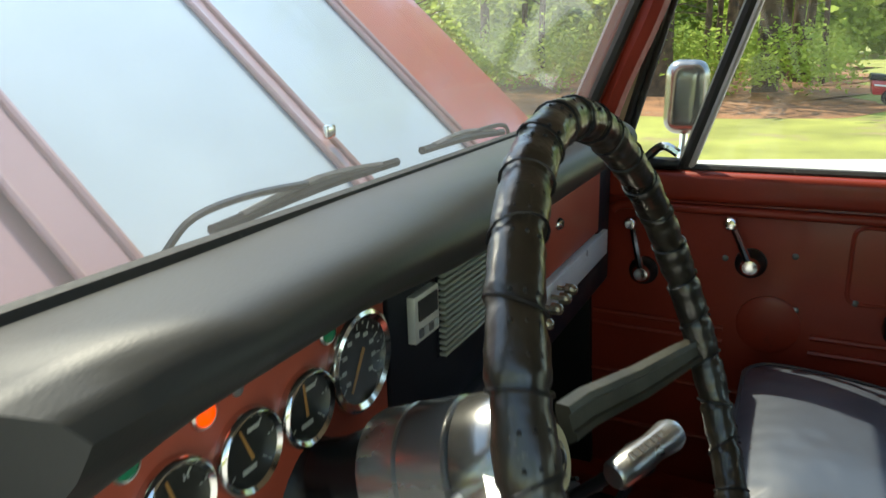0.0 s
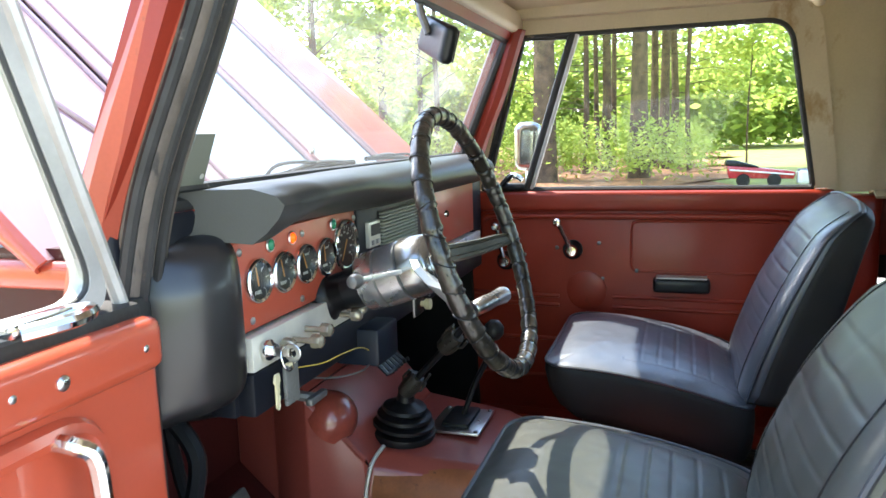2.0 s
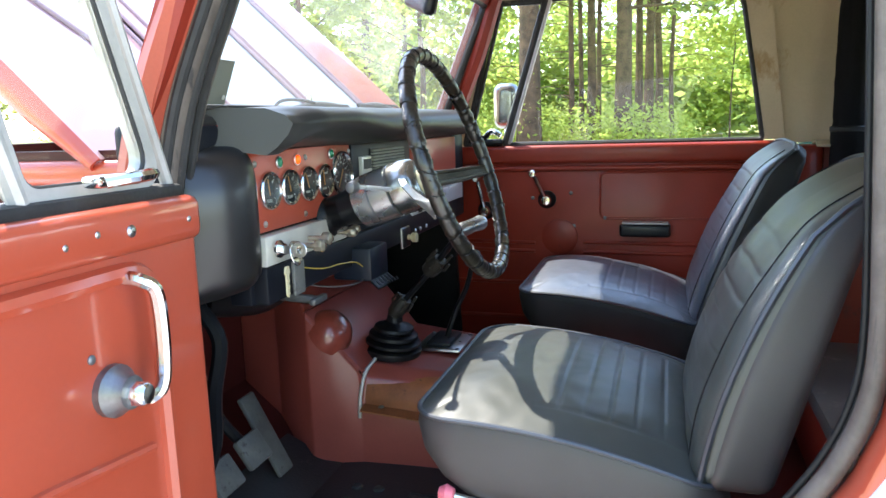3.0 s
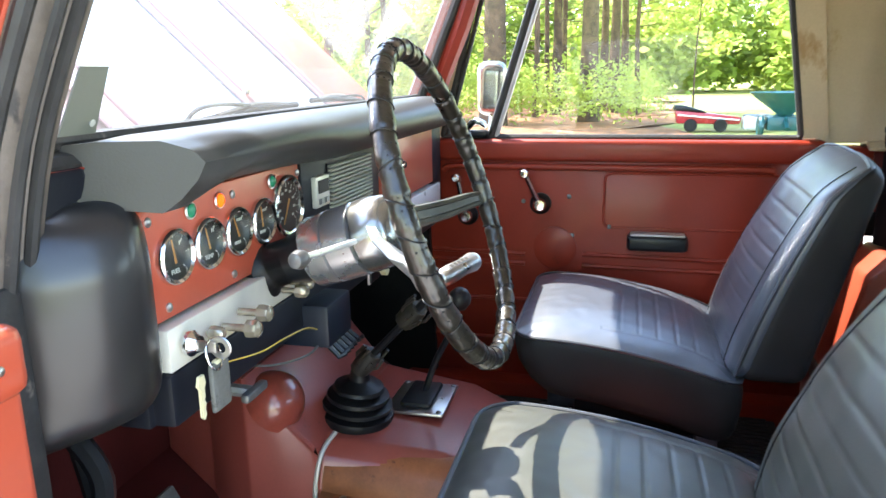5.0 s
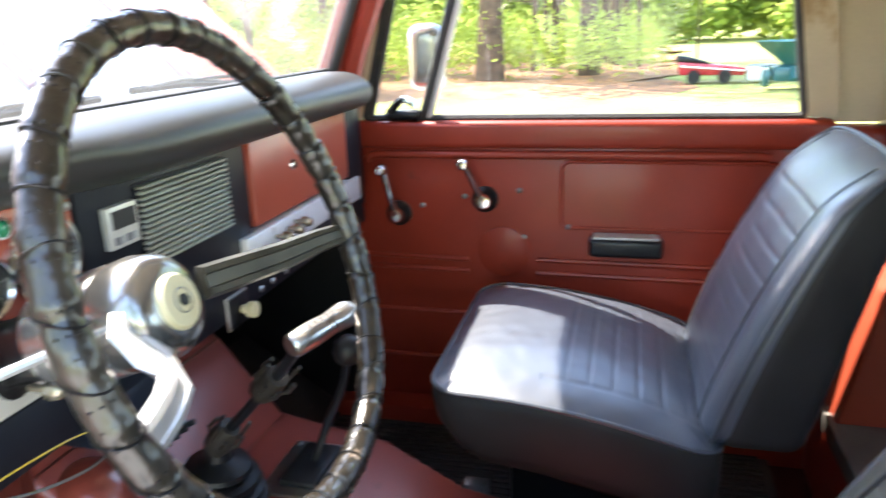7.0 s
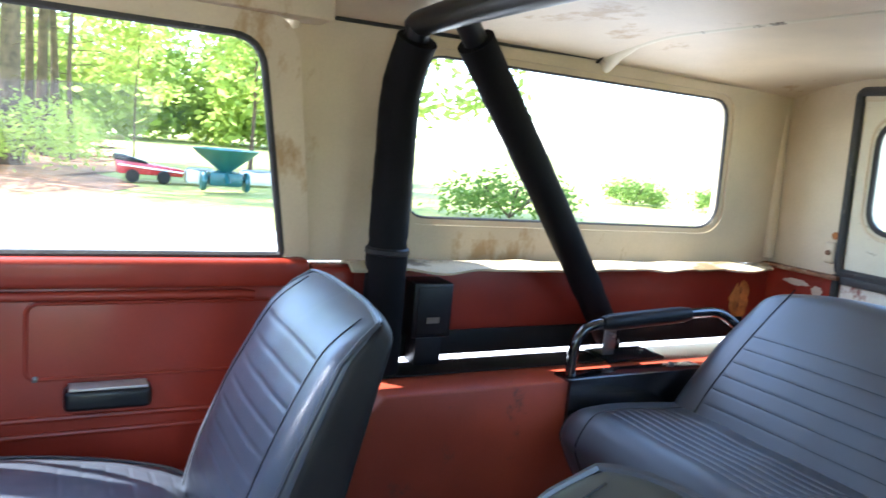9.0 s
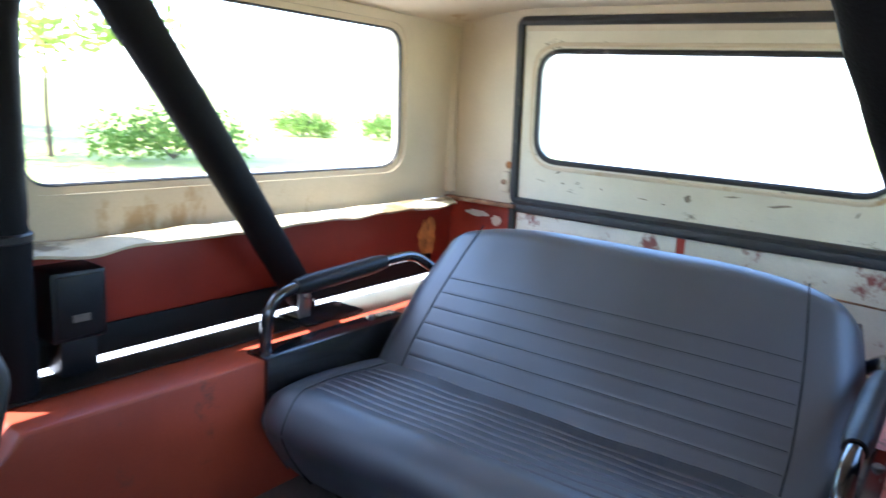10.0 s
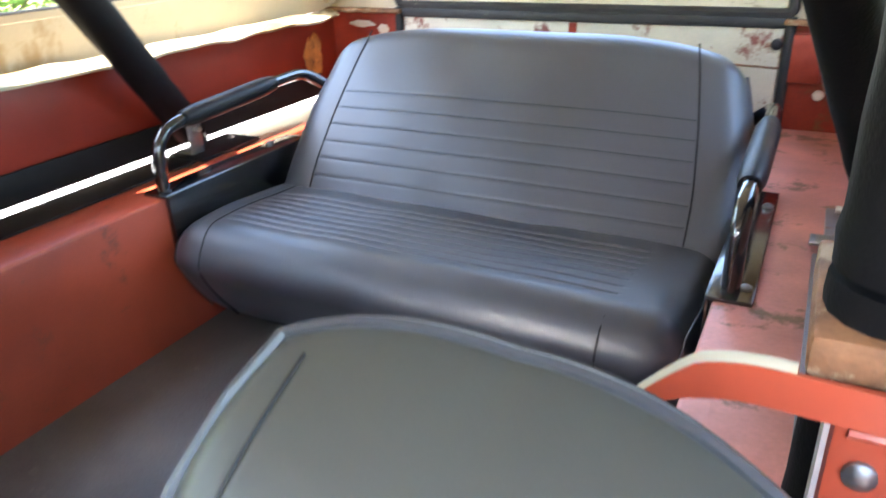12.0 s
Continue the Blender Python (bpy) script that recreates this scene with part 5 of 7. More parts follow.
part("key_bow", lathe([(0.011, -0.001), (0.012, 0), (0.011, 0.001), (0.006, 0.001), (0.006, -0.001)], (-0.467, -0.054, 1.112), (1, 0, 0), 18, True), ALLOY, keys)
part("ring", tube([V(-0.470 + 0.012 * math.cos(a), -0.048 + 0.004 * math.sin(a), 1.105 + 0.015 * math.sin(a)) for a in [2 * math.pi * k / 20 for k in range(20)]], 0.0011, 6, closed=True), CHROME, keys)
part("grey_fob", soft_box((0.032, 0.007, 0.052), 0.003, (8, 3, 8), None, Matrix.Translation((-0.461, -0.046, 1.044))), PEDAL, keys)
part("fob_cap", box((-0.470, -0.049, 1.092), (-0.450, -0.043, 1.098), 0.002), IVORY, keys)
part("spare_key", prism([(-0.497, 1.092), (-0.489, 1.092), (-0.487, 1.083), (-0.490, 1.078), (-0.4895, 1.070), (-0.4915, 1.066), (-0.489, 1.062), (-0.491, 1.056), (-0.490, 1.051), (-0.4935, 1.046), (-0.497, 1.050), (-0.4965, 1.078), (-0.500, 1.083)], 1, -0.047, -0.044), IVORY, keys)

# ---- steering column and wheel ----
C = V(-0.238, -0.238, 1.223)
AX = V(0.026, -1.0, 0.339).normalized()
HC = C - AX * 0.048 + V(-0.012, 0, -0.006)
BASE = C - AX * 0.27
col = thing("steering_column", BASE, "silver and black steering column with a turn lever", "steering column")
part("boot", lathe([(0.036, -0.02), (0.039, 0.0), (0.039, 0.006), (0.032, 0.012), (0.029, 0.020), (0.029, 0.06)], HC - AX * 0.212, AX, 24), RUBBER, col, "black rubber boot at the dash")
part("jacket", lathe([(0.029, 0), (0.029, 0.04), (0.034, 0.062), (0.041, 0.085)], HC - AX * 0.21, AX, 24), BLACK, col)
part("bowl", lathe([(0.036, 0), (0.0425, 0.002), (0.0445, 0.008), (0.0455, 0.032), (0.043, 0.0335)], HC - AX * 0.138, AX, 36), SILVER, col, "silver column housing")
part("collar", lathe([(0.043, 0), (0.0458, 0.0015), (0.0458, 0.034), (0.042, 0.036)], HC - AX * 0.1035, AX, 36), SILVER, col)
lever_end = V(-0.457, -0.141, 1.203)
tl = part("turn_lever", tube([C - AX * 0.11 + V(-0.04, 0, -0.005), (C - AX * 0.11 + lever_end) / 2 + V(0, 0, -0.004), lever_end + V(0.012, 0, 0)], 0.0038, 8, smooth=5), SILVER_PAINT, col)
part("lever_knob", lathe([(0.004, -0.003), (0.0075, 0.001), (0.0098, 0.009), (0.0075, 0.017), (0, 0.0195)], lever_end + V(0.012, 0, 0), V(-1, 0.2, 0.03), 16), STEEL, tl)

wheel = thing("steering_wheel", C, "two-spoke steering wheel in a worn laced leather cover", "steering wheel")
M = Matrix.Translation(C) @ frame_to(AX)
R = 0.189


def rim_r(a):
    return 0.0126 + 0.0009 * noise.noise(V(math.cos(a) * 14, math.sin(a) * 14, 0)) + 0.0006 * noise.noise(V(math.cos(a) * 45, math.sin(a) * 45, 3))


rb = bmesh.new()
rings = []
NM, BANDS = 340, 34
for i in range(NM):
    a = 2 * math.pi * i / NM
    fold = (i * BANDS / NM) % 1.0
    rr = rim_r(a) + 0.0014 * (fold - 0.5) - 0.0008 * math.exp(-(min(fold, 1 - fold) / 0.10) ** 2)
    ring = []
    for k in range(16):
        b = 2 * math.pi * k / 16
        q = rr * (1 + 0.07 * noise.noise(V(math.cos(a) * 30, math.sin(a) * 30, math.cos(b) + 2 * math.sin(b))) + 0.03 * noise.noise(V(math.cos(a) * 80, math.sin(a) * 80, 3 * math.sin(b))))
        ring.append(rb.verts.new(M @ V((R + q * math.cos(b)) * math.cos(a), (R + q * math.cos(b)) * math.sin(a), q * math.sin(b))))
    rings.append(ring)
for i in range(NM):
    a, b = rings[i], rings[(i + 1) % NM]
    for k in range(16):
        rb.faces.new((a[k], a[(k + 1) % 16], b[(k + 1) % 16], b[k]))
rim = part("rim", rb, LEATHER, wheel, "black-brown worn leather rim cover")
for i in range(BANDS):
    a = 2 * math.pi * i / BANDS
    tilt = 0.09 * (random.random() - 0.5)
    loop = [M @ V((R + 0.0130 * math.cos(b)) * math.cos(a + tilt * math.sin(b)), (R + 0.0130 * math.cos(b)) * math.sin(a + tilt * math.sin(b)), 0.0130 * math.sin(b)) for b in [2 * math.pi * k / 16 for k in range(16)]]
    part("lace", tube(loop, 0.0008, 5, closed=True), BLACK, rim)
dots = []
for i in range(23):
    for da in (-0.3, 0.0, 0.3):
        for db in (0.3, 0.8, 1.3):
            a = 2 * math.pi * (i + 0.5 + da * 0.8 + 0.5) / 23
            q = 0.0121
            dots.append(M @ V((R + q * math.cos(db)) * math.cos(a), (R + q * math.cos(db)) * math.sin(a), q * math.sin(db)))
db_ = bmesh.new()
for p in dots:
    bmesh.ops.create_icosphere(db_, subdivisions=1, radius=0.0013, matrix=Matrix.Translation(p))
tagged(part("perforation", db_, BLACK, rim), kind="stuff")
part("hub", lathe([(0.041, -0.067), (0.0455, -0.064), (0.0462, -0.046), (0.0425, -0.028), (0.036, -0.020), (0.025, -0.017), (0, -0.017)], HC, AX, 40), BELL, wheel, "dark chrome wheel hub")
cap = part("horn_cap", lathe([(0.0235, 0), (0.0235, 0.006), (0.021, 0.010), (0, 0.0115)], HC - AX * 0.022, AX, 30), IVORY, wheel, "ivory horn button with a dark emblem")
part("emblem", lathe([(0.0052, 0), (0.0052, 0.0016), (0, 0.0018)], HC - AX * 0.0105, AX, 6), BLACK, cap)
part("emblem_ring", lathe([(0.0095, 0), (0.0100, 0.001), (0.0106, 0), (0.0100, -0.0005)], HC - AX * 0.011, AX, 24, True), STEEL, cap)


xr = (M.to_3x3().inverted() @ V(1, 0, 0)).normalized()
a_r = math.atan2(xr.y, xr.x)
up_l = M.to_3x3().inverted() @ V(0, 0, 1)
turn = 1 if (math.cos(a_r) * up_l.y - math.sin(a_r) * up_l.x) > 0 else -1


def spoke(path, label, m1):
    """Pressed spoke along (radius, degrees, depth, half width) stations."""
    bm = bmesh.new()
    pts = []
    for r, deg, h, w in path:
        a = a_r + turn * radians(deg)
        pts.append((V(r * math.cos(a), r * math.sin(a), h), w))
    rows = []
    for i, (p, w) in enumerate(pts):
        d = (pts[min(i + 1, len(pts) - 1)][0] - pts[max(i - 1, 0)][0]).normalized()
        side = d.cross(V(0, 0, 1)).normalized()
        nrm = side.cross(d)
        rows.append([bm.verts.new(M @ (p + side * (t * w) + nrm * dz)) for t, dz in ((-1, -0.006), (-0.8, 0.003), (-0.45, 0.004), (-0.35, 0.0015), (0.35, 0.0015), (0.45, 0.004), (0.8, 0.003), (1, -0.006), (0.7, -0.008), (-0.7, -0.008))])
    for a, b in zip(rows, rows[1:]):
        for k in range(10):
            bm.faces.new((a[k], a[(k + 1) % 10], b[(k + 1) % 10], b[k]))
    bm.faces.new(rows[0])
    bm.faces.new(rows[-1])
    return part("spoke", bm, m1, wheel, label)


spoke([(0.030, -8, -0.066, 0.015), (0.060, -8, -0.060, 0.015), (0.11, -8, -0.034, 0.0135), (0.15, -7, -0.014, 0.012), (0.186, -7, 0.0, 0.010)], "dull steel spoke with a bright edge", SPOKE)
spoke([(0.040, -176, -0.088, 0.018), (0.060, -168, -0.078, 0.018), (0.067, -152, -0.066, 0.0175), (0.086, -142, -0.050, 0.016), (0.119, -151, -0.034, 0.015), (0.150, -158, -0.018, 0.014), (0.186, -163, -0.002, 0.012)], "bright silver bent spoke", SILVER_PAINT)

# ---- mirror ----
rv = thing("rear_view_mirror", (-0.02, -0.10, 1.6), "black rear-view mirror on a short stalk", "mirror")
MR = Matrix.Translation((-0.036, -0.115, 1.535)) @ Matrix.Rotation(radians(38), 4, "Z") @ Matrix.Rotation(radians(10), 4, "X") @ Matrix.Rotation(radians(-16), 4, "Y")
part("shell", soft_box((0.15, 0.024, 0.062), 0.010, (16, 4, 8), None, MR @ Matrix.Translation((0, 0, -0.031))), BLACK, rv)
part("glass", box((-0.068, -0.0135, -0.026), (0.068, -0.0115, 0.026), 0.0005, 1, MR), CHROME, rv)
part("stalk", tube([V(-0.036, -0.10, 1.545), V(-0.034, -0.085, 1.59), V(-0.03, -0.09, 1.625)], 0.007, 8, smooth=4), STEEL, rv)


# ---- front seats ----
def groove(d, w=0.0042):
    return math.exp(-((d / (0.62 * w)) ** 2))


SEAT_HX, SEAT_HY, SEAT_Y = 0.224, 0.200, -0.4525


def seat_plan(u, v):
    """Plan of the cushion with rounded corners; u and v from -1 to 1."""
    x, y, r = u * SEAT_HX, v * SEAT_HY, 0.055
    qx, qy = max(-SEAT_HX + r, min(SEAT_HX - r, x)), max(-SEAT_HY + r, min(SEAT_HY - r, y))
    dx, dy = x - qx, y - qy
    if abs(dx) > 1e-6 and abs(dy) > 1e-6:
        k = max(abs(dx), abs(dy)) / math.hypot(dx, dy)
        return qx + dx * k, qy + dy * k
    return x, y


def seat_edge(y):
    """Height of the piped edge: falls to the rear and arches a little."""
    v = y / SEAT_HY
    return 0.875 + 0.033 * v + 0.020 * (1 - v * v)


def seat_top(x0, seed):
    """Soft domed cushion panel with a plain front roll and stitched pleats behind it."""
    pleats = [0.0115 - 0.0335 * k for k in range(6)]

    def f(a, b):
        u, v = 2 * a - 1, 2 * b - 1
        x, y = seat_plan(u, v)
        z = seat_edge(y) + 0.030 * (1 - abs(u) ** 3.2) ** 0.9 * (1 - abs(v) ** 4.0) ** 0.8
        g = 0
        if abs(u) < 0.75 and y < 0.03:
            for q in pleats:
                g = max(g, groove(y - q, 0.0050))
        if y < 0.045:
            g = max(g, 1.1 * groove(abs(x) - 0.75 * SEAT_HX, 0.0055))
        z -= 0.0012 * g
        z += 0.0022 * noise.noise(V(x * 13, y * 13, seed)) + 0.0008 * noise.noise(V(x * 40, y * 40, seed))
        return V(x0 + x, SEAT_Y + y, z)
    return quad_grid(f, 96, 190)


def seat_rim(n=28):
    edge = [(-1 + 2 * k / n, -1) for k in range(n)] + [(1, -1 + 2 * k / n) for k in range(n)] + [(1 - 2 * k / n, 1) for k in range(n)] + [(-1, 1 - 2 * k / n) for k in range(n)]
    return [seat_plan(u, v) for u, v in edge]


def seat_skirt(x0):
    """Boxing below the piping, tucked under at its foot."""
    bm = bmesh.new()
    rings = []
    for grow, drop in ((0.995, 0.006), (1.008, 0.0), (1.018, -0.014), (1.016, -0.05), (0.995, -0.085), (0.955, -0.108), (0.90, -0.118)):
        ring = []
        for x, y in seat_rim():
            low = min(1, -drop / 0.118) if drop < 0 else 0
            yy = y * grow - 0.050 * low ** 2.2 * max(0, min(1, (y - 0.02) / 0.13))
            ring.append(bm.verts.new((x0 + x * grow, SEAT_Y + yy, seat_edge(y) + drop - 0.004 + 0.0015 * noise.noise(V(x * 20, y * 20, drop * 30)))))
        rings.append(ring)
    k = len(rings[0])
    for a, b in zip(rings, rings[1:]):
        for j in range(k):
            bm.faces.new((a[j], a[(j + 1) % k], b[(j + 1) % k], b[j]))
    bm.faces.new(rings[-1])
    return bm


def front_seat(name, x, label, back_label, H, front, rear, crown, taper, curl, slim, shift, skin, side):
    """Bucket seat; front, rear: y of the backrest's faces as polynomials of the height."""
    st = thing(name, (x, -0.45, 0.56), label, "seat", "front bucket seats")
    cu = part("cushion", seat_top(x, x * 9), skin, st, "pleated black vinyl seat cushion")
    part("piping", tube([V(x + 1.006 * px, SEAT_Y + 1.006 * py, seat_edge(py) + 0.001) for px, py in seat_rim()], 0.0036, 8, closed=True), VINYL, cu)
    part("skirt", seat_skirt(x), side, st, "black seat side skirt, light and shade put into its tone")

    # backrest: a wedge that curls back towards its top; width along x, height along y, thickness along z
    W, T, foot = 0.378, 0.118, 0.845

    def place(p):
        up, u, f = max(0, (p.y + H / 2) / H), p.x / (W / 2), p.z / T
        width = 1 - taper[0] * up * up - taper[1] * max(0, (up - 0.7) / 0.3) ** 2.5
        yf = front[0] + front[1] * up + front[2] * up * up
        yf -= 0.034 * max(0, (up - 0.84) / 0.16) ** 2
        yr = min(rear[0] + rear[1] * up, yf - 0.016)
        z = foot + p.y + H / 2 + crown * (1 - min(1, abs(u)) ** 3) * max(0, (up - 0.4) / 0.6) ** 1.5
        z -= 0.022 * (1 - f) * max(0, (up - 0.7) / 0.3) ** 2
        z += 0.7 * crown * max(0, u) * max(0, (up - 0.6) / 0.4) ** 1.5
        back = curl * (1 - min(1, abs(u)) ** 2 * (0.5 if u > 0 else 1)) * max(0, (up - 0.5) / 0.5) ** 2
        if u > 0:
            width *= 1 - slim * min(1, up / 0.5)
        return V(x + shift + p.x * width, yr + (yf - yr) * f - back, z)

    def back_shape(p):
        up, u = max(0, min(1, (p.y + H / 2) / H)), p.x / (W / 2)
        face = max(0, min(1, (p.z - T * 0.6) / (T * 0.4)))
        q = place(p)
        swell = 0.016 * (1 - min(1, abs(u)) ** 3) * (1 - abs(2 * up - 1) ** 4)
        g = 0
        if face > 0:
            if abs(u) < 0.76 and up < 0.84:
                for k in range(10):
                    g = max(g, groove(p.y - (-H / 2 + 0.030 + 0.031 * k), 0.0050))
            g = max(g, groove((abs(u) - 0.76) * W / 2) if up < 0.97 else 0)
        q.y += face * (swell - 0.0013 * g) + 0.0025 * noise.noise(V(p.x * 13, p.y * 13, 4 + x))
        return q

    bk = part("backrest", soft_box((W, H, T), 0.026, (90, 170, 14), back_shape), skin, st, back_label)
    pts = []
    for k in range(61):
        a = math.pi * k / 60
        pts.append(place(V(W / 2 * max(-1, min(1, 1.15 * math.cos(a))), -H / 2 + 0.01 + (H - 0.012) * min(1, math.sin(a) * 1.9), T * 0.90)))
    part("piping", tube(pts, 0.0038, 6), VINYL, bk)
    for s in (1, -1):
        seam = [back_shape(V(s * 0.76 * W / 2, -H / 2 + 0.02 + (H - 0.030) * k / 40, T)) + V(0, 0.0009, 0.0006) for k in range(41)]
        part("seam_welt", tube(seam, 0.0011, 6), RUBBER, bk)
    part("back_shell", soft_box((W + 0.006, H + 0.002, 0.102), 0.020, (40, 40, 10), lambda p: place(p - V(0, 0, 0.004))), side, st, "black seat back and sides, light and shade put into their tone")
    for dx in (-0.17, 0.17):
        part("runner", box((x + dx - 0.014, -0.62, 0.60), (x + dx + 0.014, -0.28, 0.640), 0.004), STEEL, st)
        for y in (-0.60, -0.31):
            part("leg", box((x + dx - 0.012, y - 0.02, 0.574), (x + dx + 0.012, y + 0.02, 0.735), 0.004), STEEL, st)
    part("pan", box((x - 0.16, -0.60, 0.690), (x + 0.16, -0.36, 0.815), 0.01), BLACK, st)
    return st


seat_l = front_seat("driver_seat", -0.338, "black vinyl driver's bucket seat with horizontal pleats", "pleated black vinyl backrest", 0.360, (-0.606, -0.04, -0.11), (-0.695, -0.10), 0.024, (0.10, 0.10), 0.055, 0.13, -0.030, DRIVER_VINYL, DRIVER_SIDE_LIT)
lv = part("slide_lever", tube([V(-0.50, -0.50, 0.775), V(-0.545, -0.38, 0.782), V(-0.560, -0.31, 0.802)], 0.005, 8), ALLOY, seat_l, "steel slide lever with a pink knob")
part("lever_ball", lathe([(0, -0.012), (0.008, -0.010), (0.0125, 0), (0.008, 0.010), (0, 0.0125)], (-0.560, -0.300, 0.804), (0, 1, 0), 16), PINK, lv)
seat_r = front_seat("passenger_seat", 0.381, "black vinyl passenger bucket seat with horizontal pleats", "pleated black vinyl backrest", 0.372, (-0.622, -0.10, -0.06), (-0.745, -0.095), 0.012, (0.05, 0.06), 0.020, 0.0, -0.006, SEAT_VINYL, SEAT_SIDE_SHADED)
brk = part("floor_bracket", box((0.185, -0.76, 0.574), (0.200, -0.68, 0.68), 0.004), STEEL, seat_r, "bright steel seat bracket")
screw((0.184, -0.72, 0.65), (-1, 0, 0), 0.008, brk)

# ---- rear bench ----
bench = thing("rear_bench", (CX - 0.02, -1.6, 0.735), "slate-black vinyl rear bench seat with horizontal pleats", "bench seat")
bw = 0.885
mc = Matrix.Translation((CX, -1.495, 0.752)) @ Matrix.Rotation(radians(4.0), 4, "X")


def bench_cushion(p):
    d, h = 0.36, 0.190
    top = max(0, min(1, (p.z - h * 0.65) / (h * 0.35)))
    u = p.x / (bw / 2)
    p.z += top * 0.017 * (1 - u**10)
    if top > 0:
        g = 0
        if -0.73 < u < 0.80:
            for k in range(8):
                g = max(g, groove(p.y - (-0.065 + 0.024 * k), 0.0036))
        g = max(g, groove(p.x - 0.80 * bw / 2, 0.005), groove(p.x + 0.73 * bw / 2, 0.005))
        p.z -= 0.0024 * top * g
    p.x *= 1 - 0.05 * p.y / d
    if u > 0:
        p.x += u * (0.008 + 0.026 * max(0, 1 - (p.y / 0.17) ** 2))
    if p.y > 0:
        p.y -= 0.105 * (p.y / 0.185) * max(0, 1 - p.z / (h * 0.75)) ** 1.3
    p.z += 0.003 * noise.noise(V(p.x * 10, p.y * 12, p.z * 6))
    return p


bc = part("cushion", soft_box((bw, 0.37, 0.190), 0.064, (100, 260, 14), bench_cushion, mc), VINYL, bench, "pleated slate-black cushion")


def cushion_welt(x, q):
    """Welt over the top and down the front at one x; q: radius of the rounding there."""
    y0, z0 = 0.185 - 0.064, 0.190 - 0.064
    line = [V(x, -0.13 + (y0 + 0.13) * k / 8, z0 + q) for k in range(9)]
    line += [V(x, y0 + q * math.sin(a), z0 + q * math.cos(a)) for a in [radians(15 * k) for k in range(1, 7)]]
    line += [V(x, y0 + q, z0 - 0.1 * k / 5) for k in range(1, 6)]
    return tube([mc @ bench_cushion(p) for p in line], 0.0018, 6)


for s in (1, -1):
    part("seam_welt", cushion_welt(s * (0.80 if s > 0 else 0.73) * bw / 2, 0.064), STITCH, bc)
    part("edge_welt", cushion_welt(s * (bw / 2 - 0.019), 0.0465), VINYL, bc)
BH, BT = 0.462, 0.12
mbk = Matrix.Translation((CX - 0.012, -1.570, 0.877)) @ Matrix.Rotation(radians(90 + 37.0), 4, "X") @ Matrix.Translation((0, BH / 2, BT)) @ Matrix.Diagonal((1, 1, -1, 1))


def bench_back(p):
    up = (p.y + BH / 2) / BH
    u0 = p.x / (bw / 2)
    nar = 1 - 0.115 * max(0, (up - 0.3) / 0.7) ** 1.4
    p.x *= nar
    front = max(0, min(1, (p.z - BT * 0.6) / (BT * 0.4)))
    p.z += front * 0.012 * (1 - u0 * u0) * (1 - (2 * up - 1) ** 2)
    if front > 0:
        g = 0
        if abs(u0) < 0.80 and up < 0.92:
            for k in range(8):
                g = max(g, groove(p.y - (-BH / 2 + 0.045 + 0.036 * k), 0.0050) * (1.0 if u0 > -0.2 else 0.7))
        g = max(g, groove(abs(u0) * bw / 2 - 0.80 * bw / 2, 0.005))
        p.z -= 0.0009 * front * g
    p.y -= 0.05 * max(0, (up - 0.6) / 0.4) * abs(u0) ** 4
    p.z += 0.003 * noise.noise(V(p.x * 9, p.y * 9, 2))
    return p


bb = part("backrest", soft_box((bw, BH, BT), 0.052, (100, 270, 12), bench_back, mbk), VINYL, bench, "pleated slate-black backrest")
for s in (1, -1):
    pts = [mbk @ (bench_back(V(s * 0.80 * bw / 2, -BH / 2 + BH * (0.04 + 0.93 * k / 24), BT)) + V(0, 0, 0.0008)) for k in range(25)]
    part("seam_welt", tube(pts, 0.0014, 6), STITCH, bb)
    pts = [mbk @ bench_back(V(s * (bw / 2 - 0.004), -BH / 2 + BH * (0.05 + 0.90 * k / 24), BT * 0.62)) for k in range(25)]
    part("edge_welt", tube(pts, 0.0038, 6), VINYL, bb)
for k in range(8):
    line = []
    for q in range(41):
        p = bench_back(V(bw / 2 * 0.79 * (q / 20 - 1), -BH / 2 + 0.045 + 0.036 * k, BT))
        line.append(mbk @ (p + V(0, 0, 0.0002)))
    part("stitch_line", tube(line, 0.0007, 5), STITCH, bb)
part("base", box((CX - 0.38, -1.66, 0.736), (CX + 0.36, -1.45, 0.79), 0.01), BLACK, bench)
part("back_frame", box((CX - 0.36, -1.86, 0.76), (CX + 0.32, -1.82, 1.05), 0.01), BLACK, bench)
solo("bench_mount", box((-0.405, -1.86, 0.736), (0.48, -1.66, 0.765), 0.006), BLACK, "black steel bench mounting frame", "seat mount")

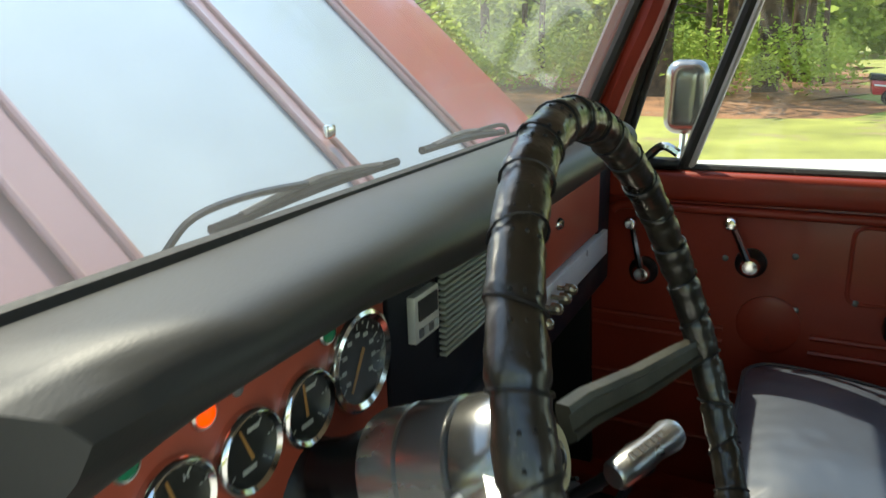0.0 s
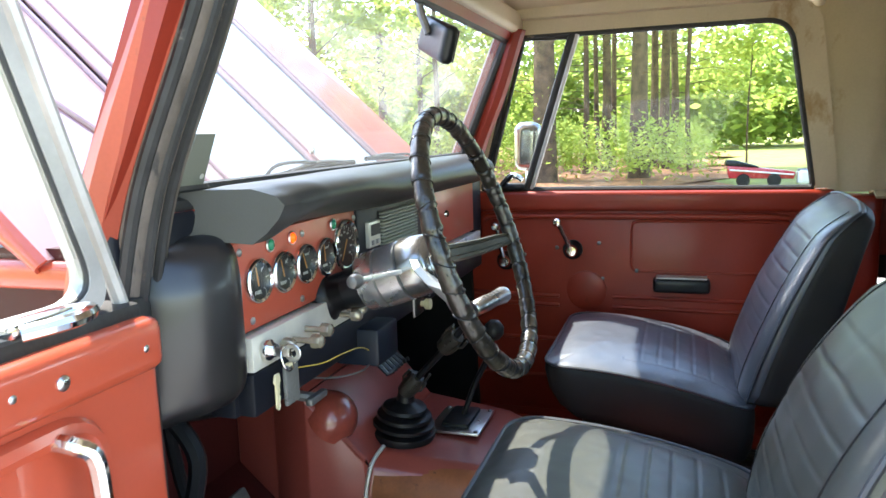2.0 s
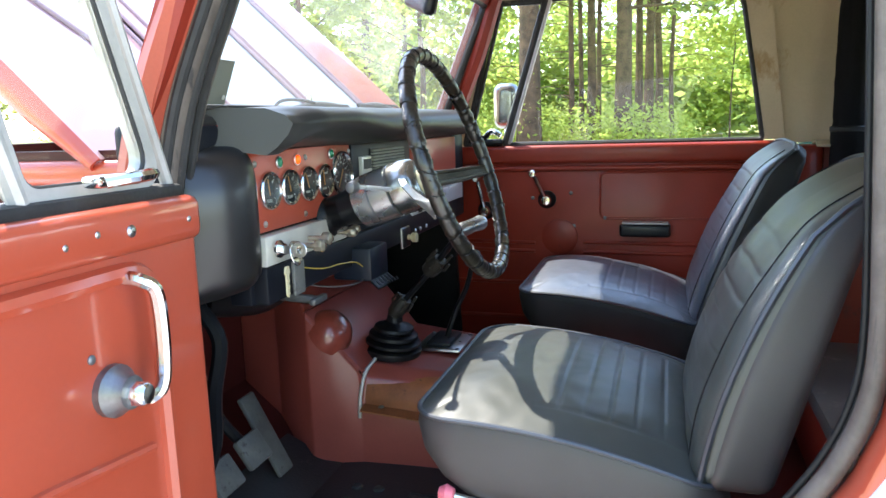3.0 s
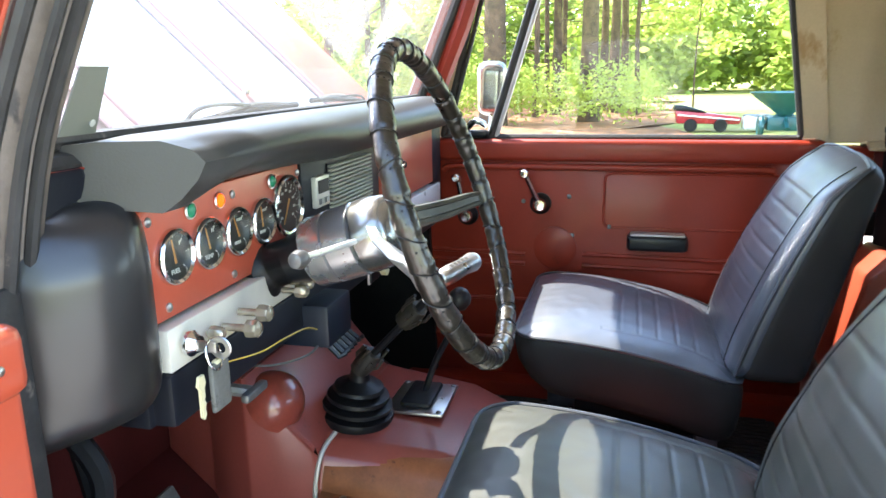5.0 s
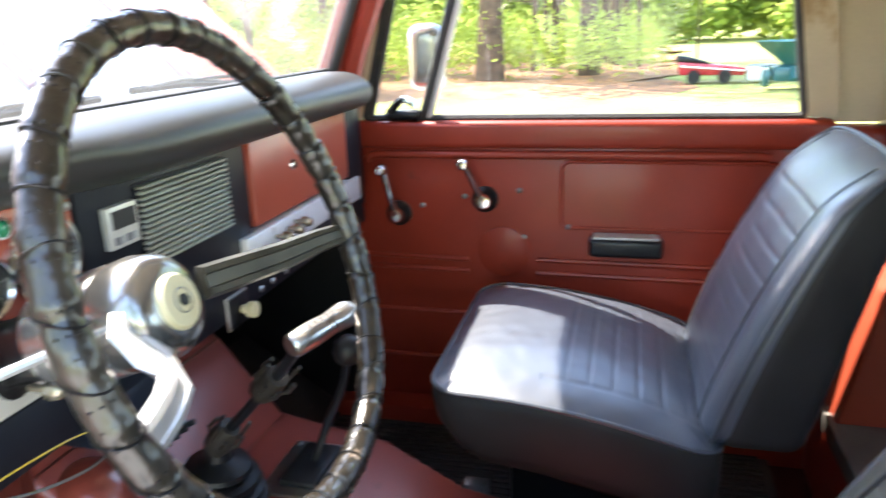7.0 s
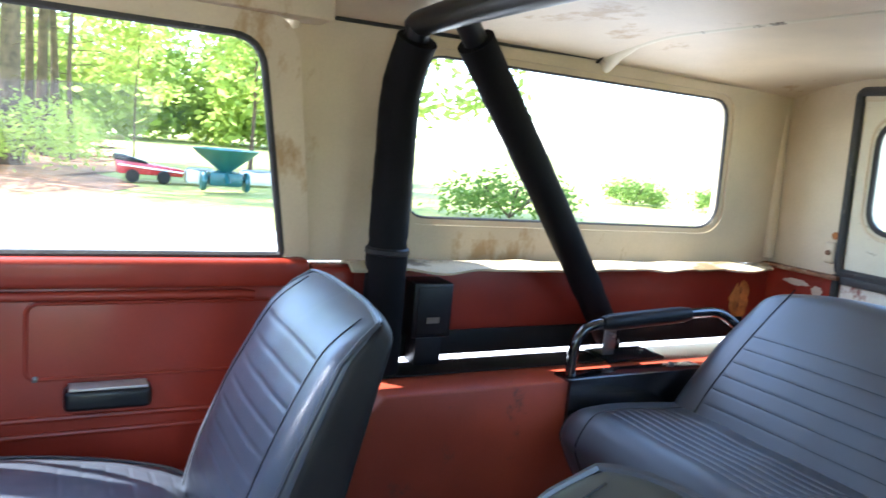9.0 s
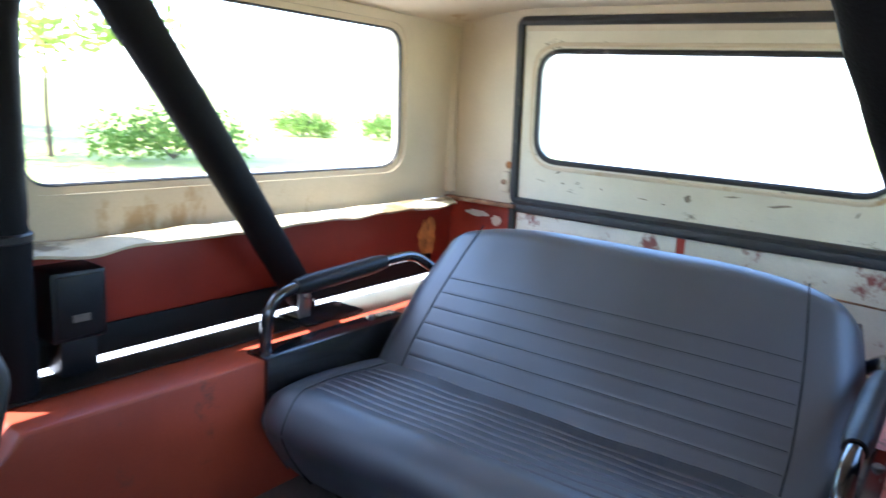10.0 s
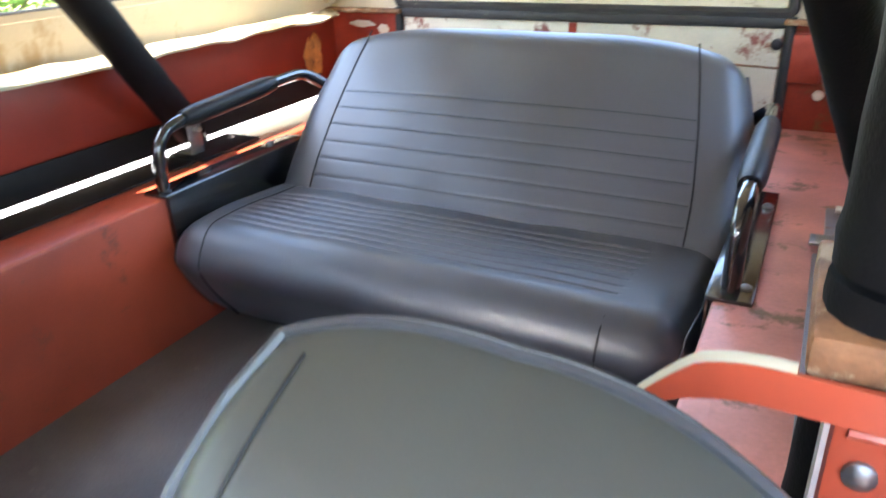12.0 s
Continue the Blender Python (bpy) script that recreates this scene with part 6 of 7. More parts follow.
for s, xi in ((1, 0.488), (-1, -0.415)):
    arm = thing("armrest", (xi, -1.4, 1.0), "black tubular armrest with a foam pad on the wheel well", "armrest", "rear armrests")
    x1 = xi + s * 0.012
    part("flange", box((min(xi - s * 0.012, xi + s * 0.040), -1.76, 0.999), (max(xi - s * 0.012, xi + s * 0.040), -1.365, 1.006), 0.002), ARM_BLACK, arm)
    part("flange_side", box((min(xi - s * 0.014, xi - s * 0.003), -1.76, 0.90), (max(xi - s * 0.014, xi - s * 0.003), -1.37, 1.005), 0.002), ARM_BLACK, arm)
    bar = [V(x1, -1.385, 1.004), V(x1, -1.388, 1.06), V(x1, -1.400, 1.092), V(x1, -1.435, 1.112), V(x1, -1.55, 1.122), V(x1, -1.72, 1.130), V(x1 - s * 0.004, -1.80, 1.128), V(x1 - s * 0.03, -1.84, 1.10)]
    part("bar", tube(bar, 0.0115, 12, smooth=5), ARM_BLACK, arm)
    part("pad", tube([V(x1, -1.455 - 0.25 * k / 10, 1.1155 + 0.013 * k / 10) for k in range(11)], lambda t: 0.0185 - 0.004 * (abs(2 * t - 1) ** 8), 14), RUBBER, arm, "ribbed black foam grip")
    screw((xi + s * 0.028, -1.69, 1.006), (0, 0, 1), 0.008, arm)
    screw((xi + s * 0.028, -1.40, 1.006), (0, 0, 1), 0.008, arm)

# ---- roll bar ----
bar = thing("roll_bar", (CX, -1.0, 0.735), "black foam-wrapped roll bar with rear braces", "roll bar")


def padded(pts, r, nseed):
    line = smooth_line(pts, 12)
    return tube(line, lambda t: r * (1 + 0.05 * noise.noise(V(t * 26, nseed, 0)) + 0.03 * noise.noise(V(t * 80, nseed, 5))), 16)


xr_, xl_ = 0.618, -0.540
part("hoop", tube([V(xr_, -1.0, 1.0), V(xr_, -1.0, 1.30), V(xr_ - 0.002, -1.002, 1.55), V(xr_ - 0.045, -1.004, 1.645), V(xr_ - 0.14, -1.004, 1.67), V(xl_ + 0.14, -0.99, 1.67), V(xl_ + 0.045, -0.98, 1.645), V(xl_, -0.975, 1.55), V(xl_, -0.972, 1.30), V(xl_, -0.972, 1.0)], 0.024, 14, smooth=6), BLACK, bar)
for s, x, yp in ((1, xr_, -1.0), (-1, xl_, -0.972)):
    part("post_sleeve", padded([V(x, yp, 1.005), V(x, yp, 1.24)], 0.041 if s > 0 else 0.0385, s), FOAM, bar, "black foam sleeve")
    part("upper_sleeve", padded([V(x, yp, 1.245), V(x, yp, 1.42), V(x - s * 0.002, yp - 0.002, 1.55), V(x - s * 0.05, yp - 0.004, 1.64)], 0.038, s + 3), FOAM, bar, "black foam sleeve")
    if s > 0:
        part("sleeve_band", lathe([(0.040, 0), (0.0435, 0.003), (0.0435, 0.012), (0.040, 0.015)], (x, yp, 1.238), (0, 0, 1), 20), RUBBER, bar)
    foot = V(0.660 if s > 0 else -0.602, -1.635, 1.012)
    head = V(0.433 if s > 0 else -0.385, -1.02, 1.672)
    part("brace", rod(head, foot, 0.021), BLACK, bar)
    part("brace_sleeve", padded([head.lerp(foot, 0.057), head.lerp(foot, 0.5) + V(-s * 0.004, 0, 0.004), head.lerp(foot, 0.95)], 0.034, s + 7), FOAM, bar, "black foam sleeve")
    pl = part("foot_plate", box((0.563 if s > 0 else -0.638, -1.715, 1.001), (0.654 if s > 0 else -0.522, -1.545, 1.008), 0.002), BLACK if s > 0 else GREY_SHEET, bar)
    for dx, dy in ((-0.04, -1.585), (-0.04, -1.69), (0.025, -1.70)):
        screw((foot.x + dx, dy, 1.008), (0, 0, 1), 0.008, pl, ALLOY)
    gx = foot.x - s * 0.058
    gus = part("foot_bracket", join(box((gx - 0.003, -1.590, 1.008), (gx + 0.003, -1.556, 1.078), 0.002), box((gx - 0.003, -1.590, 1.0085), (gx + 0.040, -1.556, 1.0135), 0.002)), STEEL, bar)
    part("bracket_bolt", rod((gx + s * 0.014, -1.573, 1.058), (gx - s * 0.016, -1.573, 1.058), 0.005, seg=8), ALLOY, gus)
    # covers on the shelves
    solo("shelf_cover", box((0.573 if s > 0 else -0.638, -1.54, 1.0012), (0.654 if s > 0 else -0.510, -0.975, 1.006), 0.002), CARPET if s > 0 else GREY_SHEET, "black cover lying on the wheel well shelf" if s > 0 else "grey sheet steel plate lying on the wheel well shelf", "cover")

spk = thing("speaker", (0.645, -1.11, 1.008), "black box speaker with a grille on the wheel well", "speaker")
part("case", box((0.606, -1.150, 1.068), (0.678, -1.062, 1.182), 0.006), BLACK, spk)
part("grille", box((0.6035, -1.143, 1.075), (0.608, -1.069, 1.175), 0.003), RUBBER, spk, "flat black speaker grille")
part("stand", box((0.622, -1.140, 1.006), (0.67, -1.08, 1.070), 0.003), BLACK, spk)
part("badge", box((0.6025, -1.120, 1.10), (0.604, -1.092, 1.112)), GREY_SEAL, spk)
for d in (0.0, 0.006):
    solo("loop_cable", tube([V(-0.424 + d, -1.15, 1.57), V(-0.431 + d, -1.165, 1.50), V(-0.441 + d, -1.168, 1.462), V(-0.460 + d, -1.170, 1.444 + d), V(-0.478, -1.172, 1.438 + d), V(-0.500, -1.178, 1.437 + d), V(-0.530, -1.20, 1.442 + d), V(-0.625, -1.26, 1.446 + d)], 0.0015, 6, smooth=6), TRIM, "pale cable looped round the roll bar brace", "cable", group="loose cables")

# ---- tunnel and levers ----
tun = bmesh.new()
# stations: y, left x, left shoulder z, top left x, top z, right x
rows = []
for y, lx, lz, tx, tz, rx in ((-0.62, -0.10, 0.66, -0.05, 0.715, 0.14), (-0.30, -0.10, 0.69, -0.05, 0.752, 0.17), (-0.17, -0.105, 0.715, -0.055, 0.786, 0.215), (0.016, -0.117, 0.725, -0.070, 0.800, 0.240), (0.020, -0.118, 0.796, -0.112, 0.803, 0.240), (0.118, -0.150, 0.912, -0.145, 0.922, 0.245), (0.124, -0.146, 0.915, -0.140, 0.926, 0.245), (0.24, -0.06, 1.04, -0.055, 1.055, 0.25), (0.34, -0.04, 1.08, -0.035, 1.09, 0.25)):
    rows.append([tun.verts.new(p) for p in (V(lx, y, 0.56), V(lx, y, lz), V((lx * 2 + tx) / 3, y, lz + (tz - lz) * 0.72), V(tx, y, tz), V(rx, y, tz), V(rx + 0.03, y, tz - 0.05), V(rx + 0.035, y, 0.56))])
for a, b in zip(rows, rows[1:]):
    for k in range(6):
        tun.faces.new((a[k], a[k + 1], b[k + 1], b[k]))
tun.faces.new(rows[0])
tun.faces.new(rows[-1])
bmesh.ops.recalc_face_normals(tun, faces=tun.faces)
bmesh.ops.bevel(tun, geom=[e for e in tun.edges if len(e.link_faces) == 2 and e.calc_face_angle(0) > 0.35 and e.calc_length() > 0.03], offset=0.006, segments=2, affect="EDGES", profile=0.5)
tunnel = thing("transmission_tunnel", (0.05, 0, 0.56), "faded red transmission cover with a round bulge", "tunnel", kind="structure")
part("cover", tun, RED_TUNNEL, tunnel)
part("bulge", lathe([(0.052, -0.016), (0.047, 0.000), (0.039, 0.014), (0.028, 0.023), (0.014, 0.028), (0, 0.029)], V(-0.108, 0.078, 0.880), V(-0.25, -0.75, 0.62), 32), COPPER_RED, tunnel, "domed red bulge")


def shoulder(u, v):
    y = 0.010 - 0.42 * u
    a = math.pi / 2 * v
    drop = 0.03 * u
    return V(-0.052 - 0.064 * math.sin(a), y, 0.728 - drop + 0.066 * math.cos(a))


part("brown_cover", thick(quad_grid(shoulder, 24, 12), 0.004), COPPER, tunnel, "rust-brown rounded shoulder")
part("seam_flange", thick(quad_grid(lambda u, v: V(-0.115 - 0.028 * v, 0.012 - 0.42 * u, 0.728 - 0.03 * u - 0.004 * v), 10, 2), 0.004), COPPER, tunnel)
for k in range(4):
    screw((-0.130, -0.03 - 0.1 * k, 0.729 - 0.007 * k), (0, 0, 1), 0.006, tunnel)
solo("tunnel_cable", tube([V(-0.075, 0.0, 0.812), V(-0.105, 0.012, 0.790), V(-0.122, 0.018, 0.745), V(-0.125, 0.02, 0.70)], 0.004, 6, smooth=5), TRIM, "pale cable running down beside the boot", "cable")
shift = thing("gear_lever", (0.0, 0.0, 0.80), "gear lever with black bellows boot and alloy T-handle", "gear lever")
part("boot", lathe([(0.060, -0.008), (0.064, 0.002), (0.063, 0.008), (0.050, 0.011), (0.060, 0.017), (0.060, 0.023), (0.046, 0.027), (0.054, 0.033), (0.053, 0.039), (0.038, 0.043), (0.044, 0.049), (0.042, 0.055), (0.026, 0.060), (0.018, 0.066), (0.014, 0.095), (0.0, 0.097)], (0.006, -0.006, 0.806), (0, -0.12, 1), 32), RUBBER, shift, "black rubber bellows boot")
TN, TF = V(-0.082, -0.180, 1.080), V(-0.006, -0.218, 1.092)
tm = TN * 0.75 + TF * 0.25
rodpts = [V(0.004, -0.004, 0.88), V(-0.01, -0.075, 0.955), V(-0.035, -0.135, 1.02), tm]
part("stem", tube(rodpts, 0.0065, 10, smooth=5), BLACK, shift)
for q0, q1 in ((V(0.002, -0.012, 0.885), V(-0.004, -0.045, 0.925)), (V(-0.018, -0.10, 0.985), V(-0.032, -0.135, 1.018))):
    d = (q1 - q0).normalized()
    wrap = part("tape_wrap", lathe([(0.009, 0), (0.017, 0.006), (0.019, (q1 - q0).length * 0.5), (0.014, (q1 - q0).length)], q0, d, 9), FRAYED, shift, "frayed dark tape wrap")
    side = d.orthogonal().normalized()
    for k in range(7):
        v = Matrix.Rotation(k * 0.9, 3, d) @ side
        part("fray", tube([q0 + d * 0.02 + v * 0.012, q0 + d * 0.035 + v * 0.022, q0 + d * (0.045 + 0.01 * (k % 3)) + v * 0.02], 0.0028, 5), FRAYED, wrap)
ta = (TF - TN).normalized()
grip = part("t_handle", lathe([(0, -0.002), (0.011, 0), (0.014, 0.004), (0.0145, 0.03), (0.013, 0.055), (0.0155, 0.078), (0.013, 0.086), (0, 0.088)], TN, ta, 20), ALLOY, shift, "polished alloy T-handle")
upv = (V(-0.3, -0.3, 1) - ta * ta.dot(V(-0.3, -0.3, 1))).normalized()
gm = Matrix((ta, upv.cross(ta), upv)).transposed().to_4x4()
lab = part("nameplate", box((0.018, -0.0045, 0.0138), (0.066, 0.0045, 0.0152), 0.0005, 1, Matrix.Translation(TN) @ gm), ALLOY, grip)
for k in range(5):
    part("letter_bar", box((0.022 + k * 0.0085, -0.0028, 0.0151), (0.0275 + k * 0.0085, 0.0028, 0.0157), 0, 1, Matrix.Translation(TN) @ gm), STEEL, lab)
tr = thing("transfer_lever", (0.10, -0.09, 0.79), "black transfer lever with a ball knob in a steel plate", "lever")
part("gate_plate", box((0.035, -0.150, 0.797), (0.165, -0.045, 0.803), 0.002, 2, Matrix.Translation((0, 0, 0.0))), ALLOY, tr)
part("gate_boot", box((0.050, -0.125, 0.802), (0.150, -0.068, 0.814), 0.006), RUBBER, tr)
for x, y in ((0.044, -0.142), (0.156, -0.142), (0.044, -0.053), (0.156, -0.053)):
    screw((x, y, 0.803), (0, 0, 1), 0.005, tr)
part("stem", tube([V(0.105, -0.10, 0.81), V(0.118, -0.12, 0.87), V(0.108, -0.15, 0.93), V(0.092, -0.168, 0.985)], 0.006, 8, smooth=5), BLACK, tr)
part("knob", lathe([(0.006, -0.020), (0.014, -0.016), (0.020, -0.004), (0.019, 0.008), (0.011, 0.018), (0, 0.021)], (0.089, -0.171, 0.997), (-0.1, -0.2, 1), 18), RUBBER, tr, "black ball knob")

# ---- pedals ----
for nm, x, y, z, w in (("clutch_pedal", -0.457, 0.12, 0.724, 0.070), ("brake_pedal", -0.366, 0.12, 0.731, 0.068)):
    pd = thing(nm, (x, y, z), "worn grey rubber foot pedal on a steel arm", "pedal", "foot pedals")
    part("pad", box((-w / 2, -0.008, -0.029), (w / 2, 0.006, 0.029), 0.005, 2, Matrix.Translation((x, y, z)) @ Matrix.Rotation(radians(-34), 4, "X")), PEDAL, pd)
    part("arm", tube([V(x, y + 0.01, z), V(x - 0.02, y + 0.07, z + 0.10), V(x - 0.05, y + 0.08, z + 0.33)], 0.010, 8, smooth=5), BLACK, pd)
gas = thing("throttle_pedal", (-0.29, 0.04, 0.60), "long grey throttle pedal", "pedal")
part("pad", box((-0.024, -0.005, -0.085), (0.024, 0.006, 0.085), 0.004, 2, Matrix.Translation((-0.250, 0.165, 0.705)) @ Matrix.Rotation(radians(-28), 4, "X")), PEDAL, gas)


# ---- trees and distance ----
rnd = random.Random(7)


def leaf_cloud(bm, centre, spread, count, size, flat=0.5):
    """Small bent leaf sprays scattered in a clump."""
    for _ in range(count):
        d = V(rnd.gauss(0, 1), rnd.gauss(0, 1), rnd.gauss(0, flat))
        p = Vector(centre) + V(d.x * spread, d.y * spread, d.z * spread)
        a = V(rnd.uniform(-1, 1), rnd.uniform(-1, 1), rnd.uniform(-0.6, 0.6)).normalized()
        b = a.orthogonal().normalized()
        b = (Matrix.Rotation(rnd.uniform(0, 6.28), 3, a) @ b)
        s = size * rnd.uniform(0.5, 1.4)
        v = [bm.verts.new(p - a * s), bm.verts.new(p + b * s * 0.45), bm.verts.new(p + a * s), bm.verts.new(p - b * s * 0.45)]
        bm.faces.new(v)


def trunk_mesh(bm, base, height, r, lean):
    pts = [Vector(base) + V(lean[0] * t * t * height, lean[1] * t * t * height, t * height) + V(0.05 * rnd.uniform(-1, 1), 0.05 * rnd.uniform(-1, 1), 0) for t in [k / 7 for k in range(8)]]
    tmp = tube(pts, lambda t: r * (1.25 - 0.25 * min(1, t * 12)) * (1 - 0.65 * t), 10)
    return join(bm, tmp), pts


def tree(x, y, h, r, kind, crown_from, leaves, label, group):
    zb = 0.0 if y < -2.5 else 0.02 if x < 13 else 0.02 + 0.5 * min(1, (x - 12.6) / 26)
    t = thing("tree", (x, y, zb), label, "tree", group)
    wood = bmesh.new()
    wood, pts = trunk_mesh(wood, (x, y, zb - 0.1), h, r, (rnd.uniform(-0.02, 0.02), rnd.uniform(-0.02, 0.02)))
    crown = bmesh.new()
    limbs = []
    for k in range(26 if kind == "pine" else 20):
        f = crown_from + (1 - crown_from) * rnd.random()
        i = min(6, int(f * 7))
        p = pts[i].lerp(pts[i + 1], f * 7 - i)
        a = rnd.uniform(0, 6.28)
        long = (2.6 if kind == "pine" else 3.0) * (1.15 - f * 0.8) * rnd.uniform(0.6, 1.2)
        tip = p + V(math.cos(a) * long, math.sin(a) * long, long * (rnd.uniform(-0.15, 0.2) if kind == "pine" else rnd.uniform(0.1, 0.7)))
        limbs.append(tube([p, p.lerp(tip, 0.5) + V(0, 0, 0.1), tip], lambda q: max(0.008, r * 0.22 * (1 - 0.8 * q)), 5))
        for q in (0.35, 0.6, 0.8, 1.0):
            leaf_cloud(crown, p.lerp(tip, q), 0.34, leaves, 0.15 if kind == "pine" else 0.13, 0.28 if kind == "pine" else 0.6)
    # bare dead twigs low on the trunk
    for k in range(8 if kind == "pine" else 0):
        f = rnd.uniform(0.12, crown_from)
        i = min(6, int(f * 7))
        p = pts[i].lerp(pts[i + 1], f * 7 - i)
        a = rnd.uniform(0, 6.28)
        limbs.append(tube([p, p + V(math.cos(a) * 0.7, math.sin(a) * 0.7, 0.05), p + V(math.cos(a) * 1.5, math.sin(a) * 1.5, rnd.uniform(-0.3, 0.1))], lambda q: 0.018 * (1 - 0.7 * q), 4))
    part("trunk", wood, BARK, t)
    part("limbs", join(*limbs), BARK, t)
    part("crown", crown, PINE_LEAF if kind == "pine" else LEAF, t, smooth=False)


PINES = [(17.0, 2.8, 0.31), (20.0, 2.15, 0.09), (21.0, 1.94, 0.08), (20.5, 1.61, 0.14), (22.0, 1.50, 0.09), (19.0, 0.60, 0.25), (23.0, 0.35, 0.13), (22.0, -0.02, 0.15), (24.0, -0.25, 0.13), (21.5, -0.65, 0.07), (27.5, 11.5, 0.2), (23.0, 14.0, 0.24), (17.5, 17.5, 0.25), (21, 21, 0.25)]
for x, y, r in PINES:
    tree(x, y, rnd.uniform(13, 17), r, "pine", 0.30, 16, "tall pine with a bare lower trunk in the roadside wood", "pines")
for x, y, h, r in ((23.5, -6.0, 7.5, 0.07), (25.5, -2.6, 8.5, 0.032), (15.8, 8.5, 6.0, 0.10), (13.4, -6.4, 8.5, 0.16), (19.0, 12.5, 7, 0.12), (13.5, 17.0, 8, 0.14), (22.5, -7.0, 9, 0.15), (20.0, 6.6, 9.5, 0.10), (24.0, 8.6, 10.5, 0.12), (22.0, 11.8, 10.0, 0.12), (25.5, 4.6, 9.0, 0.08)):
    tree(x, y, h, r, "broad", 0.22, 34, "young broad-leaved tree with bright green leaves", "young trees")
for x, y, h, r in ((6.0, 22.0, 10, 0.2), (-3.5, 26.0, 11, 0.22), (-12.0, 22.0, 10, 0.2), (-17, 12, 10, 0.2)):
    tree(x, y, h, r, "broad", 0.15, 30, "added leafy tree out of view beyond the lawn", "far trees")

# Trees added out of view to cut the light coming in from the left.
for x, y, h, r in ((-12.5, -9.0, 10, 0.2), (-14.0, -3.0, 11, 0.22), (-13.0, 3.5, 10, 0.2), (-15.5, -14.0, 11, 0.22), (-16.0, 0.5, 12, 0.24), (-10.5, 9.5, 9, 0.18)):
    tree(x, y, h, r, "broad", 0.12, 44, "added leafy tree out of view beyond the lawn", "far trees")


def understory(n, area, hmax, leafm, name, label, size=0.10, spread=0.26):
    bm = bmesh.new()
    x0, x1, y0, y1 = area
    for _ in range(n):
        x, y = rnd.uniform(x0, x1), rnd.uniform(y0, y1)
        gap = noise.noise(V(x * 0.22, y * 0.22, 9))
        if gap < -0.12:
            continue
        h = hmax * (0.35 + 0.65 * rnd.random()) * (0.6 + gap)
        for q in (0.2, 0.5, 0.8, 1.0):
            leaf_cloud(bm, (x + rnd.uniform(-0.2, 0.2), y + rnd.uniform(-0.2, 0.2), 0.35 + h * q), spread, 6, size, 0.7)
    return tagged(new(name, mesh_of(name, bm, leafm, False)), label, "bushes", kind="stuff")


understory(2600, (16.5, 27, -1.2, 18), 1.8, LEAF, "undergrowth", "bright green saplings and brush under the trees", 0.065, 0.24)
understory(2300, (45, 56, -16, 44), 9.5, LEAF, "far_woods", "sunlit green woods behind the pines", 0.32, 0.7)
understory(1100, (47, 60, -14, 46), 15.0, PINE_LEAF, "far_pines", "hazy conifer foliage behind the pines", 0.36, 0.8)


def bush(x, y, rx, ry, h, label):
    b = thing("bush", (x, y, 0), label, "bush", "garden bushes")
    bm = bmesh.new()
    for _ in range(90):
        a, q = rnd.uniform(0, 6.28), rnd.random() ** 0.5
        leaf_cloud(bm, (x + rx * q * math.cos(a), y + ry * q * math.sin(a), h * (0.15 + 0.75 * rnd.random() * (1 - q * q * 0.6))), 0.16, 22, 0.07, 0.8)
    part("foliage", bm, BUSH_LEAF, b, smooth=False)
    part("stems", join(*[tube([V(x, y, 0), V(x + rx * 0.5 * math.cos(k), y + ry * 0.5 * math.sin(k), h * 0.6)], 0.02, 5) for k in range(6)]), BARK, b)


bush(12.4, -9.0, 0.8, 1.7, 1.05, "rounded green garden bush beside the drive")

# far parked things across the lawn
spreader = thing("garden_hopper", (15.2, -3.55, 0), "teal steel hopper on small wheels standing on the lawn", "garden machine")
part("hopper", lathe([(0.12, 0.42), (0.14, 0.45), (0.60, 0.80), (0.70, 0.90), (0.66, 0.88), (0.1, 0.47)], (15.2, -3.55, 0), (0, 0, 1), 20), TEAL, spreader)
part("frame", join(tube([V(15.2, -4.05, 0.2), V(15.2, -3.55, 0.5), V(15.2, -3.05, 0.2)], 0.05, 8), tube([V(14.8, -3.55, 0.18), V(15.2, -3.55, 0.5), V(15.7, -3.55, 0.18)], 0.05, 8)), TEAL, spreader)
for y in (-4.0, -3.1):
    part("wheel", lathe([(0.05, -0.05), (0.20, -0.05), (0.22, 0), (0.20, 0.05), (0.05, 0.05)], (15.2, y, 0.22), (0, 1, 0), 18), TEAL, spreader)
part("tank", soft_box((0.5, 0.7, 0.3), 0.06, (6, 8, 4), None, Matrix.Translation((15.25, -3.55, 0.12))), TEAL, spreader)


# low red trailer and pale tubs at the edge of the lawn
trailer = thing("garden_trailer", (17.0, -2.2, 0), "low dark red garden trailer with a black cover", "trailer")
part("tub", prism([(-1.55, 0.16), (-1.50, 0.46), (-2.20, 0.40), (-2.95, 0.30), (-2.92, 0.14)], 0, 16.7, 17.3, 0.03), CAR_RED, trailer)
part("cover", prism([(-1.46, 0.465), (-1.50, 0.58), (-1.72, 0.56), (-2.18, 0.43), (-2.18, 0.405)], 0, 16.68, 17.32, 0.02), BLACK, trailer)
part("side_rail", tube([V(16.67, -1.56, 0.36), V(16.67, -2.90, 0.24)], 0.018, 6), CAR_WHITE, trailer)
for y in (-1.85, -2.5):
    part("wheel", lathe([(0.04, -0.05), (0.13, -0.05), (0.15, 0), (0.13, 0.05), (0.04, 0.05)], (16.66, y, 0.12), (1, 0, 0), 16), RUBBER, trailer)
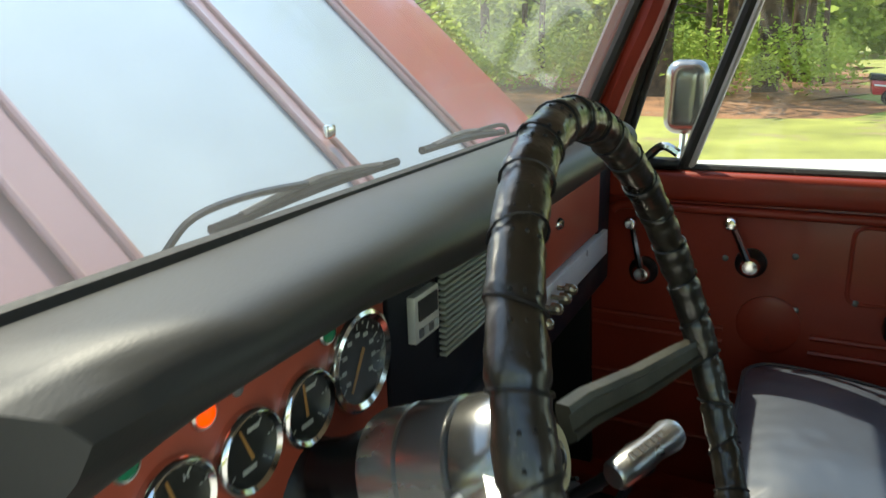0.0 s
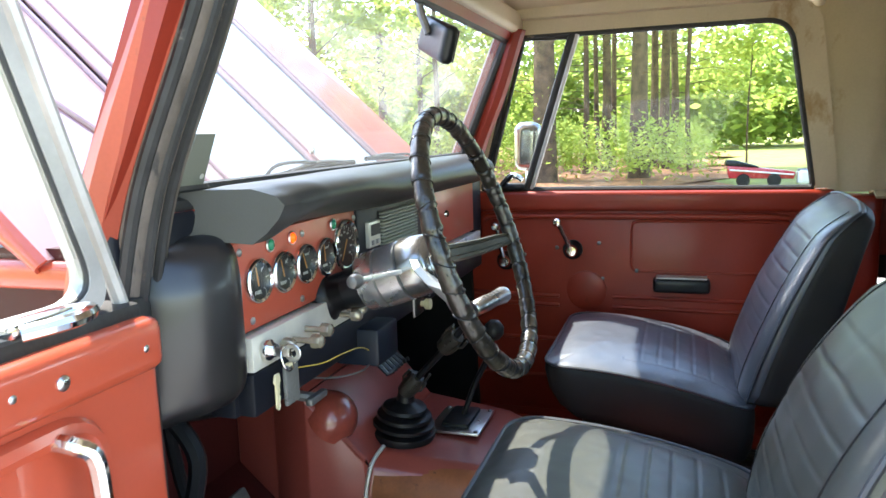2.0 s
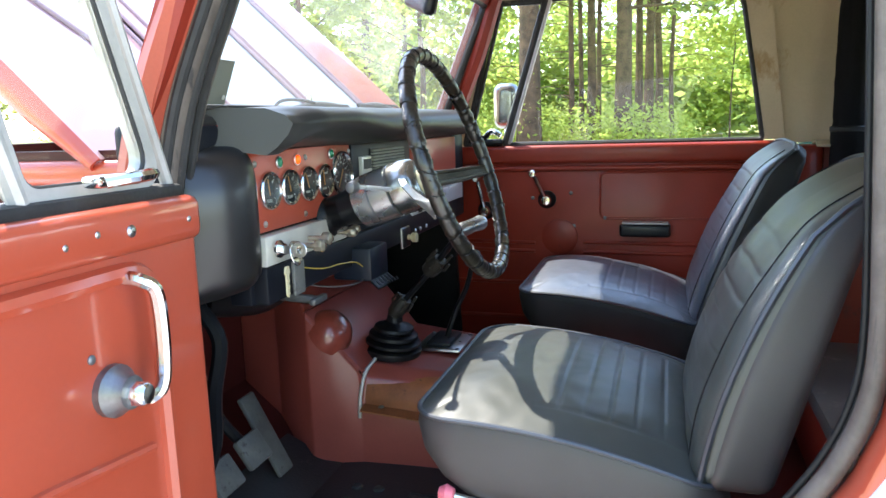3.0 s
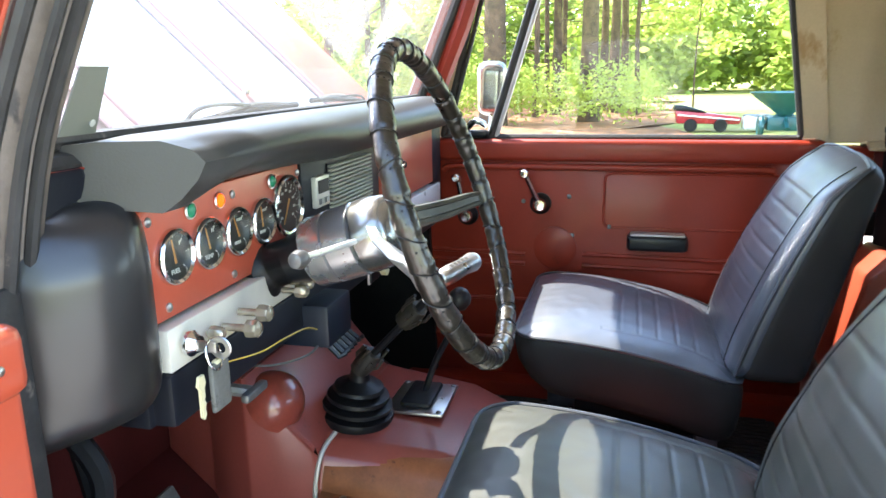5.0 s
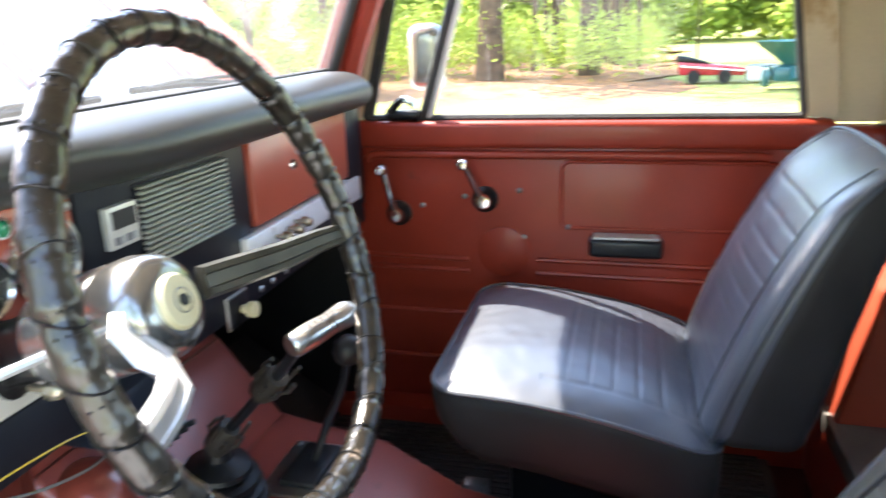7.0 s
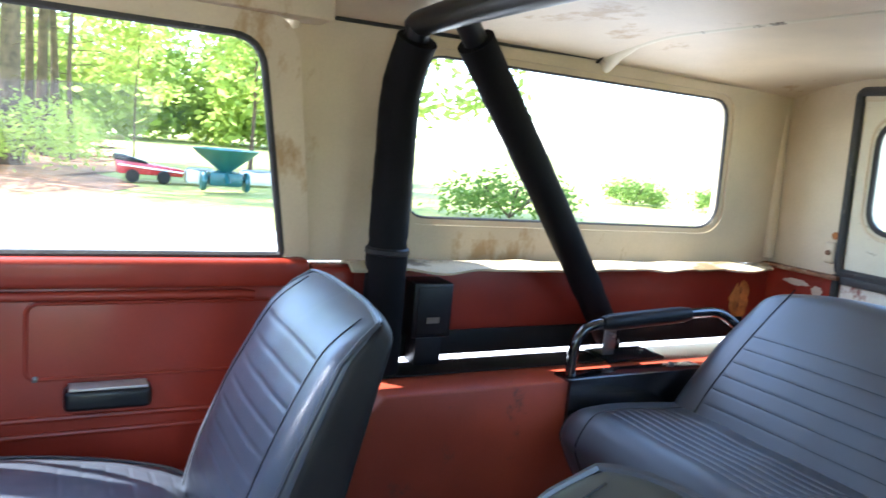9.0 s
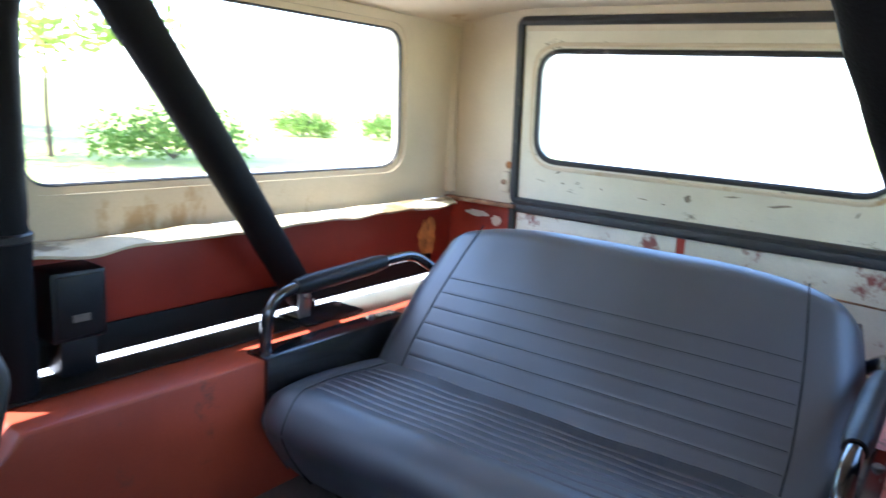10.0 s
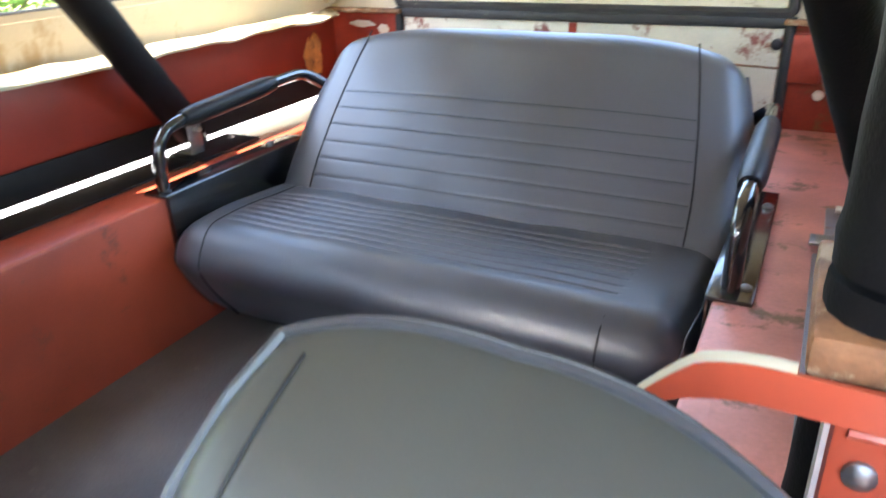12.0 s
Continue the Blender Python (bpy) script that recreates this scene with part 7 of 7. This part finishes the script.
for x, y, w in ((16.9, -3.30, 0.62), (17.4, -4.75, 0.80)):
    tub = thing("white_tub", (x, y, 0), "sun-bleached white tub lying on the lawn", "tub", "white tubs")
    part("body", soft_box((0.5, w, 0.34), 0.09, (8, 10, 6), None, Matrix.Translation((x, y, 0.0))), CAR_WHITE, tub)
    part("rim", tube([V(x + 0.22 * math.cos(q), y + (w / 2 - 0.03) * math.sin(q), 0.335) for q in [2 * math.pi * k / 20 for k in range(20)]], 0.022, 6, closed=True), STEEL, tub)

# greenery past the drive, seen through the rear side window
tree(13.8, -7.3, 7.0, 0.05, "broad", 0.24, 34, "young broad-leaved tree with bright green leaves", "young trees")
bush(18.0, -17.6, 0.9, 1.2, 0.95, "low green bush at the far side of the drive")
bush(16.0, -19.8, 0.9, 1.0, 0.9, "low green bush at the far side of the drive")


# ---- lower body, running gear ----
def arch_side(y0, y1, top, arch_y, arch_r):
    """Body side outline in y, z with a wheel arch."""
    out = [(y0, top), (y0, 0.50)]
    for k in range(13):
        a = math.pi * (1 - k / 12)
        out.append((arch_y + arch_r * math.cos(a), 0.50 + (arch_r - 0.13) * math.sin(a)))
    return out + [(y1, 0.50), (y1, top)]


solo("quarter_panel_right", prism(arch_side(-2.20, -0.88, 0.945, -1.62, 0.40), 0, 0.712, 0.735), RED_OUT, "red outer body side with a wheel arch", "body side", "structure")
solo("quarter_panel_left", prism(arch_side(-2.20, -1.205, 1.205, -1.62, 0.38), 0, -0.70, -0.672), RED_OUT, "red outer body side with a wheel arch", "body side", "structure")
for x0, x1 in ((0.46, 0.715), (-0.70, -0.45)):
    fen = thing("front_fender", ((x0 + x1) / 2, 0.9, 0.5), "plain red front fender beside the open engine bay", "fender", "front fenders")
    outer = x1 if x0 > 0 else x0
    part("side", prism(arch_side(0.41, 1.44, 1.15, 0.88, 0.40), 0, min(outer, outer - 0.02 * (1 if x0 > 0 else -1)), max(outer, outer - 0.02 * (1 if x0 > 0 else -1))), RED_OUT, fen)
    part("top", box((x0, 0.41, 1.151), (x1, 1.44, 1.172), 0.008), RED_OUT, fen)
solo("front_panel", box((-0.70, 1.441, 0.55), (0.715, 1.47, 1.15), 0.01), RED_OUT, "plain red front panel of the truck", "front panel", "structure")
chassis = thing("chassis", (0.0, -0.4, 0.345), "dark steel ladder frame under the truck", "chassis")
for x in (-0.36, 0.37):
    part("rail", box((x - 0.03, -2.15, 0.40), (x + 0.03, 1.42, 0.499), 0.006), BLACK, chassis)
for y in (-1.62, 0.88):
    part("axle", rod((-0.50, y, 0.345), (0.52, y, 0.345), 0.045), BLACK, chassis)
    for x in (-0.36, 0.37):
        part("spring", box((x - 0.025, y - 0.35, 0.385), (x + 0.025, y + 0.35, 0.402), 0.004), BLACK, chassis)
for x, s in ((-0.58, -1), (0.60, 1)):
    for y in (-1.62, 0.88):
        wh = thing("wheel", (x, y, 0.012), "black truck tyre on a plain steel rim", "wheel", "truck wheels")
        part("tyre", lathe([(0.19, -0.085), (0.32, -0.095), (0.333, -0.08), (0.333, 0.08), (0.32, 0.095), (0.19, 0.085)], (x, y, 0.345), (1, 0, 0), 40), RUBBER, wh)
        part("rim", lathe([(0.19, 0.08), (0.17, 0.085), (0.16, 0.05), (0.06, 0.06), (0.05, 0.09), (0, 0.092)], (x, y, 0.345), (s, 0, 0), 30), TRIM, wh)
